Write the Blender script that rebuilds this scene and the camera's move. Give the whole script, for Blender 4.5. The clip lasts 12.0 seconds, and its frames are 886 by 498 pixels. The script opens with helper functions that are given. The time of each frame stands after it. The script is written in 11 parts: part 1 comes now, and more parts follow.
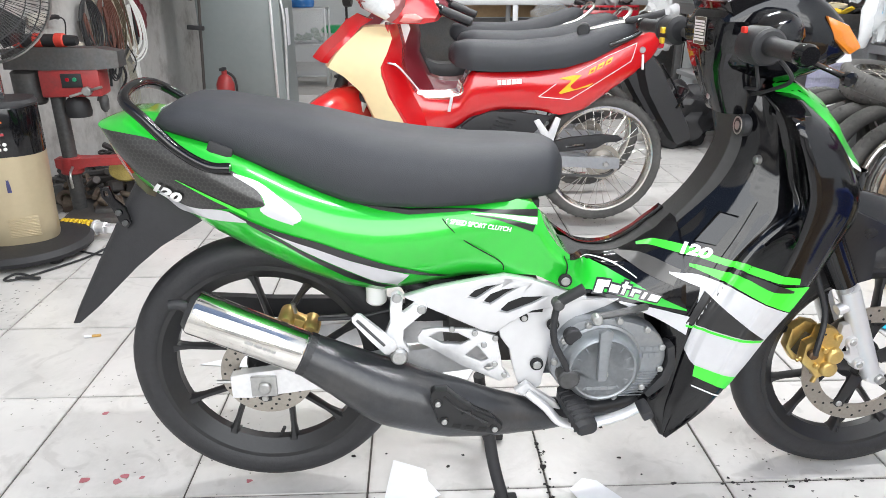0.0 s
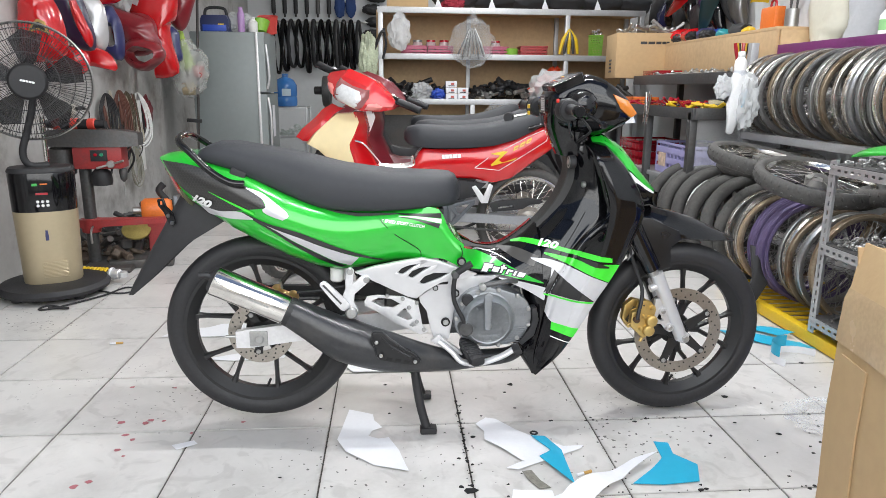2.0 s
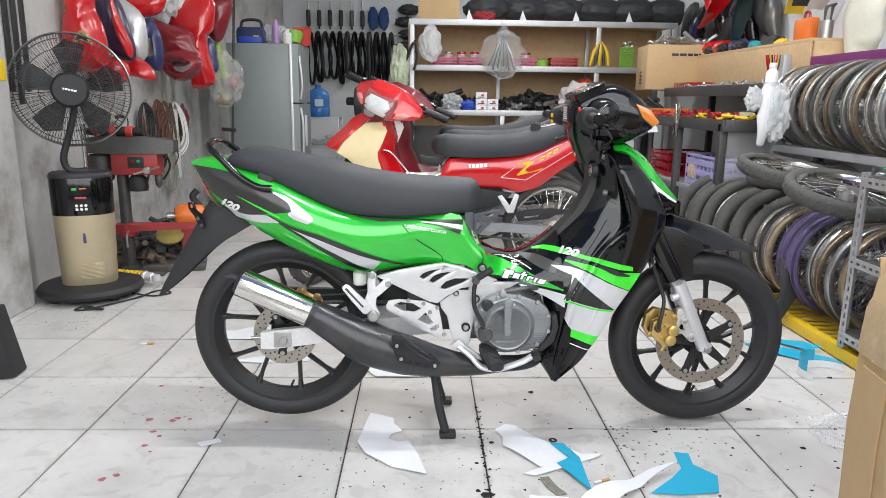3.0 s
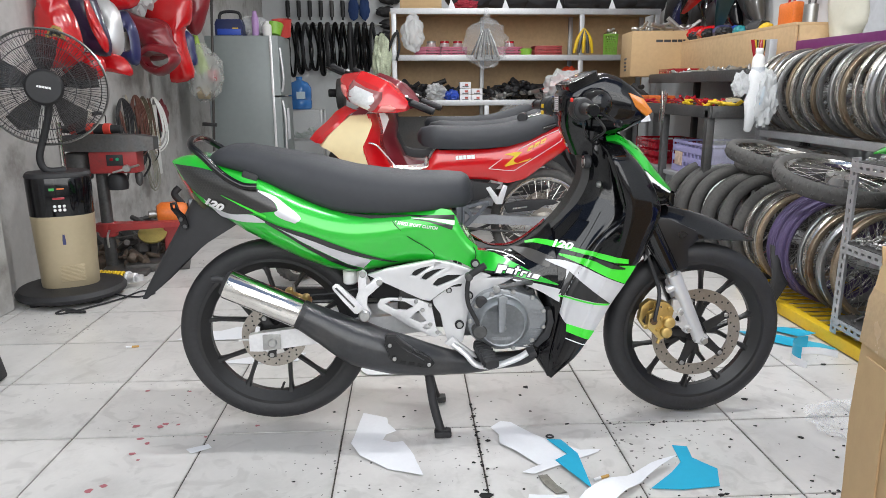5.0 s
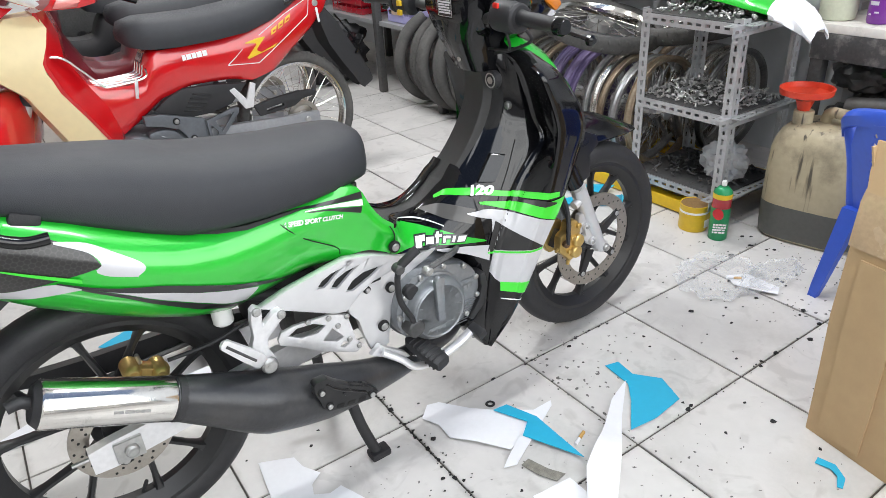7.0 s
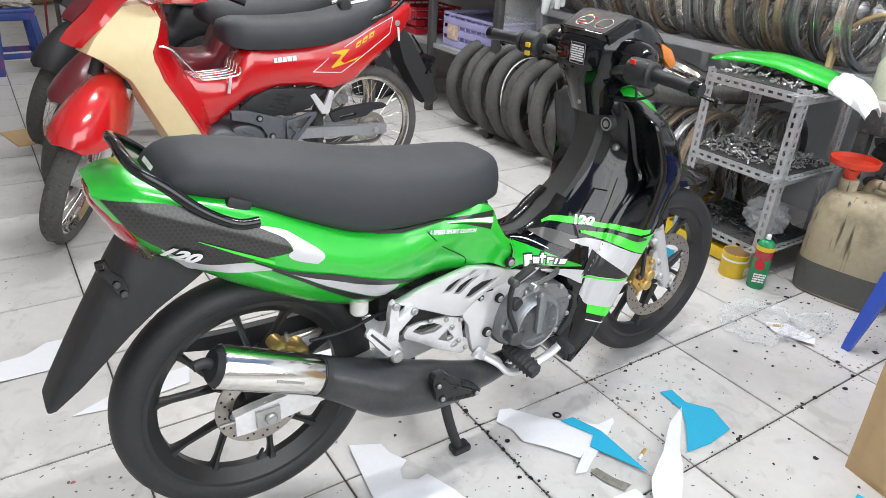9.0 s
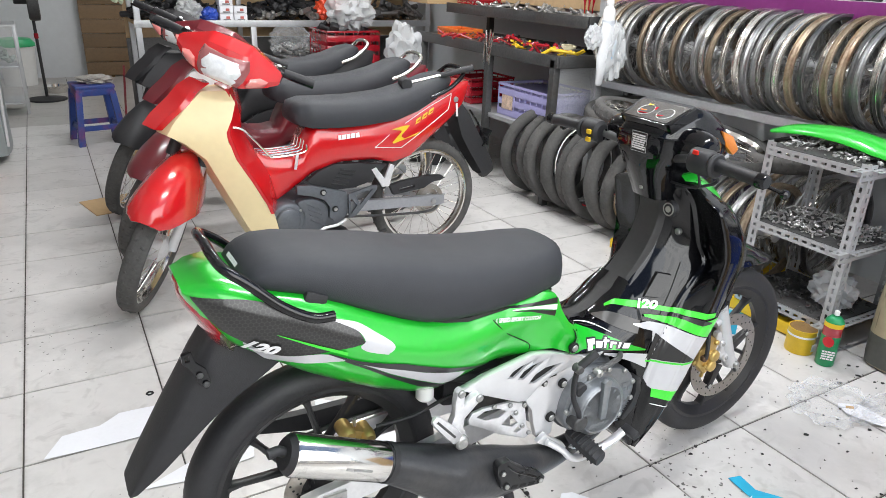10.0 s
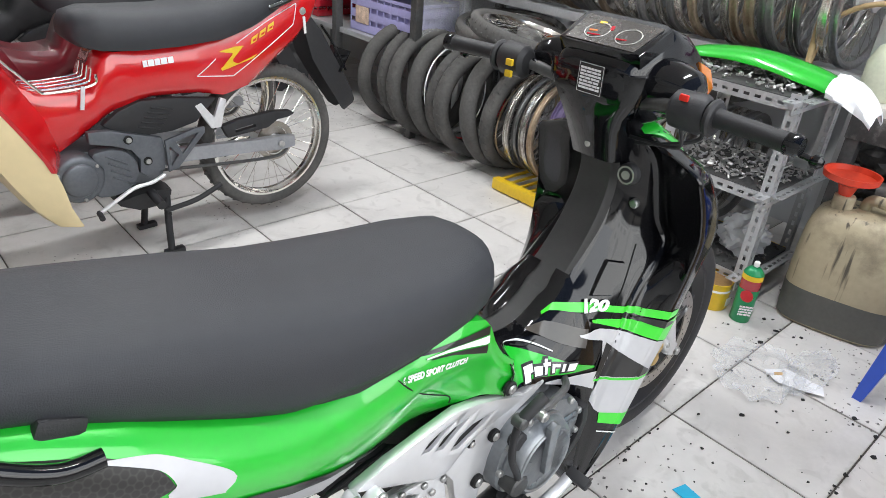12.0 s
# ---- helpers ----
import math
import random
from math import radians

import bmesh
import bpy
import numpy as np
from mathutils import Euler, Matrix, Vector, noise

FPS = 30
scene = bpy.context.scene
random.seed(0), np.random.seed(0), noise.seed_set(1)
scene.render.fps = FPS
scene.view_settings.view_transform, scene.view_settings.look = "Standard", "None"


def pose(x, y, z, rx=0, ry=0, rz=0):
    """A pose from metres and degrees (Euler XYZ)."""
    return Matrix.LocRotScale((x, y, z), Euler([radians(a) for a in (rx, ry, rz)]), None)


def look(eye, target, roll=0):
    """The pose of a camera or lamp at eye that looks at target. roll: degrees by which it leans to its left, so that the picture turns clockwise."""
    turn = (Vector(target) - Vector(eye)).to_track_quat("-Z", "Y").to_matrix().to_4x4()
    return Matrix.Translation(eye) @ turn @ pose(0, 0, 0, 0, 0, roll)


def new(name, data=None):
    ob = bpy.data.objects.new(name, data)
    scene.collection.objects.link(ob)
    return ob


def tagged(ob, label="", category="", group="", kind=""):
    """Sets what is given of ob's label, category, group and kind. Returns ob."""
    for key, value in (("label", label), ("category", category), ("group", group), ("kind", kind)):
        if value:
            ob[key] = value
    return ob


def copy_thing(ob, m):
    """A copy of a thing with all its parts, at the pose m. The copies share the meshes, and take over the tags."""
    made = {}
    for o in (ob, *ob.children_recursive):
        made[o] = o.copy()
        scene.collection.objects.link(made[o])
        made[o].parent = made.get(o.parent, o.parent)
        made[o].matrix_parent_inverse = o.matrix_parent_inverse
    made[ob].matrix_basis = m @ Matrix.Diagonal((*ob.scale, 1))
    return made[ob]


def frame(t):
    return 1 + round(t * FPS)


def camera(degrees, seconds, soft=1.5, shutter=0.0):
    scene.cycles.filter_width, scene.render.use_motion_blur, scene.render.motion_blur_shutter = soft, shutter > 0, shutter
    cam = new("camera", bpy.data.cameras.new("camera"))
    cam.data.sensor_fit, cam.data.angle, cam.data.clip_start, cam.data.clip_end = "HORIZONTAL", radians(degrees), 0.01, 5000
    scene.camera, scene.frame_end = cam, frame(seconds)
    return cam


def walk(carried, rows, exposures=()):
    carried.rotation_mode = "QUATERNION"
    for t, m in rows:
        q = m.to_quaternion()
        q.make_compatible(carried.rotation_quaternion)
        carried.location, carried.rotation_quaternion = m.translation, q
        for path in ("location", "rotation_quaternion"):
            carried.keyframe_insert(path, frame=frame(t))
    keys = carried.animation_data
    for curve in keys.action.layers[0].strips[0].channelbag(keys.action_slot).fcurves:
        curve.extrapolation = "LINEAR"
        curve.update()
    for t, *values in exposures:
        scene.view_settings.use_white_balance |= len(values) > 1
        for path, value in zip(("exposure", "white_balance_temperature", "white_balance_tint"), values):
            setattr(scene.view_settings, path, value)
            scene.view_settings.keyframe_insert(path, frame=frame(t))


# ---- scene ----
cam = camera(66.1, 12.0, soft=0.75)
PATH = [
    (0, (0.113, -1.203, 1.051), (0.194, 0.655, 0.314), 0.1),
    (0.5, (0.162, -1.471, 1.047), (0.213, 0.454, 0.505), -0.2),
    (1, (0.184, -1.703, 1.061), (0.259, 0.222, 0.525), -0.1),
    (1.5, (0.149, -1.844, 1.04), (0.329, 0.093, 0.576), 2.0),
    (2, (0.196, -1.913, 1.01), (0.344, 0.028, 0.548), 0.5),
    (2.5, (0.227, -1.94, 1.003), (0.302, 0.01, 0.566), 0.4),
    (2.7, (0.224, -1.943, 1.002), (0.283, 0.01, 0.573), 0.8),
    (4.5, (0.216, -1.93, 0.988), (0.274, 0.021, 0.55), 0.3),
    (5, (0.204, -1.895, 1.007), (0.306, 0.049, 0.549), -0.2),
    (5.5, (0.107, -1.802, 1.043), (0.401, 0.094, 0.476), -1.6),
    (6, (0.043, -1.626, 1.055), (0.413, 0.221, 0.384), -1.0),
    (6.5, (-0.038, -1.374, 1.094), (0.473, 0.384, 0.289), -0.5),
    (7, (-0.209, -1.16, 1.178), (0.758, 0.32, 0.244), -3.6),
    (7.2, (-0.278, -1.124, 1.208), (0.705, 0.338, 0.262), -3.1),
    (8.8, (-0.513, -1.111, 1.252), (0.566, 0.331, 0.381), 3.5),
    (9, (-0.531, -1.115, 1.244), (0.491, 0.357, 0.355), 3.7),
    (9.5, (-0.576, -1.12, 1.233), (0.368, 0.399, 0.338), 4.2),
    (10, (-0.565, -1.095, 1.32), (0.363, 0.51, 0.57), 2.1),
    (10.5, (-0.525, -1.071, 1.344), (0.539, 0.471, 0.646), 2.2),
    (11, (-0.468, -1.037, 1.353), (0.758, 0.405, 0.707), 2.1),
    (11.5, (-0.381, -0.898, 1.256), (0.909, 0.392, 0.436), 3.6),
    (12, (-0.291, -0.586, 1.224), (0.935, 0.682, 0.281), 5.1),
]
walk(cam, [(t, look(eye, target, roll)) for t, eye, target, roll in PATH],
     [(0, 0.42), (0.5, 0.42), (1, 0.2), (1.5, 0.12), (2.5, 0.09), (4.5, -0.04), (6, -0.07), (6.5, -0.12), (7, 0.06), (9, 0.12), (10, 0.2), (10.5, 0.22), (11.5, 0.12), (12, 0.02)])
# ---- world and light ----
world = bpy.data.worlds.new("world")
scene.world = world
world.use_nodes = True
wn, wl = world.node_tree.nodes, world.node_tree.links
sky = wn.new("ShaderNodeTexSky")
sky.sky_type = "NISHITA"
sky.sun_disc = False
sky.sun_elevation, sky.sun_rotation = radians(50), radians(14)
sky.dust_density, sky.ozone_density = 3.0, 1.0
wl.new(sky.outputs[0], wn["Background"].inputs[0])
wn["Background"].inputs[1].default_value = 0.15
sun = new("sun", bpy.data.lights.new("sun", "SUN"))
sun.data.energy, sun.data.angle, sun.data.color = 3.0, radians(1.0), (1.0, 0.97, 0.92)
sun.matrix_world = look((1.6, 6.4, 7.9), (0, 0, 0))


def area_lamp(name, at, to, sx, sy, watts, colour=(1, 1, 1)):
    lamp = new(name, bpy.data.lights.new(name, "AREA"))
    lamp.data.shape, lamp.data.size, lamp.data.size_y = "RECTANGLE", sx, sy
    lamp.data.energy, lamp.data.color = watts, colour
    lamp.matrix_world = look(at, to)
    return lamp


# ---- materials ----
def mat(name, colour, rough=0.5, metal=0.0, vary=0.12, scale=6.0, bump=0.0, bscale=120.0, coat=0.0,
        stain=None, stain_amount=0.0, stain_scale=3.0, spread=0.0):
    m = bpy.data.materials.new(name)
    m.use_nodes = True
    n, l = m.node_tree.nodes, m.node_tree.links
    b = n["Principled BSDF"]
    co = n.new("ShaderNodeTexCoord")
    big, small = n.new("ShaderNodeTexNoise"), n.new("ShaderNodeTexNoise")
    for t, s in ((big, scale), (small, scale * 11)):
        t.inputs["Scale"].default_value, t.inputs["Detail"].default_value = s, 4
        l.new(co.outputs["Object"], t.inputs["Vector"])
    add = n.new("ShaderNodeMath")
    add.operation = "ADD"
    l.new(big.outputs["Fac"], add.inputs[0]), l.new(small.outputs["Fac"], add.inputs[1])
    ramp = n.new("ShaderNodeMapRange")
    ramp.inputs["From Min"].default_value, ramp.inputs["From Max"].default_value = 0.6, 1.4
    ramp.inputs["To Min"].default_value, ramp.inputs["To Max"].default_value = 1 - vary, 1 + vary
    l.new(add.outputs[0], ramp.inputs["Value"])
    hsv = n.new("ShaderNodeHueSaturation")
    hsv.inputs["Color"].default_value = (*colour, 1)
    val = ramp.outputs[0]
    if spread:
        info, rnd, mul = n.new("ShaderNodeObjectInfo"), n.new("ShaderNodeMapRange"), n.new("ShaderNodeMath")
        rnd.inputs["To Min"].default_value, rnd.inputs["To Max"].default_value = 1 - spread, 1 + spread
        mul.operation = "MULTIPLY"
        l.new(info.outputs["Random"], rnd.inputs["Value"])
        l.new(rnd.outputs[0], mul.inputs[0]), l.new(val, mul.inputs[1])
        val = mul.outputs[0]
    l.new(val, hsv.inputs["Value"])
    out = hsv.outputs[0]
    if stain is not None:
        st = n.new("ShaderNodeTexNoise")
        st.inputs["Scale"].default_value, st.inputs["Detail"].default_value = stain_scale, 9
        st.inputs["Roughness"].default_value = 0.65
        l.new(co.outputs["Object"], st.inputs["Vector"])
        sr = n.new("ShaderNodeMapRange")
        sr.inputs["From Min"].default_value, sr.inputs["From Max"].default_value = 0.5, 0.72
        sr.inputs["To Max"].default_value = stain_amount
        l.new(st.outputs["Fac"], sr.inputs["Value"])
        mix = n.new("ShaderNodeMix")
        mix.data_type = "RGBA"
        mix.inputs["B"].default_value = (*stain, 1)
        l.new(sr.outputs[0], mix.inputs["Factor"]), l.new(out, mix.inputs["A"])
        out = mix.outputs["Result"]
    l.new(out, b.inputs["Base Color"])
    rr = n.new("ShaderNodeMapRange")
    rr.inputs["To Min"].default_value, rr.inputs["To Max"].default_value = max(rough * 0.75, 0.02), min(rough * 1.3, 1)
    l.new(big.outputs["Fac"], rr.inputs["Value"]), l.new(rr.outputs[0], b.inputs["Roughness"])
    b.inputs["Metallic"].default_value = metal
    b.inputs["Coat Weight"].default_value = coat
    b.inputs["Coat Roughness"].default_value = 0.04
    if bump:
        bn, bt = n.new("ShaderNodeBump"), n.new("ShaderNodeTexNoise")
        bt.inputs["Scale"].default_value, bt.inputs["Detail"].default_value = bscale, 3
        bn.inputs["Strength"].default_value, bn.inputs["Distance"].default_value = bump, 0.002
        l.new(co.outputs["Object"], bt.inputs["Vector"])
        l.new(bt.outputs["Fac"], bn.inputs["Height"]), l.new(bn.outputs[0], b.inputs["Normal"])
    return m


def clear(name, colour=(1, 1, 1), rough=0.05, alpha=0.25):
    """Thin clear film or plastic."""
    m = mat(name, colour, rough, vary=0.05)
    m.node_tree.nodes["Principled BSDF"].inputs["Alpha"].default_value = alpha
    return m


GREEN = mat("green_paint", (0.013, 0.48, 0.028), 0.30, 0.15, 0.05, 3, coat=1.0)
BLACK = mat("gloss_black_plastic", (0.004, 0.004, 0.005), 0.08, 0, 0.1, 4)
RED = mat("red_paint", (0.58, 0.006, 0.010), 0.22, 0, 0.05, 3, coat=1.0)
MAROON = mat("maroon_paint", (0.15, 0.012, 0.02), 0.3, 0, 0.1, 4, coat=0.6)
CREAM = mat("cream_plastic", (0.80, 0.66, 0.38), 0.4, 0, 0.05, 3)
WHITE = mat("white_paint", (0.8, 0.8, 0.78), 0.35, 0, 0.04, 3)
SILVER = mat("silver_paint", (0.66, 0.66, 0.67), 0.30, 0.45, 0.05, 4, coat=0.3)
ALLOY = mat("alloy", (0.76, 0.76, 0.77), 0.34, 0.55, 0.1, 8, 0.1, 300)
ENGINE = mat("engine_grey", (0.27, 0.285, 0.30), 0.38, 0.65, 0.15, 9, 0.12, 260)
OLDENGINE = mat("dull_engine_grey", (0.13, 0.14, 0.155), 0.42, 0.5, 0.18, 9, 0.12, 260)
CHROME = mat("chrome", (0.82, 0.80, 0.76), 0.14, 1.0, 0.08, 9)
STEEL = mat("bare_steel", (0.45, 0.45, 0.44), 0.4, 0.9, 0.15, 10, 0.1, 200)
GOLD = mat("gold_anodised", (0.62, 0.44, 0.16), 0.35, 0.8, 0.12, 12, 0.15, 200)
RUBBER = mat("tyre_rubber", (0.021, 0.021, 0.023), 0.55, 0, 0.25, 7, 0.3, 160)
OLDRUBBER = mat("worn_rubber", (0.075, 0.073, 0.070), 0.8, 0, 0.3, 8, 0.4, 140, stain=(0.17, 0.16, 0.15), stain_amount=0.6)
VINYL = mat("seat_vinyl", (0.027, 0.029, 0.034), 0.58, 0, 0.1, 5, 0.35, 700)
MATTE = mat("matte_black_plastic", (0.020, 0.020, 0.022), 0.55, 0, 0.2, 7, 0.25, 400)
BAND = mat("dark_grey_rubber", (0.038, 0.037, 0.037), 0.65, 0, 0.15, 7, 0.3, 500)
RIM = mat("black_rim_paint", (0.015, 0.015, 0.016), 0.4, 0, 0.2, 8, 0.1, 200)
PIPE = mat("black_exhaust_paint", (0.028, 0.029, 0.032), 0.30, 0, 0.25, 8, 0.25, 120, stain=(0.12, 0.11, 0.1), stain_amount=0.35, stain_scale=6)
DISC = mat("brake_steel", (0.38, 0.35, 0.31), 0.34, 0.9, 0.15, 14, 0.05, 300)
DARK = mat("dark_void", (0.01, 0.01, 0.01), 0.8, 0, 0.2, 8)
LIGHTGREEN = mat("bright_green_film", (0.05, 0.70, 0.035), 0.3, 0, 0.04, 5, coat=0.5)
BLACKFILM = mat("black_film", (0.012, 0.012, 0.013), 0.3, 0, 0.08, 5, coat=0.4)
SILVERFILM = mat("silver_film", (0.57, 0.57, 0.59), 0.35, 0.15, 0.05, 6, coat=0.4)
WHITEFILM = mat("white_film", (0.85, 0.85, 0.85), 0.35, 0, 0.03, 6, coat=0.3)
GREYFILM = mat("charcoal_film", (0.06, 0.055, 0.05), 0.35, 0, 0.1, 6, coat=0.4)
YELLOW = mat("yellow_plastic", (0.75, 0.50, 0.02), 0.4, 0, 0.1, 6)
ORANGE = mat("orange_plastic", (0.75, 0.18, 0.03), 0.4, 0, 0.15, 8)
LENSRED = mat("red_lens", (0.35, 0.01, 0.02), 0.12, 0, 0.05, 8, coat=1.0)
AMBER = mat("amber_lens", (0.60, 0.18, 0.014), 0.15, 0, 0.1, 30, 0.2, 150, coat=1.0)
LENS = mat("clear_lens", (0.82, 0.83, 0.84), 0.12, 0.25, 0.15, 60, 0.3, 90, coat=1.0)
PANEL = mat("grey_green_fridge_paint", (0.24, 0.27, 0.27), 0.4, 0.1, 0.05, 2)
CARD = mat("brown_cardboard", (0.52, 0.36, 0.19), 0.8, 0, 0.08, 3, 0.2, 90)
WOOD = mat("pale_plywood", (0.52, 0.36, 0.20), 0.6, 0, 0.14, 3, 0.1, 60)
DARKSTEEL = mat("dark_steel_frame", (0.10, 0.10, 0.10), 0.5, 0.6, 0.3, 7, 0.2, 150, stain=(0.16, 0.11, 0.08), stain_amount=0.4)
GALV = mat("galvanised_steel", (0.48, 0.49, 0.50), 0.42, 0.6, 0.12, 9, 0.1, 200)
BLUEP = mat("blue_plastic", (0.03, 0.08, 0.45), 0.35, 0, 0.08, 6)
CYAN = mat("cyan_film", (0.02, 0.40, 0.62), 0.4, 0, 0.04, 6)
PAPER = mat("white_paper", (0.80, 0.81, 0.84), 0.55, 0, 0.03, 8)
PURPLE = mat("purple_paint", (0.16, 0.02, 0.13), 0.4, 0, 0.15, 5)
LILAC = mat("lilac_plastic", (0.38, 0.36, 0.62), 0.4, 0, 0.08, 6)
NAVY = mat("dark_blue_plastic", (0.03, 0.035, 0.13), 0.3, 0, 0.2, 6, coat=0.4)
CHAMPAGNE = mat("champagne_metal", (0.50, 0.42, 0.28), 0.38, 0.5, 0.05, 4)
FILMCLEAR = clear("clear_bag", (0.80, 0.82, 0.83), 0.12, 0.16)
FILMMILK = clear("milky_bag", (0.75, 0.77, 0.78), 0.35, 0.55)


# ---- mesh helpers ----
def mesh_of(bm, name, material, sharp=40):
    bmesh.ops.recalc_face_normals(bm, faces=bm.faces)
    me = bpy.data.meshes.new(name)
    bm.to_mesh(me)
    bm.free()
    for p in me.polygons:
        p.use_smooth = True
    me.set_sharp_from_angle(angle=radians(sharp))
    if material:
        me.materials.append(material)
    return me


def part(name, bm, material, parent=None, label="", at=None, sharp=40):
    ob = new(name, mesh_of(bm, name, material, sharp) if isinstance(bm, bmesh.types.BMesh) else bm)
    if parent:
        ob.parent = parent
    if at is not None:
        ob.matrix_basis = at
    return tagged(ob, label)


def thing(name, label, category, at=None, group="", kind=""):
    ob = new(name)
    ob.empty_display_size = 0.1
    if at is not None:
        ob.matrix_basis = at
    return tagged(ob, label, category, group, kind)


def solo(name, bm, material, label, category, at=None, group="", kind="", sharp=40):
    ob = part(name, bm, material, None, "", at, sharp)
    return tagged(ob, label, category, group, kind)


def box(sx, sy, sz, at=(0, 0, 0), bevel=0.0, bm=None, rot=None, seg=2):
    b = bmesh.new()
    bmesh.ops.create_cube(b, size=1)
    bmesh.ops.scale(b, vec=(sx, sy, sz), verts=b.verts)
    if bevel:
        bmesh.ops.bevel(b, geom=b.edges[:], offset=bevel, segments=seg, affect="EDGES", profile=0.6)
    m = Matrix.Translation(at)
    if rot is not None:
        m = m @ Euler([radians(a) for a in rot]).to_matrix().to_4x4()
    bmesh.ops.transform(b, matrix=m, verts=b.verts)
    return join(bm, b)


def join(bm, b):
    if bm is None:
        return b
    me = bpy.data.meshes.new("t")
    b.to_mesh(me)
    b.free()
    bm.from_mesh(me)
    bpy.data.meshes.remove(me)
    return bm


def curve(points, n=8, closed=False):
    """Points on a smooth curve through the given ones."""
    p = [Vector(q) for q in points]
    k = len(p)
    out = []
    for i in range(k if closed else k - 1):
        if closed:
            a, b, c, d = p[i - 1], p[i], p[(i + 1) % k], p[(i + 2) % k]
        else:
            a, b, c, d = p[max(i - 1, 0)], p[i], p[i + 1], p[min(i + 2, k - 1)]
        for j in range(n):
            t = j / n
            out.append(0.5 * ((2 * b) + (c - a) * t + (2 * a - 5 * b + 4 * c - d) * t * t + (3 * b - a - 3 * c + d) * t ** 3))
    if not closed:
        out.append(p[-1])
    return out


def skin(rings, bm=None, caps=True, wrap=False):
    """A closed skin over rings of equal length."""
    b = bmesh.new()
    vs = [[b.verts.new(q) for q in r] for r in rings]
    n = len(rings[0])
    for i in range(len(rings) if wrap else len(rings) - 1):
        r, s = vs[i], vs[(i + 1) % len(rings)]
        for j in range(n):
            b.faces.new((r[j], r[(j + 1) % n], s[(j + 1) % n], s[j]))
    if caps and not wrap:
        b.faces.new(vs[0]), b.faces.new(vs[-1])
    return join(bm, b)


def tube(points, radius, seg=10, bm=None, closed=False, radii=None, smooth=6, flat=1.0, caps=True):
    """A round bar along a smooth curve."""
    p = curve(points, smooth, closed) if smooth and len(points) > 2 else [Vector(q) for q in points]
    if radii is not None:
        k = len(p) - 1
        rr = [float(np.interp(i / k, np.linspace(0, 1, len(radii)), radii)) for i in range(len(p))]
    else:
        rr = [radius] * len(p)
    rings, up = [], None
    for i, q in enumerate(p):
        if closed:
            d = p[(i + 1) % len(p)] - p[i - 1]
        else:
            d = p[min(i + 1, len(p) - 1)] - p[max(i - 1, 0)]
        d = d.normalized() if d.length > 1e-9 else Vector((0, 0, 1))
        if up is None:
            up = Vector((0, 0, 1)) if abs(d.z) < 0.9 else Vector((1, 0, 0))
        side = d.cross(up).normalized()
        up = side.cross(d).normalized()
        rings.append([q + rr[i] * (math.cos(2 * math.pi * j / seg) * side + flat * math.sin(2 * math.pi * j / seg) * up) for j in range(seg)])
    return skin(rings, bm, caps, closed)


AXES = {"x": Matrix(((0, 0, 1), (1, 0, 0), (0, 1, 0))), "y": Matrix(((1, 0, 0), (0, 0, 1), (0, -1, 0))), "z": Matrix.Identity(3)}


def lathe(profile, seg=32, axis="z", at=(0, 0, 0), bm=None, closed=False, start=0.0, turn=2 * math.pi):
    """A turned shape: (radius, height) pairs; closed joins the profile's ends."""
    m = AXES[axis]
    rings = []
    for j in range(seg):
        a = start + turn * j / seg
        rings.append([m @ Vector((r * math.cos(a), r * math.sin(a), h)) + Vector(at) for r, h in profile])
    b = bmesh.new()
    vs = [[b.verts.new(q) for q in r] for r in rings]
    k = len(profile)
    for i in range(seg):
        r, s = vs[i], vs[(i + 1) % seg]
        for j in range(k if closed else k - 1):
            b.faces.new((r[j], r[(j + 1) % k], s[(j + 1) % k], s[j]))
    if not closed:
        if profile[0][0] > 1e-5:
            b.faces.new([v[0] for v in vs])
        if profile[-1][0] > 1e-5:
            b.faces.new([v[-1] for v in vs])
    bmesh.ops.remove_doubles(b, verts=b.verts, dist=1e-6)
    return join(bm, b)


def cyl(r, h, at=(0, 0, 0), axis="z", seg=20, bevel=0.0, bm=None):
    c = min(bevel, r * 0.5, h * 0.5)
    prof = [(0, -h / 2), (r - c, -h / 2), (r, -h / 2 + c), (r, h / 2 - c), (r - c, h / 2), (0, h / 2)] if c else [(0, -h / 2), (r, -h / 2), (r, h / 2), (0, h / 2)]
    return lathe(prof, seg, axis, at, bm)


def plate(outline, y0, y1, bevel=0.003, bm=None, holes=(), smooth=0):
    """A flat plate: outline in (x, z), thick from y0 to y1, with rounded rims; holes are outlines cut through."""
    if smooth:
        outline = [(v.x, v.z) for v in curve([(a, 0, c) for a, c in outline], smooth, True)]
    b = bmesh.new()
    loops = [outline] + list(holes)
    edges = []
    for lp in loops:
        vs = [b.verts.new((a, y0, c)) for a, c in lp]
        edges += [b.edges.new((vs[i], vs[(i + 1) % len(vs)])) for i in range(len(vs))]
    if holes:
        bmesh.ops.triangle_fill(b, use_beauty=True, edges=edges)
    else:
        bmesh.ops.contextual_create(b, geom=edges)
    faces = b.faces[:]
    r = bmesh.ops.extrude_face_region(b, geom=faces)
    top = [v for v in r["geom"] if isinstance(v, bmesh.types.BMVert)]
    bmesh.ops.translate(b, vec=(0, y1 - y0, 0), verts=top)
    bmesh.ops.recalc_face_normals(b, faces=b.faces)
    if bevel:
        rim = [e for e in b.edges if len(e.link_faces) == 2 and e.calc_face_angle(0) > 0.9]
        bmesh.ops.bevel(b, geom=rim, offset=bevel, segments=2, affect="EDGES", profile=0.6)
    return join(bm, b)


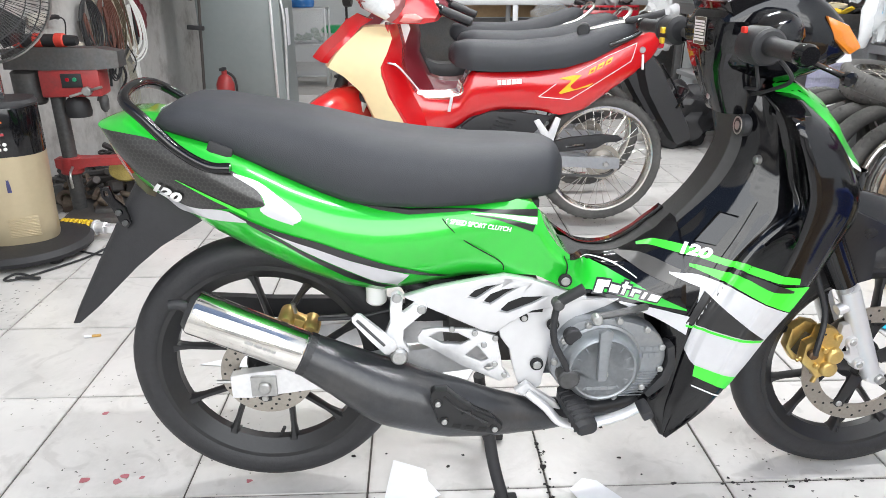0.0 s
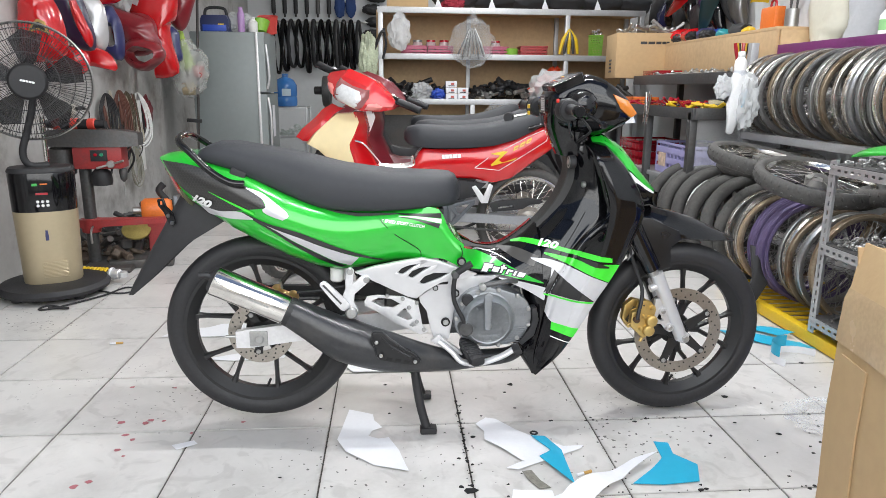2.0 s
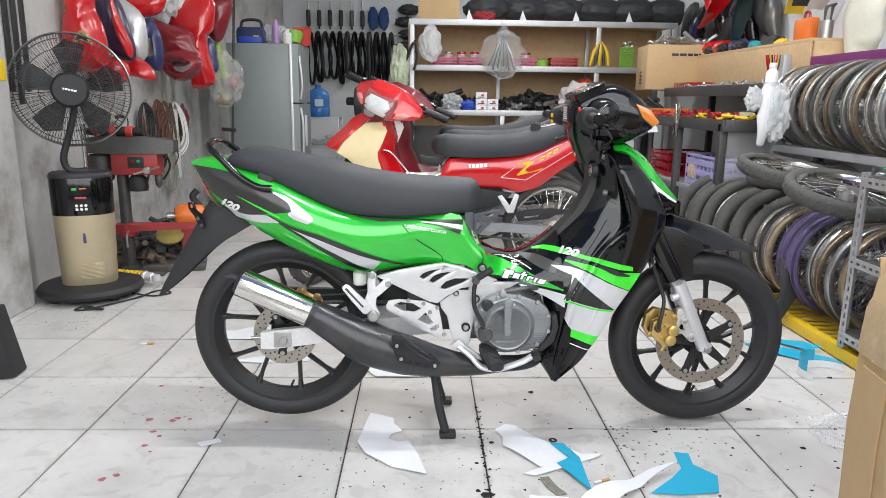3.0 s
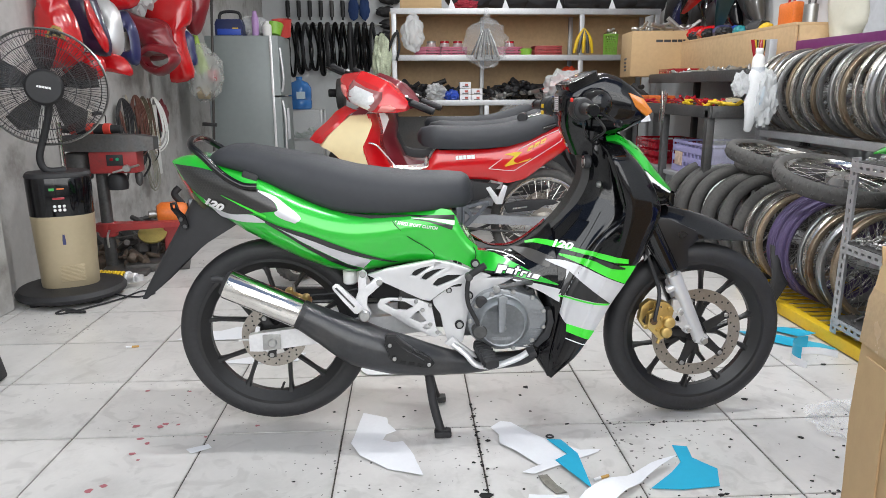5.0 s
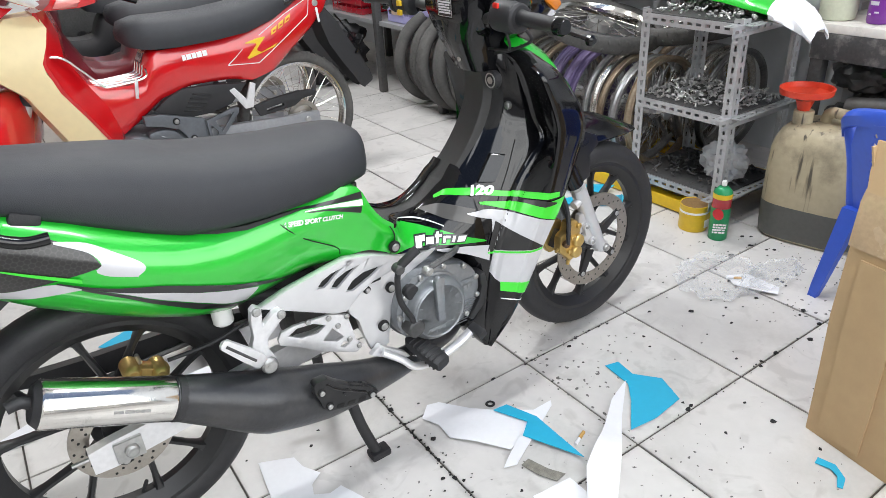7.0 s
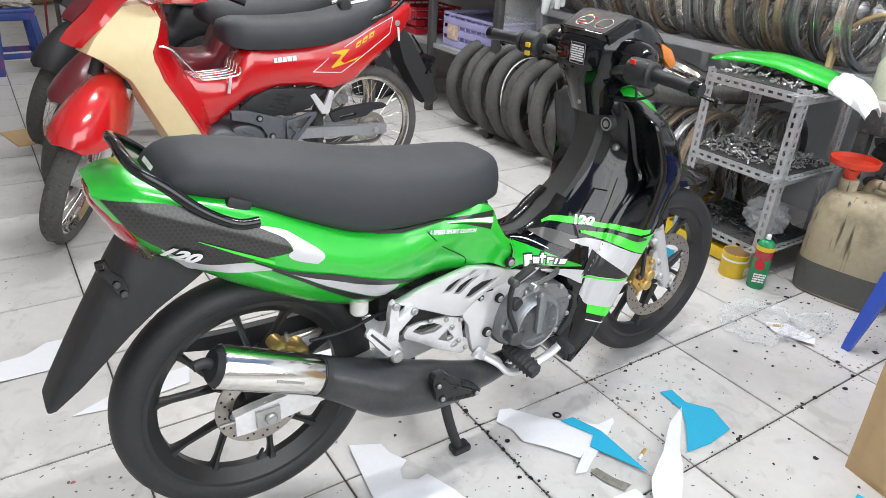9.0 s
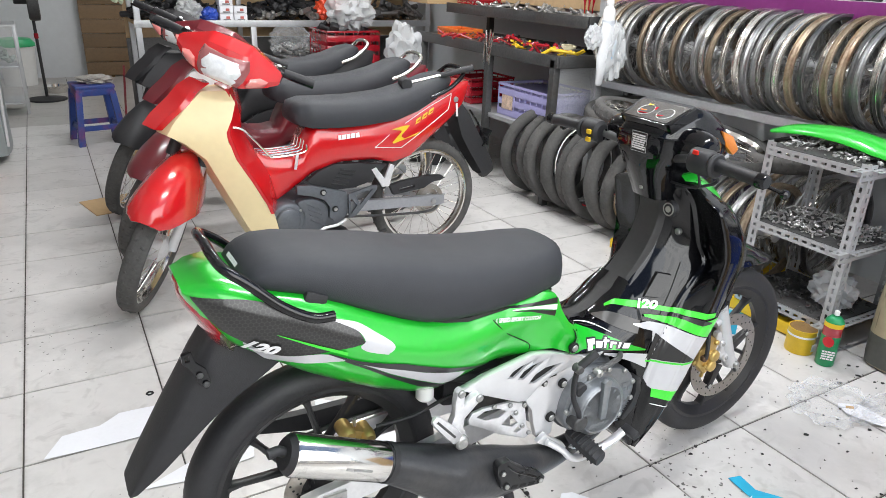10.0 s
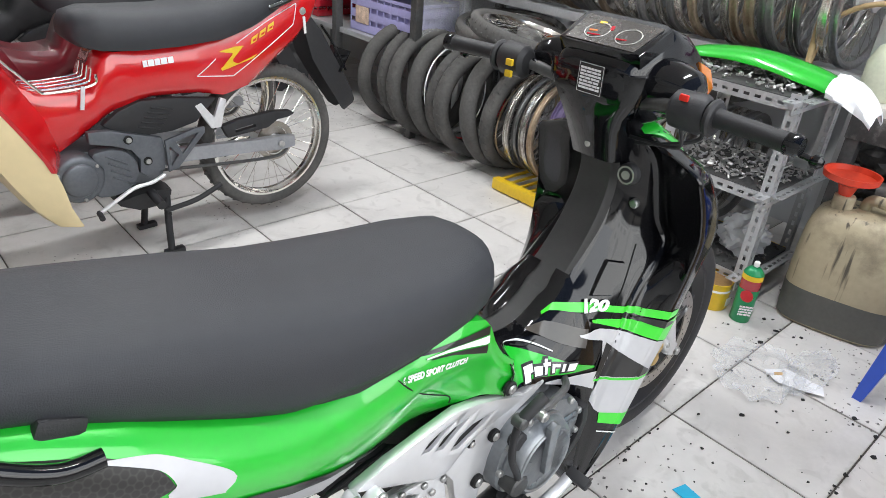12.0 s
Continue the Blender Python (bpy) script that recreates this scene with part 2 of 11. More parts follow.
def resample(points, n):
    p = np.array(points, float)
    d = np.concatenate(([0], np.cumsum(np.hypot(*np.diff(p, axis=0).T))))
    s = np.linspace(0, d[-1], n)
    return [(float(np.interp(v, d, p[:, 0])), float(np.interp(v, d, p[:, 1]))) for v in s]


def film(top, bottom, side, n=24, m=5, lift=0.0015, bm=None, smooth=True):
    """A thin sticker between two lines in (x, z), laid on the surface y = side(x, z)."""
    if smooth:
        top = [(v.x, v.z) for v in curve([(a, 0, c) for a, c in top], 6)] if len(top) > 2 else top
        bottom = [(v.x, v.z) for v in curve([(a, 0, c) for a, c in bottom], 6)] if len(bottom) > 2 else bottom
    t, u = resample(top, n), resample(bottom, n)
    b = bmesh.new()
    rows = []
    for (tx, tz), (ux, uz) in zip(t, u):
        row = []
        for j in range(m):
            f = j / (m - 1)
            x, z = tx + (ux - tx) * f, tz + (uz - tz) * f
            row.append(b.verts.new((x, side(x, z) - lift, z)))
        rows.append(row)
    for r, s in zip(rows, rows[1:]):
        for j in range(m - 1):
            b.faces.new((r[j], r[j + 1], s[j + 1], s[j]))
    bmesh.ops.remove_doubles(b, verts=b.verts, dist=1e-6)
    return join(bm, b)


TEXTS = {}


def letters(words, size, material, shear=0.0, thick=0.0006, bold=0.0):
    key = (words, size, shear, bold, material.name)
    if key not in TEXTS:
        c = bpy.data.curves.new("letters", "FONT")
        c.body, c.size, c.shear, c.extrude, c.offset = words, size, shear, thick, bold
        c.align_x, c.align_y = "CENTER", "CENTER"
        ob = new("letters_source", c)
        bpy.context.view_layer.update()
        me = bpy.data.meshes.new_from_object(ob.evaluated_get(bpy.context.evaluated_depsgraph_get()))
        bpy.data.objects.remove(ob)
        me.materials.clear()
        me.materials.append(material)
        TEXTS[key] = me
    return TEXTS[key]


def lettered(words, size, material, x, z, angle, side, parent, lift=0.003, shear=0.3, bold=0.0, wide=1.0, name="printed_number", label=""):
    """Letters laid on the surface y = side(x, z), centred on x, z."""
    b = bmesh.new()
    b.from_mesh(letters(words, size, material, shear, 0.0004, bold))
    c, s = math.cos(radians(angle)), math.sin(radians(angle))
    for v in b.verts:
        u, w, t = v.co.x * wide, v.co.y, v.co.z
        px, pz = x + u * c - w * s, z + u * s + w * c
        v.co = (px, side(px, pz) - lift - t, pz)
    return part(name, b, material, parent, label)


def bars(rows, width, height, material, parent, at, name="lettering", seed=1, gap=0.35):
    """Unreadable lines of writing, as plain bars in the plane x, z of the pose."""
    rnd = random.Random(seed)
    b = bmesh.new()
    step = height / rows
    for i in range(rows):
        x = -width / 2
        while x < width / 2 - width * 0.08:
            w = min(rnd.uniform(0.12, 0.3) * width, width / 2 - x)
            box(w * 0.86, 0.0006, step * (1 - gap), (x + w / 2, 0, height / 2 - step * (i + 0.5)), bm=b)
            x += w
    return part(name, b, material, parent, "", at)


def bolt(parent, x, y, z, r=0.006, h=0.006, axis="y", material=None, name="bolt"):
    key = ("bolt", round(r, 4), h, axis, (material or STEEL).name)
    if key not in TEXTS:
        b = cyl(r, h, axis=axis, seg=12, bevel=r * 0.25)
        cyl(r * 0.45, h * 1.15, axis=axis, seg=6, bm=b)
        TEXTS[key] = mesh_of(b, "bolt", material or STEEL)
    return part(name, TEXTS[key], None, parent, "", pose(x, y, z))
# ---- the room ----
X0, X1, Y0, Y1, TOP = -1.82, 2.78, -3.4, 8.45, 3.1
WALL = mat("stained_white_wall", (0.50, 0.495, 0.48), 0.75, 0, 0.10, 2.0, 0.35, 60, stain=(0.20, 0.18, 0.16), stain_amount=0.9, stain_scale=3.0)
WALLCLEAN = mat("white_wall_paint", (0.62, 0.64, 0.66), 0.7, 0, 0.05, 1.5, 0.15, 60, stain=(0.5, 0.5, 0.5), stain_amount=0.35, stain_scale=1.6)
CEIL = mat("ceiling_paint", (0.75, 0.75, 0.74), 0.8, 0, 0.04, 1.5)


def tile_material():
    m = mat("worn_white_tile", (0.62, 0.605, 0.585), 0.3, 0, 0.06, 2.2, 0.12, 40, stain=(0.36, 0.35, 0.335), stain_amount=0.6, stain_scale=3.2, spread=0.05)
    n, l = m.node_tree.nodes, m.node_tree.links
    b = n["Principled BSDF"]
    geo, chips, dust = n.new("ShaderNodeNewGeometry"), n.new("ShaderNodeTexVoronoi"), n.new("ShaderNodeTexNoise")
    chips.inputs["Scale"].default_value = 42
    chips.inputs["Randomness"].default_value = 1
    dust.inputs["Scale"].default_value, dust.inputs["Detail"].default_value = 1.7, 5
    warp = n.new("ShaderNodeTexNoise")
    warp.inputs["Scale"].default_value = 60
    offs = n.new("ShaderNodeMix")
    offs.data_type = "VECTOR"
    offs.inputs["Factor"].default_value = 0.02
    l.new(geo.outputs["Position"], warp.inputs["Vector"])
    l.new(geo.outputs["Position"], offs.inputs["A"]), l.new(warp.outputs["Color"], offs.inputs["B"])
    l.new(offs.outputs["Result"], chips.inputs["Vector"]), l.new(geo.outputs["Position"], dust.inputs["Vector"])
    size = n.new("ShaderNodeMapRange")
    size.inputs["From Min"].default_value, size.inputs["From Max"].default_value = 0.46, 0.80
    size.inputs["To Min"].default_value, size.inputs["To Max"].default_value = 0.0, 0.30
    l.new(dust.outputs["Fac"], size.inputs["Value"])
    less = n.new("ShaderNodeMath")
    less.operation = "LESS_THAN"
    l.new(chips.outputs["Distance"], less.inputs[0]), l.new(size.outputs[0], less.inputs[1])
    base = b.inputs["Base Color"].links[0].from_socket
    mix = n.new("ShaderNodeMix")
    mix.data_type = "RGBA"
    mix.inputs["B"].default_value = (0.035, 0.03, 0.028, 1)
    scale = n.new("ShaderNodeMath")
    scale.operation, scale.inputs[1].default_value = "MULTIPLY", 0.85
    l.new(less.outputs[0], scale.inputs[0]), l.new(scale.outputs[0], mix.inputs["Factor"])
    # fine scratches
    wave = n.new("ShaderNodeTexNoise")
    wave.inputs["Scale"].default_value, wave.inputs["Detail"].default_value, wave.inputs["Distortion"].default_value = 9, 8, 1.6
    l.new(geo.outputs["Position"], wave.inputs["Vector"])
    wr = n.new("ShaderNodeMapRange")
    wr.inputs["From Min"].default_value, wr.inputs["From Max"].default_value = 0.56, 0.66
    wr.inputs["To Max"].default_value = 0.30
    l.new(wave.outputs["Fac"], wr.inputs["Value"])
    mix2 = n.new("ShaderNodeMix")
    mix2.data_type = "RGBA"
    mix2.inputs["B"].default_value = (0.34, 0.325, 0.31, 1)
    l.new(wr.outputs[0], mix2.inputs["Factor"]), l.new(base, mix2.inputs["A"])
    co, sep = n.new("ShaderNodeTexCoord"), n.new("ShaderNodeSeparateXYZ")
    l.new(co.outputs["Object"], sep.inputs[0])
    ax, ay, far = n.new("ShaderNodeMath"), n.new("ShaderNodeMath"), n.new("ShaderNodeMath")
    ax.operation = ay.operation = "ABSOLUTE"
    far.operation = "MAXIMUM"
    l.new(sep.outputs[0], ax.inputs[0]), l.new(sep.outputs[1], ay.inputs[0])
    l.new(ax.outputs[0], far.inputs[0]), l.new(ay.outputs[0], far.inputs[1])
    dirt = n.new("ShaderNodeTexNoise")
    dirt.inputs["Scale"].default_value, dirt.inputs["Detail"].default_value, dirt.inputs["Roughness"].default_value = 14, 9, 0.7
    l.new(geo.outputs["Position"], dirt.inputs["Vector"])
    shift = n.new("ShaderNodeMath")
    shift.operation, shift.inputs[1].default_value, shift.inputs[2].default_value = "MULTIPLY_ADD", 0.055, -0.0275
    l.new(dirt.outputs["Fac"], shift.inputs[0])
    edge = n.new("ShaderNodeMath")
    l.new(far.outputs[0], edge.inputs[0]), l.new(shift.outputs[0], edge.inputs[1])
    er = n.new("ShaderNodeMapRange")
    er.inputs["From Min"].default_value, er.inputs["From Max"].default_value = 0.188, 0.212
    er.inputs["To Max"].default_value = 0.5
    l.new(edge.outputs[0], er.inputs["Value"])
    mix3 = n.new("ShaderNodeMix")
    mix3.data_type = "RGBA"
    mix3.inputs["B"].default_value = (0.20, 0.185, 0.165, 1)
    l.new(er.outputs[0], mix3.inputs["Factor"]), l.new(mix2.outputs["Result"], mix3.inputs["A"])
    l.new(mix3.outputs["Result"], mix.inputs["A"])
    l.new(mix.outputs["Result"], b.inputs["Base Color"])
    return m


TILE = tile_material()
GROUT = mat("dark_grout", (0.07, 0.062, 0.055), 0.9, 0, 0.3, 12)
ASPHALT = mat("asphalt", (0.05, 0.05, 0.05), 0.85, 0, 0.2, 5, 0.3, 80)

ground = solo("ground", box(600, 600, 0.1, (0, 0, -0.13)), ASPHALT, "grey asphalt street outside the shop", "ground", kind="structure")
floor = solo("floor", box(X1 - X0 + 0.4, Y1 - Y0 + 0.4, 0.05, ((X0 + X1) / 2, (Y0 + Y1) / 2, -0.0285)), GROUT,
             "floor of worn white ceramic tiles with dark joints", "floor", kind="structure")
solo("wall_left", box(0.2, Y1 - 1.26, TOP, (X0 - 0.1, (Y1 + 1.26) / 2, TOP / 2)), WALL, "stained white plaster wall with hooks", "wall", kind="structure")
solo("wall_right", box(0.2, Y1 + 3.25, TOP, (X1 + 0.1, (Y1 - 3.25) / 2, TOP / 2)), WALLCLEAN, "white painted wall behind the rim rack", "wall", kind="structure")
# unseen side wall, added to shade the left of the floor
solo("wall_front_left", box(0.2, 4.15, TOP - 0.4, (X0 - 0.1, -1.16, TOP / 2 - 0.2)), WALL, "unseen stained plaster wall, added to keep sky light off the left floor", "wall", kind="structure")
solo("wall_back", box(X1 - X0 + 0.4, 0.2, TOP, ((X0 + X1) / 2, Y1 + 0.1, TOP / 2)), WALLCLEAN, "white painted back wall", "wall", kind="structure")
solo("ceiling", box(X1 - X0 + 0.4, Y1 + 0.6, 0.15, ((X0 + X1) / 2, (Y1 - 0.6) / 2 + 0.1, TOP + 0.08)), CEIL, "white ceiling of the workshop", "ceiling", kind="structure")
solo("pillar", box(0.34, 0.34, TOP, (X0 + 0.0, 1.10, TOP / 2), 0.012), WALL, "chipped white concrete pillar at the shop front", "pillar", kind="structure")

# unseen slab, made pale to bounce street light into the shop
solo("pavement", box(60, 3.4, 0.10, (0, -5.3, -0.09), 0.01), mat("bounce_slab_concrete", (0.36, 0.35, 0.33), 0.85, 0, 0.12, 1.5, 0.2, 60, stain=(0.2, 0.2, 0.19), stain_amount=0.5, stain_scale=1.2), "unseen pale concrete slab before the shop, added to bounce light in", "pavement", kind="structure")

# added area lamp that stands in for daylight through the open shop front
area_lamp("shop_front_daylight", (0.75, -3.4, 2.5), (0.9, 0, 0.85), 4.8, 3.0, 165, (0.98, 1.0, 1.01))

# unseen houses across the street, added for bounced light and reflections
FACADE = mat("pale_plaster_facade", (0.62, 0.61, 0.58), 0.8, 0, 0.08, 0.6, stain=(0.30, 0.29, 0.27), stain_amount=0.5, stain_scale=0.5)
PANE = mat("dark_window_glass", (0.03, 0.035, 0.04), 0.08, 0, 0.1, 2)
for hx, hw, hh, n in ((-9.5, 7.6, 7.2, 2), (-1.6, 7.8, 9.8, 3), (6.6, 8.0, 6.6, 2)):
    hs1 = thing("town_house", "unseen pale house front with shutters, added for reflections and bounced light", "house", pose(hx, -13.5, -0.08), "houses across the street")
    part("wall", box(hw, 3.0, hh, (0, -1.5, hh / 2)), FACADE, hs1)
    part("roof_parapet", box(hw + 0.2, 0.3, 0.35, (0, 0.0, hh), 0.02), FACADE, hs1)
    part("shutter", box(hw * 0.62, 0.06, 2.7, (0, 0.03, 1.38), 0.01), GALV, hs1, "grey roller shutter")
    part("canopy", box(hw * 0.9, 1.3, 0.10, (0, 0.65, 3.1), 0.02), DARKSTEEL, hs1)
    for fl in range(1, n):
        for wx in (-0.28, 0.0, 0.28):
            wd = part("window", box(1.35, 0.10, 1.5, (wx * hw, 0.02, 1.7 + 2.9 * fl), 0.02), WHITE, hs1)
            part("pane", box(1.15, 0.02, 1.3, (wx * hw, 0.08, 1.7 + 2.9 * fl)), PANE, wd)

# tube lamps under the ceiling
for ly in (-0.2, 1.6, 3.4, 6.6):
    tl = thing("tube_lamp", "white fluorescent tube lamp under the ceiling", "lamp", pose(0.95, ly, TOP - 0.03), "ceiling tube lamps")
    part("housing", box(1.3, 0.07, 0.05, (0, 0, 0), 0.008), WHITE, tl)
    glow = bpy.data.materials.new("tube_glow")
    glow.use_nodes = True
    gb = glow.node_tree.nodes["Principled BSDF"]
    gb.inputs["Emission Color"].default_value, gb.inputs["Emission Strength"].default_value = (1, 1, 1, 1), 6
    part("tube", cyl(0.015, 1.2, (0, 0, -0.045), "x", 14, 0.004), glow, tl)
    area_lamp("tube_light", (0.95, ly, TOP - 0.11), (0.95, ly, 0), 1.2, 0.05, 42 if ly < 2 else 34, (0.99, 1.0, 1.02))


def build_tiles():
    g = 0.0048
    meshes = []
    for k in range(4):
        b = box(0.4 - g, 0.4 - g, 0.012, (0, 0, -0.006), 0.0012, seg=1)
        meshes.append(mesh_of(b, "tile", TILE))
    rnd = random.Random(4)
    far = bmesh.new()
    for i in range(-5, 8):
        for j in range(-9, 23):
            x, y = 0.4 * i + 0.2, 0.4 * j + 0.2
            if x < X0 - 0.25 or x > X1 + 0.25 or y > Y1 + 0.2:
                continue
            if -4 <= j < 14:
                part("tile", meshes[rnd.randrange(4)], None, floor, "", pose(x, y, rnd.uniform(-0.0006, 0.0006), rnd.uniform(-.08, .08), rnd.uniform(-.08, .08), 0))
            else:
                box(0.4 - g, 0.4 - g, 0.012, (x, y, -0.006), bm=far)
    tagged(part("front_tiles", far, TILE, floor), kind="stuff")
# ---- wheels ----
def tyre_mesh(R, w, depth, material, seg=64, tread=0, name="tyre"):
    h = w / 2
    prof = [(R - depth, -h * 0.62), (R - depth * 0.75, -h * 0.93), (R - depth * 0.42, -h), (R - depth * 0.16, -h * 0.80), (R - depth * 0.03, -h * 0.42), (R, 0)]
    prof += [(r, -y) for r, y in reversed(prof[:-1])]
    prof += [(R - depth * 1.02, h * 0.4), (R - depth * 1.02, -h * 0.4)]
    b = lathe(prof, seg, "y", closed=True)
    if tread:
        for i in range(tread):
            for s in (-1, 1):
                a = 2 * math.pi * (i + (0.5 if s > 0 else 0)) / tread
                d = Matrix.Rotation(a, 4, "Y") @ Matrix.Translation((0, s * h * 0.50, R - depth * 0.10)) @ Matrix.Rotation(s * 0.55, 4, "Z") @ Matrix.Rotation(-s * 0.5, 4, "X")
                c = box(0.010, h * 0.62, 0.006, bevel=0.0015, seg=1)
                bmesh.ops.transform(c, matrix=d, verts=c.verts)
                join(b, c)
    return mesh_of(b, name, material, 50)


def rim_mesh(R, w, material, seg=64, thick=0.03, name="rim"):
    h = w / 2
    prof = [(R, -h), (R + 0.004, -h * 0.9), (R - 0.004, -h * 0.8), (R - thick * 0.5, -h * 0.55), (R - thick, -h * 0.35), (R - thick, h * 0.35),
            (R - thick * 0.5, h * 0.55), (R - 0.004, h * 0.8), (R + 0.004, h * 0.9), (R, h), (R - 0.008, h * 0.97), (R - thick * 0.75, h * 0.45), (R - thick * 0.75, -h * 0.45), (R - 0.008, -h * 0.97)]
    prof = [(R + 0.005, -h), (R + 0.006, -h * 0.82), (R - 0.003, -h * 0.72), (R - 0.010, -h * 0.3), (R - 0.010, h * 0.3), (R - 0.003, h * 0.72), (R + 0.006, h * 0.82), (R + 0.005, h), (R - 0.006, h), (R - thick * 0.7, h * 0.55), (R - thick, h * 0.3), (R - thick, -h * 0.3), (R - thick * 0.7, -h * 0.55), (R - 0.006, -h)]
    return mesh_of(lathe(prof, seg, "y", closed=True), name, material, 30)


def spokes_mesh(r0, r1, n, material, w=0.03, rad=0.0014):
    b = bmesh.new()
    for i in range(n):
        a = 2 * math.pi * i / n
        s = 1 if i % 2 else -1
        d = 0.42 * (1 if (i // 2) % 2 else -1)
        p = (r0 * math.cos(a + d), s * w, r0 * math.sin(a + d))
        q = (r1 * math.cos(a), s * w * 0.1, r1 * math.sin(a))
        tube([p, q], rad, 5, b, smooth=0)
    return mesh_of(b, "spokes", material)


def mag_wheel(parent, at, R, w, turn, tyre_tread=0, disc_side=-1, disc_r=0.14, disc_y=-0.045):
    wheel = part("wheel", bmesh.new(), None, parent, "black cast wheel with forked spokes and road tyre", at)
    wheel.data.from_pydata([], [], [])
    rr = R - 0.056
    hub = cyl(0.032, w * 1.05, axis="y", seg=28, bevel=0.004)
    cyl(0.05, w * 0.5, axis="y", seg=28, bevel=0.004, bm=hub)
    wheel.data = mesh_of(hub, "wheel", RIM)
    part("tyre", tyre_mesh(R, w, 0.062, RUBBER, 72), None, wheel)
    part("rim", rim_mesh(rr, w * 0.8, RIM, 72, 0.030), None, wheel)
    for k in range(5):
        a = radians(turn + 72 * k)

        def rib(p, q, table):
            d = q - p
            n = Vector((-d.z, 0, d.x)).normalized()
            return skin([[p + d * f + n * hw * u + Vector((0, hy * v, 0)) for u, v in ((-0.5, -1), (0.5, -1), (1, -0.5), (1, 0.5), (0.5, 1), (-0.5, 1), (-1, 0.5), (-1, -0.5))] for f, hw, hy in table])

        fork = Vector((0.082 * math.cos(a), 0, 0.082 * math.sin(a)))
        arm = rib(Vector((0.028 * math.cos(a), 0, 0.028 * math.sin(a))), fork, ((0, 0.017, 0.018), (0.4, 0.013, 0.015), (1.0, 0.014, 0.0125)))
        for t in (-1, 1):
            q = Vector(((rr - 0.027) * math.cos(a + t * 0.29), 0, (rr - 0.027) * math.sin(a + t * 0.29)))
            join(arm, rib(fork + Vector((-math.sin(a), 0, math.cos(a))) * 0.006 * t, q, ((-0.06, 0.007, 0.012), (0.3, 0.0065, 0.011), (0.75, 0.006, 0.010), (0.94, 0.008, 0.013), (1.02, 0.014, 0.016))))
        part("spoke", arm, RIM, wheel)
    part("valve", tube([(0.0, 0, -rr + 0.028), (0.012, -0.006, -rr + 0.055)], 0.004, 8, smooth=0), MATTE, wheel)
    # brake disc with drilled ring
    ring = lathe([(disc_r, -0.002), (disc_r, 0.002), (disc_r - 0.036, 0.002), (disc_r - 0.036, -0.002)], 72, "y", closed=True)
    disc = part("brake_disc", ring, DISC, wheel, "drilled steel brake disc", pose(0, disc_y, 0))
    # holes are near-black plugs, their depth painted dark
    holes = bmesh.new()
    for k in range(48):
        a = 2 * math.pi * k / 48
        r = disc_r - 0.008 - 0.010 * (k % 3)
        cyl(0.0028, 0.0046, (r * math.cos(a), 0, r * math.sin(a)), "y", 8, bm=holes)
    tagged(part("drilling", holes, DARK, disc), kind="stuff")
    for k in range(5):
        a = radians(turn + 36 + 72 * k)
        arm = [(0.03, -0.016), (disc_r - 0.045, -0.011), (disc_r - 0.03, -0.014), (disc_r - 0.024, 0), (disc_r - 0.03, 0.014), (disc_r - 0.045, 0.011), (0.03, 0.016)]
        pl = plate([(x * math.cos(a) - z * math.sin(a), x * math.sin(a) + z * math.cos(a)) for x, z in arm], -0.004, 0.002, 0.001)
        part("disc_carrier", pl, RIM if disc_y < 0 else DISC, disc)
        bolt(disc, (disc_r - 0.034) * math.cos(a), -0.005, (disc_r - 0.034) * math.sin(a), 0.007, 0.005)
    return wheel


# ---- green motorcycle ----
bike = thing("green_motorcycle", "green, black and silver sporty underbone motorcycle on its centre stand", "motorcycle", pose(0, 0.06, 0, 0, 0, 0.8))

BODY_X = [-0.432, -0.405, -0.37, -0.312, -0.24, -0.167, -0.092, -0.017, 0.045, 0.10, 0.20, 0.29, 0.322, 0.336, 0.35, 0.372, 0.395]
BODY_T = [0.822, 0.832, 0.830, 0.812, 0.792, 0.760, 0.722, 0.694, 0.681, 0.678, 0.681, 0.687, 0.682, 0.664, 0.628, 0.598, 0.580]
BODY_B = [0.806, 0.754, 0.714, 0.675, 0.628, 0.589, 0.552, 0.521, 0.507, 0.512, 0.528, 0.538, 0.540, 0.539, 0.533, 0.522, 0.505]
BODY_W = [0.062, 0.085, 0.104, 0.120, 0.136, 0.149, 0.154, 0.150, 0.142, 0.134, 0.126, 0.123, 0.123, 0.123, 0.123, 0.124, 0.125]


def body_half(x, f):
    """Half the body's width at x, f of the way up."""
    w = float(np.interp(x, BODY_X, BODY_W))
    bulge = np.interp(f, [0, 0.15, 0.4, 0.62, 0.72, 0.88, 1.0], [0.66, 0.82, 0.95, 1.0, 0.985, 0.90, 0.72])
    e = min(max((x - 0.19) / 0.17, 0), 1)
    e = e * e * (3 - 2 * e)
    bulge = bulge * (1 - e) + e * max(float(bulge), 0.965)
    waist = (1 - e) * math.exp(-((x - 0.26) / 0.09) ** 2 - ((f - 0.42) / 0.25) ** 2) * 0.010
    return w * float(bulge) - waist


def body_side(x, z):
    t, b = float(np.interp(x, BODY_X, BODY_T)), float(np.interp(x, BODY_X, BODY_B))
    return -body_half(x, min(max((z - b) / max(t - b, 0.01), 0), 1))


def body_mesh():
    rings = []
    fs = [0, 0.08, 0.2, 0.35, 0.5, 0.62, 0.68, 0.74, 0.88, 1.0]
    for x in np.linspace(-0.432, 0.395, 70):
        t, b = float(np.interp(x, BODY_X, BODY_T)), float(np.interp(x, BODY_X, BODY_B))
        right = [(x, -body_half(x, f), b + (t - b) * f) for f in fs]
        rings.append(right + [(p[0], -p[1], p[2]) for p in reversed(right)])
    return skin(rings)


body = part("tail_body", body_mesh(), GREEN, bike, "metallic green side and tail body", sharp=60)
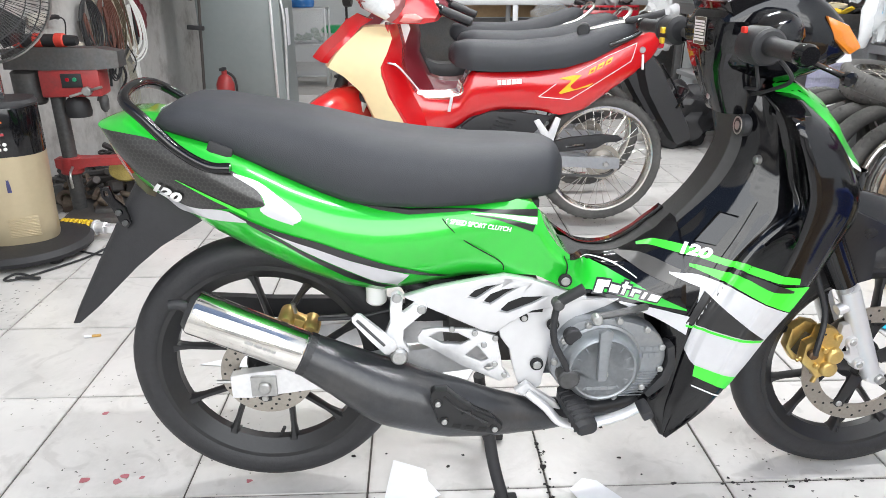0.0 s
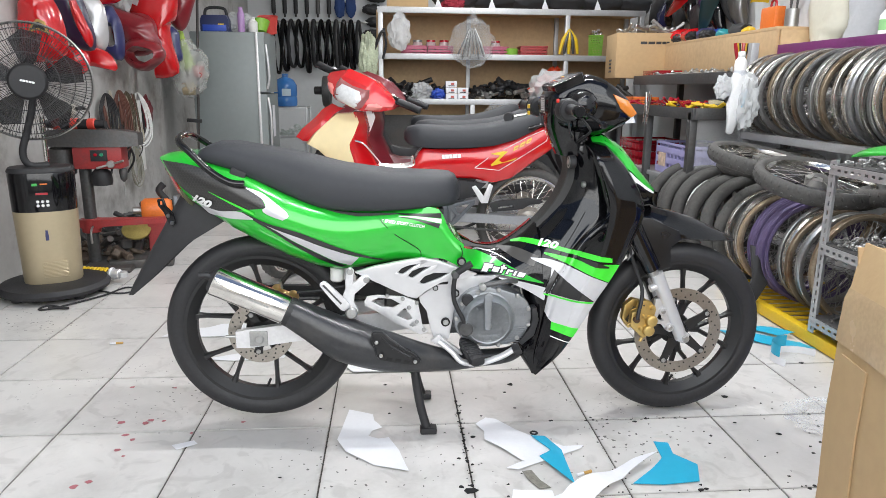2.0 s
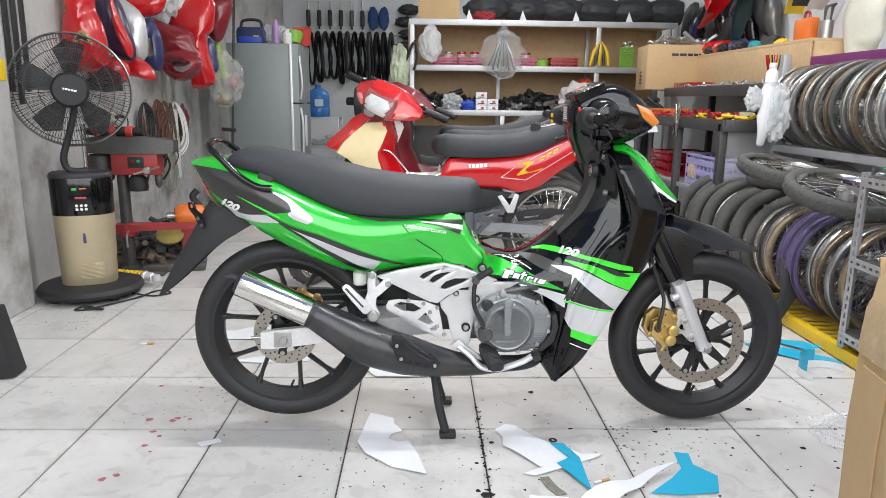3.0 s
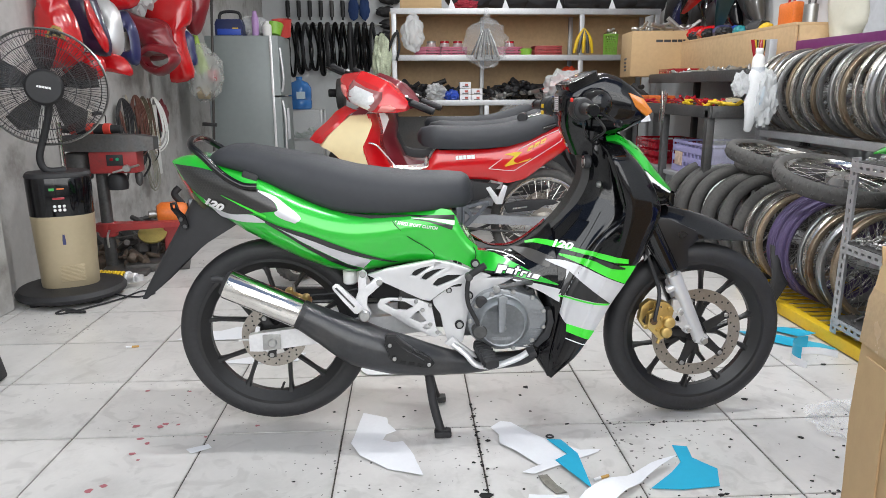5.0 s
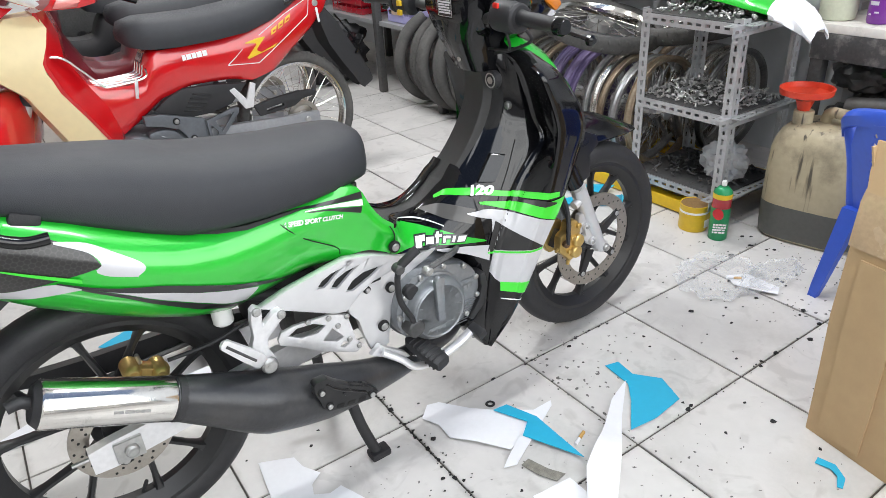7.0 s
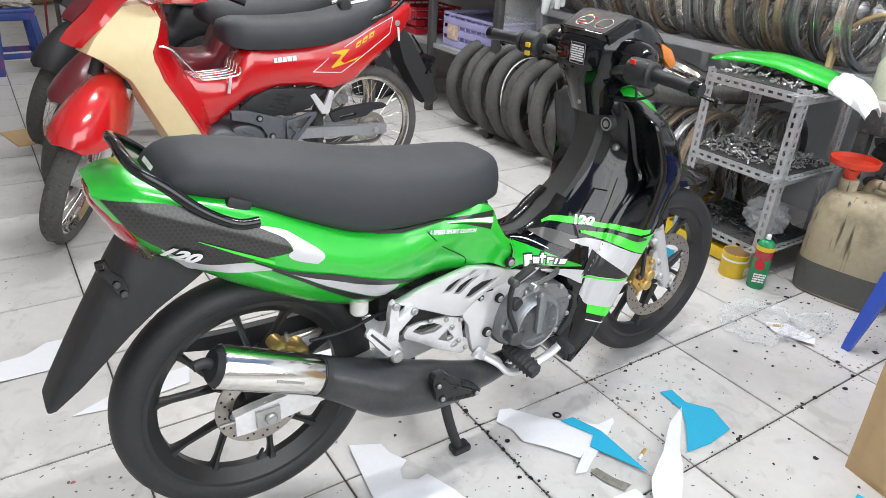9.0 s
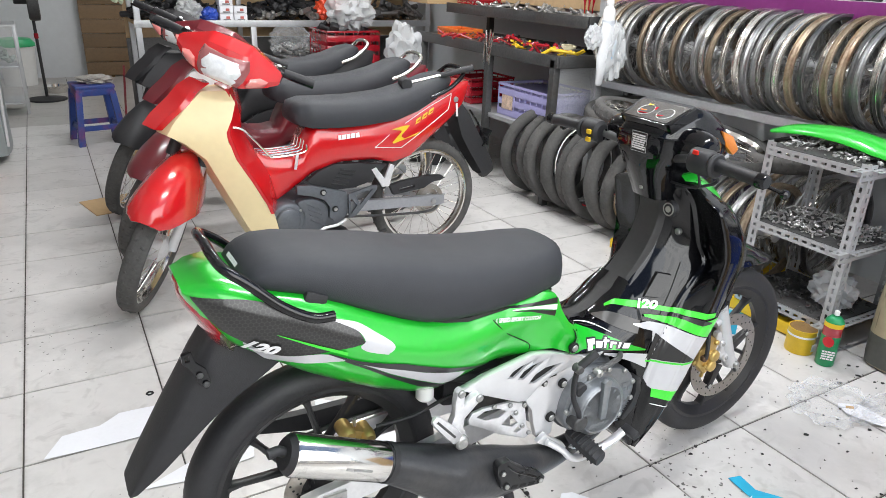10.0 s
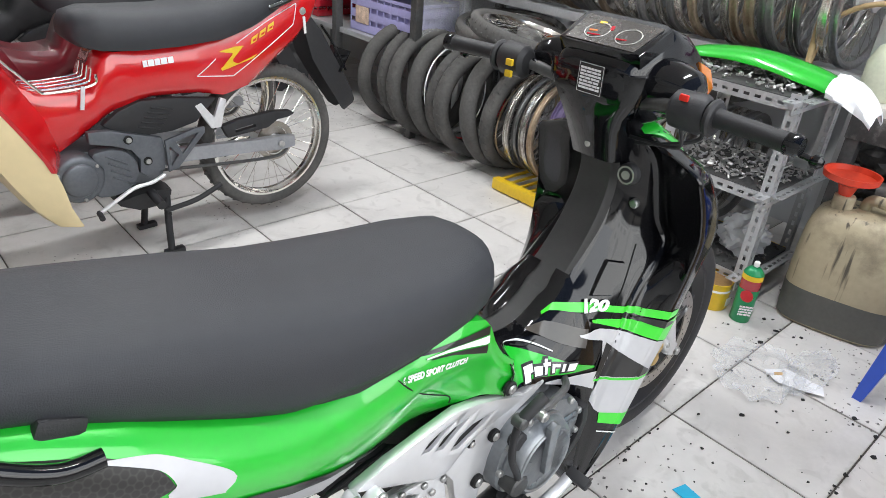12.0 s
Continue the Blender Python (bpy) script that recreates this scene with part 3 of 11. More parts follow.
# stickers on the tail
part("carbon_patch", film([(-0.422, 0.813), (-0.355, 0.806), (-0.302, 0.792), (-0.227, 0.764), (-0.19, 0.747), (-0.154, 0.718), (-0.143, 0.695)], [(-0.422, 0.811), (-0.408, 0.787), (-0.385, 0.751), (-0.347, 0.719), (-0.309, 0.69), (-0.271, 0.679), (-0.216, 0.684), (-0.156, 0.691), (-0.143, 0.693)], body_side, 34, 9),
     mat("carbon_pattern_film", (0.020, 0.019, 0.018), 0.32, 0, 0.1, 6, coat=0.35), body, "carbon-pattern sticker")
mm = bpy.data.materials["carbon_pattern_film"].node_tree
cell, dist = 0.0085, []
vc = mm.nodes.new("ShaderNodeTexCoord")
for off in (0.0, 0.5):
    last = vc.outputs["Object"]
    for op, v in (("MULTIPLY", (1 / cell, 0, 1 / (cell * 1.732))), ("ADD", (off, 0, off)), ("FRACTION", None), ("SUBTRACT", (0.5, 0, 0.5)), ("MULTIPLY", (1, 0, 1.732))):
        vm = mm.nodes.new("ShaderNodeVectorMath")
        vm.operation = op
        mm.links.new(last, vm.inputs[0])
        if v:
            vm.inputs[1].default_value = v
        last = vm.outputs[0]
    vl = mm.nodes.new("ShaderNodeVectorMath")
    vl.operation = "LENGTH"
    mm.links.new(last, vl.inputs[0])
    dist.append(vl.outputs["Value"])
near = mm.nodes.new("ShaderNodeMath")
near.operation = "MINIMUM"
mm.links.new(dist[0], near.inputs[0]), mm.links.new(dist[1], near.inputs[1])
vr = mm.nodes.new("ShaderNodeMapRange")
vr.inputs["From Min"].default_value, vr.inputs["From Max"].default_value = 0.36, 0.54
vr.inputs["To Min"].default_value, vr.inputs["To Max"].default_value = 0.75, 1.8
mm.links.new(near.outputs[0], vr.inputs["Value"])
hs = [q for q in mm.nodes if q.bl_idname == "ShaderNodeHueSaturation"][0]
mm.links.new(vr.outputs[0], hs.inputs["Value"])
part("silver_lobe", film([(-0.194, 0.747), (-0.154, 0.733), (-0.118, 0.706), (-0.088, 0.681), (-0.083, 0.668), (-0.097, 0.661)], [(-0.194, 0.743), (-0.154, 0.718), (-0.142, 0.695), (-0.153, 0.688), (-0.136, 0.673), (-0.097, 0.659)], body_side, 26, 5, 0.002), SILVERFILM, body)
part("silver_edge", film([(-0.347, 0.719), (-0.309, 0.69), (-0.271, 0.679), (-0.216, 0.681), (-0.169, 0.663)], [(-0.347, 0.714), (-0.31, 0.671), (-0.28, 0.663), (-0.233, 0.658), (-0.17, 0.66)], body_side, 22, 4, 0.002), SILVERFILM, body)
part("green_edge", film([(-0.295, 0.734), (-0.231, 0.705), (-0.175, 0.68)], [(-0.295, 0.733), (-0.231, 0.699), (-0.175, 0.672)], body_side, 16, 3, 0.0032), LIGHTGREEN, body)
part("dark_stripe", film([(-0.208, 0.682), (-0.142, 0.651), (-0.069, 0.629), (-0.011, 0.605), (0.033, 0.585), (0.086, 0.563), (0.139, 0.544), (0.177, 0.535)], [(-0.208, 0.679), (-0.142, 0.643), (-0.069, 0.614), (-0.011, 0.589), (0.048, 0.565), (0.093, 0.55), (0.161, 0.532)], body_side, 34, 4, 0.0022), BLACKFILM, body)
part("white_stripe", film([(-0.179, 0.667), (-0.121, 0.64), (-0.054, 0.608), (0.004, 0.582), (0.062, 0.559), (0.1, 0.545)], [(-0.179, 0.664), (-0.121, 0.63), (-0.07, 0.597), (-0.012, 0.564), (0.032, 0.538), (0.077, 0.519)], body_side, 34, 5, 0.002), SILVERFILM, body)
part("thin_stripe", film([(-0.179, 0.663), (-0.121, 0.629), (-0.07, 0.595), (-0.012, 0.562), (0.032, 0.536), (0.068, 0.518)], [(-0.179, 0.658), (-0.122, 0.621), (-0.07, 0.584), (-0.013, 0.547), (0.032, 0.523), (0.052, 0.516)], body_side, 30, 3, 0.0024), BLACKFILM, body)
part("black_wedge", film([(0.193, 0.669), (0.261, 0.669), (0.331, 0.67)], [(0.193, 0.668), (0.261, 0.662), (0.331, 0.656)], body_side, 14, 3, 0.002), BLACKFILM, body)
part("white_wedge", film([(0.212, 0.663), (0.261, 0.661), (0.331, 0.654)], [(0.212, 0.661), (0.261, 0.656), (0.331, 0.641)], body_side, 14, 3, 0.002), WHITEFILM, body)
part("black_wedge", film([(0.219, 0.66), (0.261, 0.654), (0.328, 0.64)], [(0.219, 0.658), (0.261, 0.65), (0.323, 0.628)], body_side, 14, 3, 0.002), BLACKFILM, body)
lettered("120", 0.031, WHITEFILM, -0.324, 0.706, -21, body_side, body, 0.006, 0.35, 0.0016, 1.2, label="white numerals")
lettered("6 SPEED SPORT CLUTCH", 0.0115, WHITEFILM, 0.224, 0.642, -9, body_side, body, 0.0025, 0.2, 0.0004, 0.95, "lettering")
# seam lines of the side panel
part("panel_seam", tube([(x, body_side(x, z) - 0.0006, z) for x, z in ((0.149, 0.668), (0.172, 0.640), (0.205, 0.608), (0.267, 0.566), (0.275, 0.546))], 0.0011, 6), DARK, body)
# tail lamp wraps round the rear end
tail = part("tail_lamp", skin([[(-0.436 + 0.040 * (1 - math.cos(a)) + 0.5 * max(0, 0.79 - z), (0.072 + 0.30 * max(0, 0.80 - z)) * math.sin(a) * k, z) for a in np.linspace(-1.25, 1.25, 13)] + [(-0.36 + 0.3 * max(0, 0.79 - z), 0.02 * s, z) for s in (1, -1)]
                               for z, k in ((0.818, 0.75), (0.806, 0.95), (0.785, 1.0), (0.765, 1.0), (0.745, 0.98), (0.722, 0.9), (0.70, 0.7))]), LENSRED, bike, "red tail lamp lens")
part("lamp_base", skin([[(-0.398 + 0.026 * (1 - math.cos(a)) + 0.5 * max(0, 0.73 - z), 0.088 * math.sin(a) * k, z) for a in np.linspace(-1.25, 1.25, 13)] + [(-0.33, 0.02 * s, z) for s in (1, -1)]
                        for z, k in ((0.735, 1.0), (0.715, 1.02), (0.695, 0.9), (0.68, 0.6))]), mat("smoked_lens", (0.12, 0.09, 0.07), 0.2, 0, 0.1, 8, coat=0.8), tail)


# seat: humped rear, dipped rider place
def seat_mesh():
    xs = [-0.337, -0.318, -0.282, -0.236, -0.159, -0.051, 0.0, 0.059, 0.138, 0.218, 0.298, 0.361, 0.381, 0.392]
    top = [0.822, 0.847, 0.860, 0.859, 0.846, 0.826, 0.813, 0.798, 0.786, 0.778, 0.776, 0.773, 0.764, 0.739]
    bot = [0.814, 0.812, 0.803, 0.790, 0.754, 0.705, 0.687, 0.680, 0.677, 0.679, 0.683, 0.686, 0.692, 0.700]
    hw = [0.074, 0.092, 0.102, 0.107, 0.114, 0.122, 0.127, 0.130, 0.130, 0.124, 0.112, 0.090, 0.062, 0.025]
    rings = []
    for x in np.linspace(xs[0], xs[-1], 52):
        t, b, w = (float(np.interp(x, xs, v)) for v in (top, bot, hw))
        sec = [(0, 1.0), (0.35, 0.99), (0.62, 0.95), (0.82, 0.85), (0.94, 0.69), (0.99, 0.48), (1.0, 0.28), (0.985, 0.10), (0.95, 0.0), (0.6, -0.02)]
        right = [(x, -w * u, b + (t - b) * v) for u, v in sec]
        rings.append(right + [(x, 0, b - 0.02 * (t - b))] + [(p[0], -p[1], p[2]) for p in reversed(right[1:])])
    return skin(rings)


seat = part("seat", seat_mesh(), VINYL, bike, "dark grey vinyl dual seat", sharp=70)
bars(1, 0.062, 0.013, WHITEFILM, seat, Matrix.Translation((-0.3335, 0.0, 0.836)) @ Matrix(((0, -0.8, 0.6, 0), (-1, 0, 0, 0), (0, 0.6, 0.8, 0), (0, 0, 0, 1))), "seat_mark")
part("seat_base", skin([[(x, -w, z), (x, -w, z - 0.014), (x, w, z - 0.014), (x, w, z)] for x, z, w in ((-0.28, 0.804, 0.06), (-0.2, 0.772, 0.082), (-0.08, 0.716, 0.104), (0.0, 0.684, 0.112), (0.1, 0.671, 0.116), (0.24, 0.669, 0.108), (0.34, 0.676, 0.085))]), MATTE, bike)
part("seat_bracket", box(0.045, 0.225, 0.045, (-0.222, 0, 0.770), 0.008, rot=(0, 22, 0)), MATTE, bike)
# grab rail
part("grab_rail", tube([(-0.196, -0.138, 0.756), (-0.235, -0.137, 0.76), (-0.285, -0.126, 0.788), (-0.335, -0.112, 0.834), (-0.368, -0.094, 0.86), (-0.378, -0.052, 0.872), (-0.378, 0, 0.876), (-0.378, 0.052, 0.872), (-0.368, 0.094, 0.86), (-0.335, 0.112, 0.834), (-0.285, 0.126, 0.788), (-0.235, 0.137, 0.76), (-0.196, 0.138, 0.756)], 0.0095, 12), BLACK, bike, "glossy black tubular grab rail")

# rear mudguard: a flat tongue that hangs behind the wheel
mud = [((-0.395, 0.712), (-0.26, 0.648), 0.056), ((-0.422, 0.668), (-0.31, 0.618), 0.060), ((-0.452, 0.615), (-0.36, 0.588), 0.060), ((-0.486, 0.558), (-0.41, 0.548), 0.058),
       ((-0.518, 0.502), (-0.455, 0.505), 0.055), ((-0.545, 0.455), (-0.50, 0.462), 0.050), ((-0.560, 0.425), (-0.545, 0.424), 0.042)]
rings = []
for (ox, oz), (ix, iz), w in mud:
    o, i = Vector((ox, 0, oz)), Vector((ix, 0, iz))
    d = i - o
    out = [i + Vector((0, -w * 0.95, 0)), o + d * 0.45 + Vector((0, -w, 0)), o + d * 0.16 + Vector((0, -w * 0.97, 0)), o + d * 0.04 + Vector((0, -w * 0.78, 0)), o + Vector((0, -w * 0.4, 0)), o]
    inn = [p + d.normalized() * 0.004 * k + Vector((0, 0.004, 0)) for p, k in zip(out, (0, 0, 0.5, 1, 1, 1))]
    inn[-1] = o + d.normalized() * 0.004
    full = out + [Vector((p.x, -p.y, p.z)) for p in reversed(out[:-1])]
    back = inn + [Vector((p.x, -p.y, p.z)) for p in reversed(inn[:-1])]
    rings.append(full + back[::-1])
part("mudguard", skin(rings), MATTE, bike, "matte black rear mudguard with side walls", sharp=60)
under = [(-0.36, 0.675), (-0.25, 0.635), (-0.12, 0.57), (0.0, 0.52)]
part("inner_mudguard", skin([[(x, -0.05, z + 0.06), (x, -0.052, z + 0.02), (x, -0.03, z + 0.03), (x, 0.03, z + 0.03), (x, 0.052, z + 0.02), (x, 0.05, z + 0.06)] for x, z in under]), MATTE, bike)
pb = part("plate_bracket", plate([(-0.447, 0.705), (-0.430, 0.708), (-0.424, 0.685), (-0.408, 0.668), (-0.402, 0.640), (-0.410, 0.628), (-0.422, 0.640), (-0.432, 0.668), (-0.446, 0.688)], -0.070, -0.062, 0.002, holes=[[(-0.441, 0.700), (-0.434, 0.700), (-0.434, 0.690), (-0.441, 0.690)]]), BLACK, bike, "small black plate bracket")
for bx, bz in ((-0.420, 0.660), (-0.411, 0.640)):
    part("bracket_bolt", cyl(0.006, 0.006, (bx, -0.073, bz), "y", 10, 0.002), DARKSTEEL, pb)

# wheels and chassis
rear = mag_wheel(bike, pose(-0.19, 0, 0.308), 0.279, 0.082, 8, disc_r=0.094, disc_y=-0.052)
part("chain_guard", skin([[(x, 0.07, z), (x, 0.09, z), (x, 0.09, z - h), (x, 0.07, z - h)] for x, z, h in ((-0.33, 0.425, 0.02), (-0.19, 0.415, 0.045), (0.02, 0.41, 0.05), (0.12, 0.39, 0.03))]), MATTE, bike)
part("chain", tube([(-0.25, 0.06, 0.33), (-0.19, 0.06, 0.365), (0.0, 0.06, 0.375), (0.2, 0.06, 0.37)], 0.006, 6, smooth=3), DARKSTEEL, bike)
part("swingarm", skin([[(x, y - 0.010, z - h), (x, y + 0.012, z - h), (x, y + 0.012, z + h), (x, y - 0.010, z + h)] for x, y, z, h in ((-0.255, -0.082, 0.300, 0.024), (-0.22, -0.083, 0.303, 0.028), (-0.10, -0.085, 0.318, 0.027), (0.10, -0.07, 0.335, 0.03), (0.27, -0.055, 0.345, 0.03))]), ALLOY, bike, "brushed alloy swingarm")
part("swingarm", skin([[(x, y - 0.010, z - h), (x, y + 0.012, z - h), (x, y + 0.012, z + h), (x, y - 0.010, z + h)] for x, y, z, h in ((-0.255, 0.082, 0.300, 0.024), (-0.10, 0.085, 0.318, 0.027), (0.27, 0.055, 0.345, 0.03))]), ALLOY, bike)
part("chain_adjuster", plate([(-0.215, 0.283), (-0.165, 0.283), (-0.165, 0.327), (-0.215, 0.327)], -0.102, -0.093, 0.002), STEEL, bike)
bolt(bike, -0.187, -0.106, 0.305, 0.013, 0.014)
part("adjuster_screw", tube([(-0.255, -0.083, 0.308), (-0.285, -0.083, 0.308)], 0.004, 8, smooth=0), STEEL, bike)
rc = part("rear_caliper", box(0.070, 0.036, 0.036, (-0.115, -0.040, 0.408), 0.010, rot=(0, 25, 0)), GOLD, bike, "gold rear brake caliper")
for px, pz in ((-0.143, 0.428), (-0.098, 0.408)):
    part("piston_housing", lathe([(0, -0.070), (0.010, -0.070), (0.015, -0.064), (0.017, -0.052), (0.017, -0.02)], 18, "y", (px, 0, pz)), GOLD, rc)
part("bleed_nipple", tube([(-0.125, -0.05, 0.44), (-0.128, -0.055, 0.462)], 0.004, 8, smooth=0), STEEL, rc)
part("brake_hose", tube([(-0.08, -0.06, 0.43), (0.0, -0.075, 0.44), (0.08, -0.07, 0.455), (0.2, -0.06, 0.47)], 0.004, 8), MATTE, bike)
for y in (-0.05, 0.05):
    part("rear_frame_tube", tube([(-0.25, y, 0.70), (-0.1, y, 0.62), (0.05, y, 0.52), (0.25, y, 0.44)], 0.013, 10), MATTE, bike)
part("shock", tube([(0.03, 0.0, 0.60), (0.14, 0.0, 0.40)], 0.018, 12, smooth=0), MATTE, bike)
part("shock_spring", tube([(0.05 + 0.08 * i / 40 + 0.0, 0.027 * math.cos(i * 0.95), 0.565 - 0.14 * i / 40 + 0.027 * math.sin(i * 0.95)) for i in range(41)], 0.005, 6, smooth=2), LENSRED, bike)
part("oil_reservoir", cyl(0.02, 0.045, (0.035, -0.06, 0.485), "z", 16, 0.005), WHITE, bike)
part("air_box", box(0.16, 0.09, 0.1, (0.17, 0, 0.455), 0.02), MATTE, bike)
# dark block stands in for the shade behind the engine
part("engine_shadow_case", box(0.2, 0.12, 0.17, (0.27, 0, 0.40), 0.03), DARKSTEEL, bike)

# silver frame cover and plates
slots = []
slots += [[(0.208, 0.502), (0.220, 0.514), (0.240, 0.522), (0.264, 0.526), (0.248, 0.517), (0.232, 0.505), (0.222, 0.499)],
          [(0.236, 0.491), (0.250, 0.506), (0.272, 0.515), (0.298, 0.518), (0.280, 0.508), (0.262, 0.495), (0.250, 0.487)],
          [(0.268, 0.472), (0.284, 0.489), (0.310, 0.499), (0.352, 0.499), (0.330, 0.487), (0.300, 0.475), (0.282, 0.468)]]
cover = part("frame_cover", plate([(0.085, 0.505), (0.146, 0.523), (0.225, 0.537), (0.275, 0.545), (0.325, 0.535), (0.375, 0.517), (0.436, 0.494), (0.40, 0.481), (0.330, 0.470), (0.290, 0.447), (0.262, 0.424), (0.236, 0.430), (0.16, 0.468)], -0.128, -0.108, 0.006, holes=slots), SILVER, bike, "silver painted frame cover with dark slots", sharp=30)
# near-black plate just inside the cover paints the slots' depth dark
part("slot_backing", plate([(0.20, 0.528), (0.27, 0.532), (0.36, 0.508), (0.35, 0.465), (0.262, 0.462), (0.20, 0.495)], -0.1215, -0.104, 0), DARK, bike)
part("frame_spar", plate([(0.268, 0.428), (0.33, 0.470), (0.42, 0.487), (0.500, 0.486), (0.47, 0.470), (0.432, 0.455), (0.398, 0.43), (0.372, 0.385), (0.362, 0.333), (0.357, 0.300), (0.335, 0.285), (0.312, 0.300), (0.298, 0.345), (0.290, 0.384), (0.272, 0.41)], -0.118, -0.098, 0.005), SILVER, bike, "silver alloy frame spar")
pl = plate([(0.113, 0.418), (0.122, 0.432), (0.15, 0.436), (0.225, 0.430), (0.265, 0.414), (0.274, 0.37), (0.278, 0.345), (0.296, 0.322), (0.273, 0.314), (0.20, 0.350), (0.15, 0.385), (0.115, 0.405)], -0.120, -0.112, 0.0025,
           holes=[[(0.135, 0.418), (0.155, 0.427), (0.19, 0.423), (0.215, 0.408), (0.195, 0.398), (0.16, 0.402)], [(0.205, 0.375), (0.228, 0.395), (0.25, 0.365), (0.235, 0.360)], [(0.24, 0.345), (0.25, 0.355), (0.262, 0.343), (0.25, 0.338)]])
guard = part("heel_plate", pl, ALLOY, bike, "drilled alloy heel plate", sharp=30)
for bx, bz in ((0.178, 0.434), (0.222, 0.424), (0.262, 0.412), (0.240, 0.398), (0.262, 0.355), (0.282, 0.330)):
    bolt(bike, bx, -0.123, bz, 0.006, 0.006)
for bx, bz, r in ((0.372, 0.438, 0.013), (0.345, 0.352, 0.014), (0.315, 0.455, 0.009), (0.388, 0.532, 0.014), (0.32, 0.30, 0.011)):
    by = -0.122 if bz < 0.5 else -0.127
    part("washer", cyl(r * 0.92, 0.010, (bx, by, bz), "y", 20, 0.002), DARK, bike)
    bolt(bike, bx, by - 0.004, bz, r * 0.62, 0.008, "y", STEEL, "frame_bolt")
# passenger peg hanger
part("peg_hanger", plate([(0.066, 0.516), (0.076, 0.524), (0.088, 0.514), (0.084, 0.478), (0.108, 0.497), (0.122, 0.500), (0.132, 0.488), (0.122, 0.476), (0.088, 0.446), (0.086, 0.424), (0.098, 0.398), (0.088, 0.384), (0.072, 0.384), (0.058, 0.404), (0.052, 0.436), (0.062, 0.462), (0.062, 0.49)], -0.144, -0.126, 0.005), ALLOY, bike, "cast alloy passenger peg hanger", sharp=35)
peg = part("passenger_peg", skin([[Vector((0.066, -0.150, 0.408)) + Vector((-0.60, -0.12, 0.72)).normalized() * d + Vector(o) * k for o in ((0.012, 0.004, 0.009), (0.012, -0.008, 0.009), (0.0, -0.012, 0.0), (-0.010, -0.010, -0.008), (-0.012, 0.002, -0.010), (0.0, 0.010, 0.0))] for d, k in ((0, 0.7), (0.008, 1), (0.05, 0.95), (0.10, 0.72), (0.106, 0.4))]), ALLOY, bike, "folded alloy passenger foot peg", sharp=40)
part("peg_groove", tube([Vector((0.058, -0.1625, 0.418)) + Vector((-0.60, -0.10, 0.72)).normalized() * d for d in (0.01, 0.05, 0.085)], 0.003, 6), DARKSTEEL, peg)
bolt(bike, 0.078, -0.150, 0.394, 0.017, 0.016, name="peg_bolt")
for bx, bz in ((0.076, 0.512), (0.121, 0.488)):
    bolt(bike, bx, -0.145, bz, 0.009, 0.008)

# engine
eng = part("engine", cyl(0.104, 0.10, (0.465, -0.06, 0.372), "y", 40, 0.012), ENGINE, bike, "grey cast engine case")
part("crankcase", box(0.26, 0.16, 0.16, (0.45, 0.0, 0.37), 0.04), ENGINE, eng)
part("clutch_cover", lathe([(0, -0.170), (0.066, -0.170), (0.073, -0.164), (0.077, -0.148), (0.082, -0.146), (0.082, -0.105)], 44, "y", (0.462, 0, 0.365)), ENGINE, eng, "round ribbed clutch cover")
part("side_case", plate([(0.375, 0.330), (0.368, 0.375), (0.382, 0.420), (0.415, 0.452), (0.47, 0.458), (0.52, 0.448), (0.57, 0.425), (0.592, 0.385), (0.588, 0.345), (0.56, 0.300), (0.50, 0.282), (0.42, 0.285)], -0.142, -0.09, 0.010, smooth=3), ENGINE, eng)
for i in range(9):
    z = 0.330 - 0.0065 * i + 0.02
    part("case_rib", box(0.13, 0.003, 0.0022, (0.52 - 0.004 * i, -0.1425, z - 0.01), 0.0008, seg=1), ENGINE, eng)
for k in range(11):
    a = 2 * math.pi * k / 11 + 0.3
    bolt(eng, 0.48 + 0.106 * math.cos(a), -0.144, 0.370 + 0.084 * math.sin(a), 0.0065, 0.010)
part("cover_ring", lathe([(0.060, -0.171), (0.063, -0.1735), (0.066, -0.171)], 44, "y", (0.462, 0, 0.365)), ENGINE, eng)
part("case_gasket", plate([(0.590, 0.395), (0.604, 0.40), (0.612, 0.36), (0.60, 0.315), (0.565, 0.285), (0.555, 0.295), (0.586, 0.335), (0.594, 0.365)], -0.150, -0.11, 0.003), MATTE, eng)
for k in range(14):
    a = 2 * math.pi * k / 14
    part("cover_rib", box(0.012, 0.002, 0.003, (0.462 + 0.052 * math.cos(a), -0.1705, 0.365 + 0.052 * math.sin(a)), 0.0006, rot=(0, -math.degrees(a), 0), seg=1), ENGINE, eng)
bars(2, 0.07, 0.03, ENGINE, eng, Matrix.Translation((0.543, -0.144, 0.385)), "cast_mark", 3)
bars(1, 0.055, 0.012, ENGINE, eng, Matrix.Translation((0.46, -0.1715, 0.325)), "cast_mark", 5)
part("clutch_arm", plate([(0.450, 0.345), (0.468, 0.345), (0.470, 0.43), (0.474, 0.447), (0.46, 0.455), (0.447, 0.447)], -0.182, -0.168, 0.004), ENGINE, eng)
bolt(eng, 0.463, -0.172, 0.356, 0.009, 0.010)
part("cable_adjuster", tube([(0.44, -0.15, 0.466), (0.475, -0.152, 0.472), (0.52, -0.145, 0.478), (0.55, -0.12, 0.47)], 0.007, 8), DARKSTEEL, eng)
bolt(eng, 0.445, -0.158, 0.466, 0.010, 0.02)
part("oil_cap", cyl(0.017, 0.02, (0.405, -0.145, 0.425), "y", 14, 0.003), MATTE, eng)
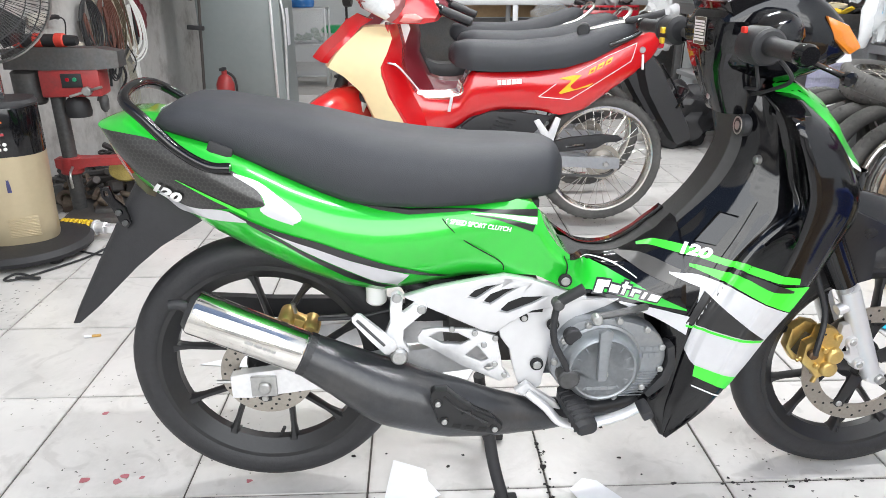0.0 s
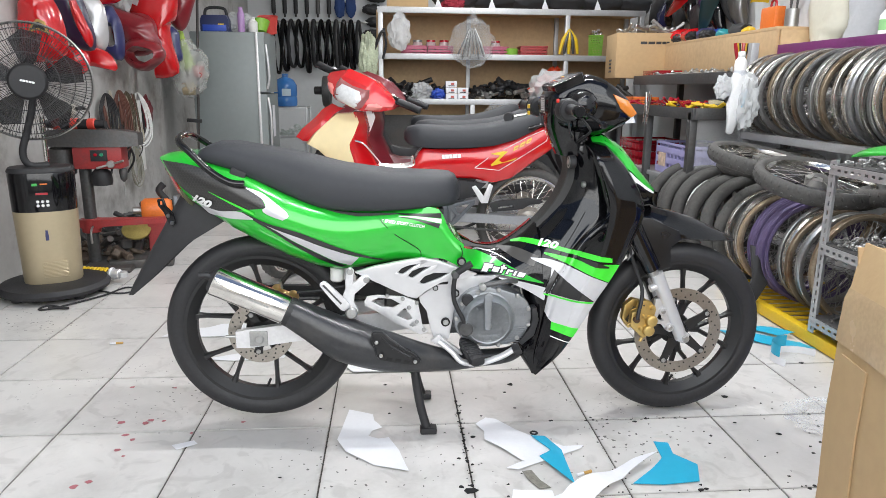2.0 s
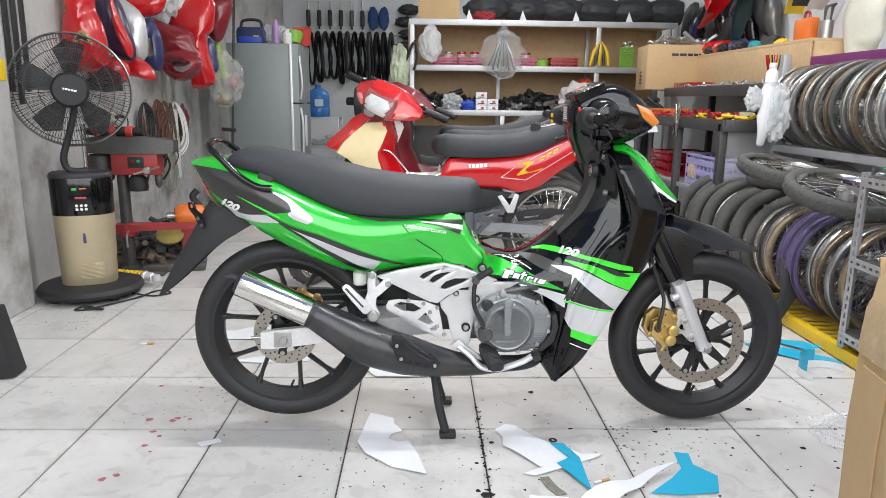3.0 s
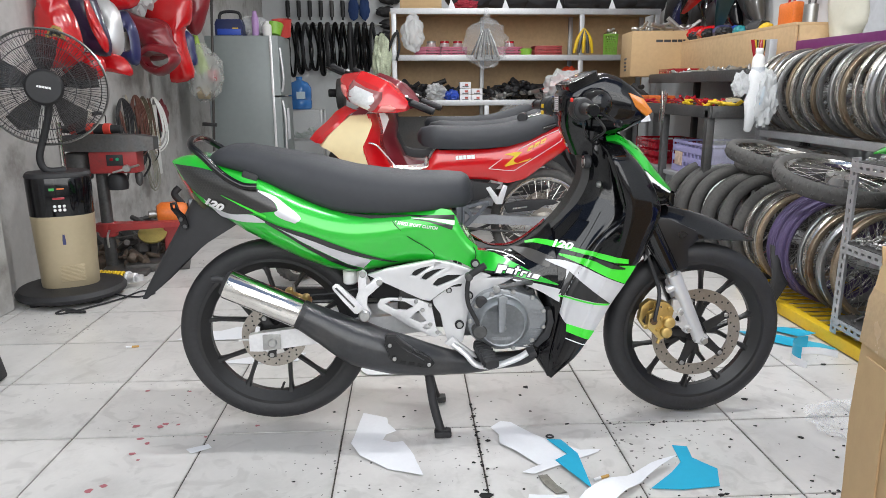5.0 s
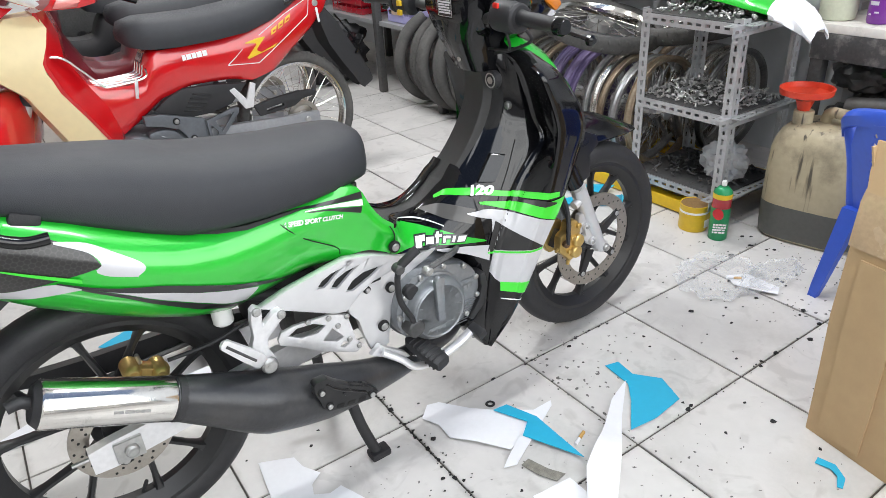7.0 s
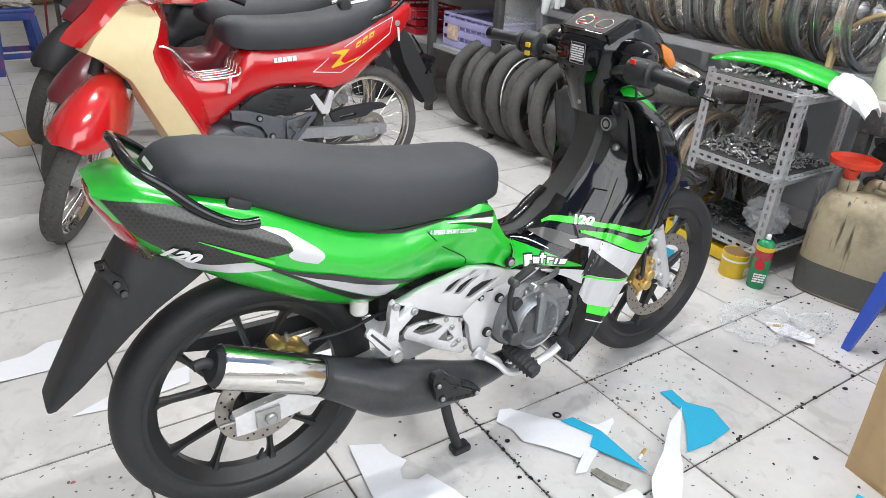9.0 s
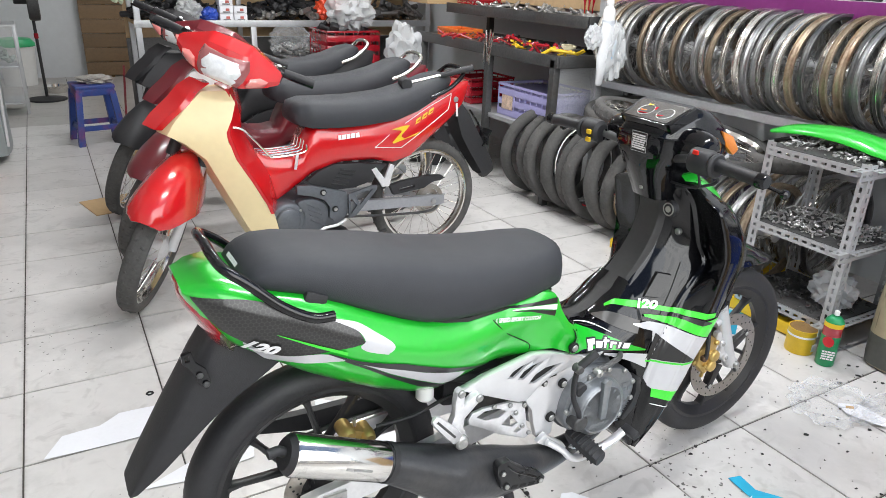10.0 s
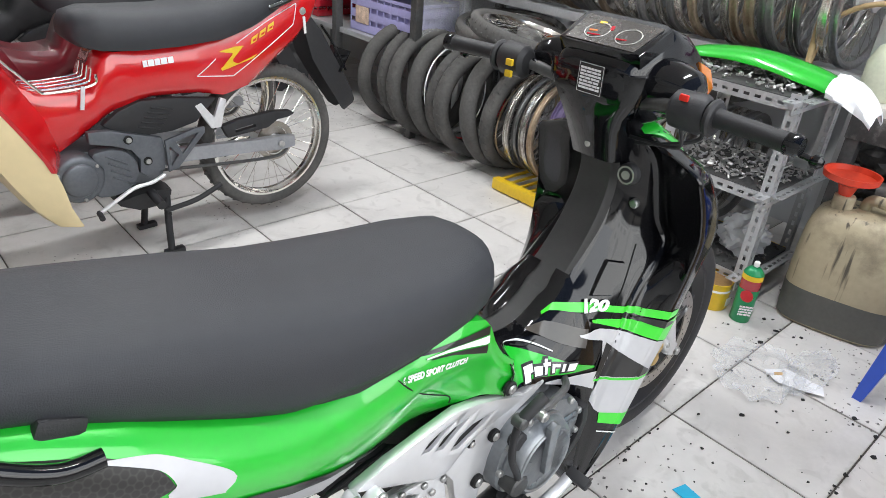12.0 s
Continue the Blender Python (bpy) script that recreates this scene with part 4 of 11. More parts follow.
for i in range(6):
    part("cooling_fin", box(0.10, 0.16, 0.004, (0.565, 0.0, 0.44 + 0.012 * i), 0.0015, seg=1, rot=(0, -20, 0)), ENGINE, eng)
part("intake_hose", tube([(0.33, -0.04, 0.40), (0.40, -0.06, 0.47), (0.47, -0.05, 0.495)], 0.016, 12), MATTE, eng)
# kick lever
kick = part("kick_lever", tube([(0.398, -0.165, 0.345), (0.390, -0.168, 0.375), (0.366, -0.170, 0.425), (0.362, -0.170, 0.47), (0.366, -0.172, 0.505)], 0.0065, 10), MATTE, bike, "folded black kick start lever")
part("kick_pedal", tube([(0.366, -0.172, 0.505), (0.374, -0.175, 0.516), (0.410, -0.180, 0.540)], 0.010, 10, smooth=0), MATTE, kick)
part("kick_boss", cyl(0.021, 0.05, (0.398, -0.150, 0.345), "y", 18, 0.004), DARKSTEEL, kick)
part("kick_joint", cyl(0.011, 0.024, (0.366, -0.172, 0.507), "y", 14, 0.003), DARKSTEEL, kick)
# foot peg and brake pedal
peg = part("foot_peg", skin([[Vector((0.40, -0.13, 0.30)) + Vector((0.28, -0.9, -0.33)).normalized() * d + Vector((u * 0.021 * k, 0.006 * u, v * 0.013 * k)) for u, v in ((-1, -0.6), (-0.6, -1), (0.6, -1), (1, -0.6), (1, 0.6), (0.6, 1), (-0.6, 1), (-1, 0.6))] for d, k in ((0, 0.7), (0.012, 1), (0.085, 1.0), (0.10, 0.9))]), MATTE, bike, "black rubber rider foot peg")
for i in range(7):
    q = Vector((0.40, -0.13, 0.30)) + Vector((0.28, -0.9, -0.33)).normalized() * (0.02 + 0.011 * i)
    part("peg_rib", box(0.043, 0.004, 0.029, q, 0.001, rot=(0, 0, 17), seg=1), MATTE, peg)
part("peg_bar", plate([(0.300, 0.300), (0.325, 0.318), (0.345, 0.300), (0.385, 0.270), (0.398, 0.252), (0.445, 0.252), (0.44, 0.236), (0.385, 0.236), (0.362, 0.262), (0.318, 0.288)], -0.135, -0.120, 0.004), ALLOY, bike, "alloy foot peg carrier")
part("brake_pedal", tube([(0.325, -0.140, 0.300), (0.36, -0.155, 0.275), (0.39, -0.165, 0.246), (0.44, -0.168, 0.242), (0.50, -0.178, 0.265), (0.535, -0.182, 0.288)], 0.011, 12, flat=0.75), ALLOY, bike, "alloy brake pedal")
part("pedal_tip", box(0.022, 0.046, 0.018, (0.540, -0.198, 0.292), 0.005, rot=(0, -25, 0)), MATTE, bike)
# exhaust
ex = part("expansion_chamber", tube([(0.60, -0.03, 0.30), (0.56, -0.07, 0.235), (0.45, -0.10, 0.230), (0.32, -0.125, 0.240), (0.18, -0.14, 0.272), (0.06, -0.142, 0.312), (-0.03, -0.140, 0.362), (-0.105, -0.138, 0.405)], 0.03, 20, radii=[0.018, 0.022, 0.026, 0.036, 0.058, 0.064, 0.050, 0.038]), PIPE, bike, "black painted expansion chamber", sharp=60)
d = (Vector((-0.292, -0.138, 0.492)) - Vector((-0.102, -0.138, 0.402)))
sil = part("silencer", tube([Vector((-0.102, -0.138, 0.402)), Vector((-0.102, -0.138, 0.402)) + d * 0.02, Vector((-0.292, -0.138, 0.492)) - d * 0.015, Vector((-0.292, -0.138, 0.492))], 0.041, 32, smooth=0, radii=[0.039, 0.041, 0.041, 0.039]), CHROME, bike, "polished chrome silencer can", sharp=50)
part("end_cap", tube([Vector((-0.292, -0.138, 0.492)), Vector((-0.292, -0.138, 0.492)) + d * 0.05], 0.036, 24, smooth=0, radii=[0.039, 0.030]), MATTE, sil)
part("tail_pipe", tube([Vector((-0.292, -0.138, 0.494)) + d * 0.04, Vector((-0.312, -0.138, 0.506)), Vector((-0.332, -0.14, 0.506))], 0.010, 12), MATTE, sil)
part("collar", tube([Vector((-0.100, -0.138, 0.401)), Vector((-0.088, -0.138, 0.395))], 0.042, 28, smooth=0), MATTE, sil)
bars(1, 0.06, 0.008, STEEL, sil, Matrix.Translation((-0.17, -0.1795, 0.437)) @ pose(0, 0, 0, 0, 25, 0), "stamped_mark", 2)
SATIN = mat("satin_black_steel", (0.014, 0.014, 0.015), 0.28, 0.2, 0.2, 12, 0.05, 200)
hs2 = part("heat_shield", plate([(0.134, 0.350), (0.140, 0.357), (0.164, 0.356), (0.184, 0.336), (0.215, 0.312), (0.251, 0.292), (0.270, 0.272), (0.264, 0.262), (0.250, 0.258), (0.200, 0.266), (0.156, 0.276), (0.146, 0.288), (0.142, 0.308), (0.134, 0.330)], -0.212, -0.190, 0.005), SATIN, bike, "black pressed heat shield with three slots", sharp=40)
# slots are near-black plates on the face, shade painted in, not cut
for k in range(3):
    part("slot", plate([(0.172 + 0.024 * k, 0.2775 - 0.0045 * k), (0.176 + 0.024 * k, 0.2845 - 0.0045 * k), (0.191 + 0.024 * k, 0.2815 - 0.0045 * k), (0.188 + 0.024 * k, 0.2745 - 0.0045 * k)], -0.2128, -0.2118, 0), DARK, hs2)
part("raised_edge", tube([(0.160, -0.213, 0.344), (0.180, -0.213, 0.322), (0.214, -0.213, 0.300), (0.240, -0.213, 0.284)], 0.0025, 6), SATIN, hs2)
part("raised_mark", plate([(0.190, 0.306), (0.202, 0.314), (0.212, 0.304), (0.206, 0.296), (0.198, 0.294)], -0.2145, -0.211, 0.001), SATIN, hs2)
for bx, bz in ((0.147, 0.330), (0.159, 0.291), (0.253, 0.271)):
    part("shield_bolt", cyl(0.0085, 0.004, (bx, -0.213, bz), "y", 14, 0.001), DARK, hs2)
    bolt(hs2, bx, -0.216, bz, 0.0055, 0.006, "y", STEEL, "shield_bolt")
# centre stand
part("centre_stand", tube([(0.255, -0.07, 0.21), (0.27, -0.095, 0.10), (0.292, -0.115, 0.014)], 0.013, 12), MATTE, bike, "black steel centre stand")
part("centre_stand", tube([(0.255, 0.07, 0.21), (0.27, 0.095, 0.10), (0.292, 0.115, 0.014)], 0.013, 12), MATTE, bike)
part("stand_foot", box(0.05, 0.035, 0.02, (0.297, -0.117, 0.012), 0.006), MATTE, bike)
part("stand_foot", box(0.05, 0.035, 0.02, (0.297, 0.117, 0.012), 0.006), MATTE, bike)
part("stand_cross_bar", tube([(0.263, -0.085, 0.14), (0.263, 0.085, 0.14)], 0.010, 10, smooth=0), MATTE, bike)
part("stand_lever", tube([(0.275, 0.10, 0.09), (0.24, 0.14, 0.10), (0.19, 0.16, 0.10), (0.175, 0.165, 0.13)], 0.008, 10), MATTE, bike)

# side cover between the body and the leg shield
SPINE = [(0.348, 0.592), (0.384, 0.569), (0.429, 0.553), (0.483, 0.545), (0.526, 0.554), (0.578, 0.588), (0.630, 0.636), (0.672, 0.690), (0.700, 0.748), (0.706, 0.795), (0.694, 0.832)]


def cover_side(x, z):
    f = min(max((x - 0.45) / 0.18, 0), 1)
    top = float(np.interp(x, [p[0] for p in SPINE[:8]], [p[1] for p in SPINE[:8]]))
    u = min(max((top - z) / (0.07 + 0.06 * f), 0), 1)
    y = -(0.050 + (0.065 + 0.016 * f) * math.sin(u * math.pi / 2))
    s = min(max((x - 0.39) / 0.06, 0), 1)
    s = s * s * (3 - 2 * s)
    y = s * y + (1 - s) * (body_side(min(x, 0.395), z) - 0.0015)
    s = min(max((x - 0.57) / 0.07, 0), 1)
    return (1 - s) * y + s * (shield_side(max(x, 0.63), z) - 0.002)


# leg shield
LS_Z = [0.862, 0.845, 0.826, 0.80, 0.75, 0.70, 0.66, 0.62, 0.585, 0.55, 0.51, 0.465, 0.42, 0.37, 0.31, 0.255, 0.198]
LS = {  # rear line, spine edge, hollow, ridge, rear rim of the wing, front rim, front
    "r": [0.698, 0.702, 0.708, 0.714, 0.709, 0.687, 0.658, 0.623, 0.583, 0.563, 0.563, 0.570, 0.585, 0.592, 0.578, 0.560, 0.592],
    "a": [0.708, 0.712, 0.718, 0.724, 0.722, 0.702, 0.675, 0.641, 0.603, 0.580, 0.578, 0.585, 0.597, 0.604, 0.592, 0.574, 0.597],
    "ay": [0.032, 0.033, 0.034, 0.035, 0.036, 0.038, 0.041, 0.045, 0.050, 0.062, 0.088, 0.108, 0.116, 0.122, 0.126, 0.130, 0.140],
    "h": [0.740, 0.745, 0.750, 0.756, 0.766, 0.774, 0.764, 0.735, 0.708, 0.683, 0.664, 0.640, 0.626, 0.618, 0.606, 0.595, 0.599],
    "hy": [0.048, 0.054, 0.060, 0.066, 0.074, 0.086, 0.100, 0.108, 0.113, 0.118, 0.126, 0.131, 0.132, 0.133, 0.138, 0.144, 0.150],
    "g": [0.748, 0.758, 0.768, 0.780, 0.796, 0.808, 0.816, 0.768, 0.735, 0.712, 0.690, 0.663, 0.645, 0.634, 0.620, 0.607, 0.602],
    "gy": [0.054, 0.074, 0.082, 0.086, 0.090, 0.098, 0.117, 0.127, 0.129, 0.131, 0.136, 0.139, 0.138, 0.137, 0.143, 0.150, 0.156],
    "e": [0.752, 0.750, 0.748, 0.757, 0.775, 0.789, 0.788, 0.783, 0.777, 0.768, 0.752, 0.733, 0.714, 0.697, 0.676, 0.652, 0.604],
    "ey": [0.060, 0.120, 0.172, 0.180, 0.187, 0.189, 0.187, 0.184, 0.181, 0.178, 0.176, 0.174, 0.172, 0.171, 0.168, 0.165, 0.161],
    "o": [0.800, 0.800, 0.810, 0.830, 0.862, 0.886, 0.888, 0.874, 0.860, 0.846, 0.824, 0.796, 0.767, 0.740, 0.705, 0.669, 0.607],
    "oy": [0.058, 0.110, 0.150, 0.163, 0.171, 0.172, 0.171, 0.169, 0.168, 0.167, 0.168, 0.169, 0.169, 0.169, 0.167, 0.164, 0.160],
    "f": [0.820, 0.830, 0.840, 0.860, 0.890, 0.915, 0.920, 0.912, 0.902, 0.888, 0.862, 0.832, 0.800, 0.770, 0.732, 0.692, 0.618],
}


LS_FINE = {k: curve([(v, 0, z) for v, z in zip(vals, LS_Z)], 5) for k, vals in LS.items()}


def ls(key, z):
    c = LS_FINE[key]
    return float(np.interp(-z, [-p.z for p in c], [p.x for p in c]))


def shield_side(x, z):
    z = min(max(z, 0.198), 0.862)
    half = [(p[0], -p[1]) for p in shield_ring(z)[2:] if p[1] <= 0]
    best = 0.0
    for (x0, y0), (x1, y1) in zip(half, half[1:]):
        if x0 <= x <= x1 and x1 > x0:
            best = max(best, y0 + (y1 - y0) * (x - x0) / (x1 - x0))
    return -(best or float(np.interp(x, [ls("a", z), ls("o", z)], [ls("ay", z), ls("oy", z)])))


def shield_ring(z):
    g, gy, o, oy, hx, hy = ls("g", z), ls("gy", z), ls("o", z), ls("oy", z), ls("h", z), ls("hy", z)
    a, ay, e, ey = ls("a", z), ls("ay", z), ls("e", z), ls("ey", z)
    inner = curve([(a, -ay, 0), (a * 0.6 + hx * 0.4, -ay * 0.42 - hy * 0.58, 0), (hx, -hy, 0), (hx * 0.6 + g * 0.4 + 0.002, -hy * 0.58 - gy * 0.42, 0), (g - 0.006, -gy + 0.010, 0)], 4)
    edge = [(g - 0.003, -gy + 0.004), (g + 0.002, -gy + 0.001), (g + 0.009, -gy - 0.0005)]
    h = [(ls("r", z), 0.0), (ls("r", z) + 0.004, -ay * 0.86)] + [(p.x, p.y) for p in inner] + edge
    h += [(g + (e - g) * f, -gy - (ey - gy) * f) for f in (0.25, 0.5, 0.75, 0.93)] + [(e - 0.001, -ey + 0.002), (e + 0.003, -ey - 0.0015)]
    h += [(e + (o - e) * f, -ey - (oy - ey) * f - 0.004 * math.sin(math.pi * f)) for f in (0.25, 0.5, 0.75)]
    h += [(o, -oy), (o + 0.004, -oy + 0.006), (0.5 * (o + ls("f", z)) + 0.01, -oy * 0.62), (ls("f", z), 0.0)]
    return [(x, y, z) for x, y in h] + [(x, -y, z) for x, y in reversed(h[1:-1])]


def front_side(x, z):
    """The outer of side cover and shield."""
    y = shield_side(x, z)
    return min(y, cover_side(x, z)) if x < 0.64 else y


shield = part("leg_shield", skin([shield_ring(z) for z in np.linspace(0.862, 0.198, 60)]), BLACK, bike, "glossy black leg shield", sharp=70)
# stickers on the shield: green bars, silver field, black spears
part("green_bar", film([(0.539, 0.579), (0.603, 0.586), (0.691, 0.565), (0.758, 0.557), (0.807, 0.548)], [(0.54, 0.573), (0.599, 0.572), (0.691, 0.553), (0.758, 0.541), (0.808, 0.535)], front_side, 80, 4, 0.002), LIGHTGREEN, shield)
part("green_bar", film([(0.629, 0.552), (0.691, 0.542), (0.74, 0.534), (0.832, 0.528)], [(0.629, 0.547), (0.69, 0.524), (0.739, 0.503), (0.804, 0.476)], front_side, 80, 4, 0.002), LIGHTGREEN, shield)
part("black_spear", film([(0.714, 0.545), (0.758, 0.538), (0.8, 0.523)], [(0.714, 0.541), (0.758, 0.523), (0.8, 0.519)], shield_side, 60, 3, 0.003), BLACKFILM, shield)
part("silver_field", film([(0.651, 0.526), (0.69, 0.519), (0.739, 0.5), (0.804, 0.474)], [(0.631, 0.382), (0.648, 0.356), (0.685, 0.348), (0.723, 0.339)], front_side, 80, 12, 0.0016), SILVERFILM, shield)
part("black_spear", film([(0.656, 0.505), (0.695, 0.471), (0.763, 0.421)], [(0.625, 0.44), (0.696, 0.428), (0.763, 0.42)], front_side, 80, 5, 0.0026), BLACKFILM, shield)
part("green_edge", film([(0.625, 0.438), (0.696, 0.426), (0.763, 0.42)], [(0.626, 0.433), (0.696, 0.421), (0.758, 0.415)], front_side, 80, 3, 0.0026), LIGHTGREEN, shield)
part("green_bar", film([(0.648, 0.356), (0.685, 0.349), (0.723, 0.341)], [(0.646, 0.334), (0.683, 0.323), (0.712, 0.312)], front_side, 60, 4, 0.0028), LIGHTGREEN, shield)
part("thin_line", film([(0.645, 0.316), (0.676, 0.307), (0.708, 0.297)], [(0.645, 0.313), (0.676, 0.304), (0.708, 0.294)], shield_side, 40, 2, 0.002), WHITEFILM, shield)
lettered("120", 0.026, WHITEFILM, 0.635, 0.575, -9, front_side, shield, 0.005, 0.35, 0.0012, 1.45, label="white numerals")
part("keyhole", cyl(0.020, 0.02, (0.708, -0.068, 0.806), "x", 24, 0.004), MATTE, bike, "round ignition lock with silver face", )
part("lock_face", lathe([(0.0165, 0), (0.0165, 0.002), (0.0135, 0.002), (0.0135, 0)], 24, "x", (0.6975, -0.068, 0.806), closed=True), STEEL, bike)
part("lock_slot", cyl(0.008, 0.003, (0.698, -0.068, 0.806), "x", 14), STEEL, bike)
bolt(bike, 0.745, -0.071, 0.742, 0.009, 0.012, "x")
# dark rubber band on the spine
band_pts = SPINE
bp = [(v.x, v.z) for v in curve([(a, 0, c) for a, c in band_pts], 6)]
rings = []
for i, (x, z) in enumerate(bp):
    a, b2 = bp[max(i - 1, 0)], bp[min(i + 1, len(bp) - 1)]
    t = Vector((b2[0] - a[0], 0, b2[1] - a[1])).normalized()
    nn = Vector((-t.z, 0, t.x))
    w = float(np.interp(i / (len(bp) - 1), [0, 0.3, 0.6, 1], [0.058, 0.048, 0.039, 0.035]))
    c = Vector((x, 0, z)) - nn * 0.006
    rings.append([c + nn * 0.006 + Vector((0, -w * 0.9, 0)), c + nn * 0.001 + Vector((0, -w, 0)), c - nn * 0.02 + Vector((0, -w * 1.05, 0)), c - nn * 0.02 + Vector((0, w * 1.05, 0)), c + nn * 0.001 + Vector((0, w, 0)), c + nn * 0.006 + Vector((0, w * 0.9, 0))])
part("spine_band", skin(rings), BAND, bike, "dark grey rubber band over the spine", sharp=50)

def patch(top, bottom, side, material, name, n=26, m=7, lift=0.0, thick=0.02, parent=None, label=""):
    """A panel with depth between two lines."""
    t, u = resample([(v.x, v.z) for v in curve([(a, 0, c) for a, c in top], 6)], n), resample([(v.x, v.z) for v in curve([(a, 0, c) for a, c in bottom], 6)], n)
    rings = []
    for (tx, tz), (ux, uz) in zip(t, u):
        row = []
        for j in range(m):
            f = j / (m - 1)
            x, z = tx + (ux - tx) * f, tz + (uz - tz) * f
            row.append((x, side(x, z) - lift, z))
        rings.append(row + [(p[0], p[1] + thick, p[2]) for p in reversed(row)])
    return part(name, skin(rings), material, parent or bike, label, sharp=50)


sc = patch([(0.392, 0.572), (0.43, 0.556), (0.483, 0.548), (0.526, 0.557), (0.578, 0.590), (0.615, 0.624)], [(0.392, 0.508), (0.44, 0.498), (0.498, 0.479), (0.57, 0.449), (0.628, 0.418)], cover_side, BLACK, "side_cover", thick=0.03, label="black side cover with green and silver stickers")
patch([(0.392, 0.572), (0.43, 0.556), (0.483, 0.548), (0.526, 0.557), (0.578, 0.590), (0.615, 0.624)], [(0.392, 0.508), (0.44, 0.498), (0.498, 0.479), (0.57, 0.449), (0.628, 0.418)], lambda x, z: -cover_side(x, z), BLACK, "side_cover", thick=-0.03)
part("green_field", film([(0.390, 0.573), (0.446, 0.548), (0.526, 0.513), (0.625, 0.468)], [(0.390, 0.512), (0.426, 0.508), (0.523, 0.485), (0.625, 0.465)], cover_side, 34, 8, 0.002), GREEN, sc)
part("charcoal_spear", film([(0.496, 0.565), (0.56, 0.558), (0.613, 0.542)], [(0.496, 0.561), (0.543, 0.533), (0.597, 0.514)], front_side, 18, 4, 0.0022), GREYFILM, sc)
part("silver_spear", film([(0.590, 0.538), (0.640, 0.534), (0.690, 0.521)], [(0.590, 0.535), (0.630, 0.517), (0.668, 0.503)], front_side, 30, 4, 0.003), SILVERFILM, sc)
part("silver_spear", film([(0.498, 0.482), (0.57, 0.469), (0.634, 0.453)], [(0.498, 0.479), (0.57, 0.449), (0.628, 0.416)], front_side, 24, 4, 0.0025), SILVERFILM, sc)
part("white_trim_line", film([(0.426, 0.56), (0.496, 0.541), (0.535, 0.521)], [(0.426, 0.558), (0.495, 0.5385), (0.534, 0.519)], cover_side, 14, 2, 0.0035), WHITEFILM, sc)
# name mark drawn as slanted plain blocks on a black shadow
def slanted(u, w, h, material, lift, name, low=0.0):
    c, d = math.cos(radians(-9.5)), math.sin(radians(-9.5))
    q = [(0.449 + (a + 0.45 * b) * c - b * d, 0.503 + (a + 0.45 * b) * d + b * c) for a, b in ((u, low + h), (u + w, low + h), (u + w, low), (u, low))]
    part(name, film([q[0], q[1]], [q[3], q[2]], cover_side, 5, 4, lift, smooth=False), material, sc)


for u, w, h, low in ((0.0, 0.017, 0.020, -0.003), (0.009, 0.017, 0.010, 0.007), (0.029, 0.015, 0.0125, 0), (0.040, 0.007, 0.0125, 0), (0.052, 0.006, 0.021, 0), (0.049, 0.016, 0.005, 0.011), (0.069, 0.006, 0.0125, 0), (0.074, 0.010, 0.005, 0.008), (0.089, 0.006, 0.013, 0), (0.101, 0.015, 0.0125, 0), (0.112, 0.007, 0.0125, 0)):
    slanted(u - 0.003, w + 0.006, h + 0.006, BLACKFILM, 0.0032, "mark_shadow", low - 0.003)
    slanted(u, w, h, WHITEFILM, 0.0044, "mark_block", low)
for run in (((0.383, 0.580), (0.390, 0.556), (0.379, 0.518)), ((0.46, 0.545), (0.492, 0.535), (0.515, 0.538))):
    part("cover_seam", tube([(x, cover_side(x, z) - 0.003, z) for x, z in run], 0.0012, 6), DARK, sc)
# raised plate on the spine's side
part("vent_plate", skin([[(x, shield_side(x, z) - h, z) for x, z in ((0.641 + d, 0.589 + d), (0.688, 0.644 - d), (0.716 - d, 0.640 - d), (0.676, 0.586 + d))] for h, d in ((-0.004, 0.0), (0.004, 0.0), (0.006, 0.002))]), BLACK, shield, "small raised plate", sharp=20)
part("panel_seam", tube([(x, front_side(x, z) - 0.0004, z) for x, z in ((0.748, 0.666), (0.712, 0.606), (0.677, 0.552), (0.650, 0.500), (0.625, 0.448))], 0.0012, 6), DARK, shield)
# steering head cover and instruments
HX = [0.633, 0.645, 0.672, 0.710, 0.748, 0.785, 0.822, 0.860, 0.884]
HT = [0.980, 1.004, 1.022, 1.040, 1.050, 1.040, 1.016, 0.985, 0.950]
HB = [0.940, 0.915, 0.895, 0.885, 0.880, 0.882, 0.892, 0.908, 0.925]
HW = [0.066, 0.078, 0.086, 0.092, 0.096, 0.098, 0.098, 0.088, 0.065]
rings = []
for x in np.linspace(0.633, 0.884, 26):
    t, b, w = (float(np.interp(x, HX, v)) for v in (HT, HB, HW))
    sec = [(0, 1), (0.5, 1), (0.78, 0.97), (0.92, 0.86), (1.0, 0.6), (0.97, 0.35), (0.82, 0.12), (0.5, 0.0)]
    right = [(x, -w * u, b + (t - b) * v) for u, v in sec]
    rings.append(right + [(x, 0, b)] + [(p[0], -p[1], p[2]) for p in reversed(right[1:])])
head = part("head_cover", skin(rings), BLACK, bike, "glossy black handlebar and headlight cover", sharp=50)
part("neck_cover", skin([[(x0, 0, z), (x0 + 0.003, -w * 0.8, z), (x0 + 0.018, -w, z), (x1, -w, z), (x1, w, z), (x0 + 0.018, w, z), (x0 + 0.003, w * 0.8, z)] for z, x0, x1, w in ((0.985, 0.634, 0.76, 0.094), (0.955, 0.633, 0.76, 0.090), (0.930, 0.636, 0.76, 0.076), (0.905, 0.642, 0.75, 0.062), (0.880, 0.652, 0.74, 0.054), (0.855, 0.664, 0.735, 0.050), (0.822, 0.680, 0.735, 0.048))]), BLACK, head, sharp=50)
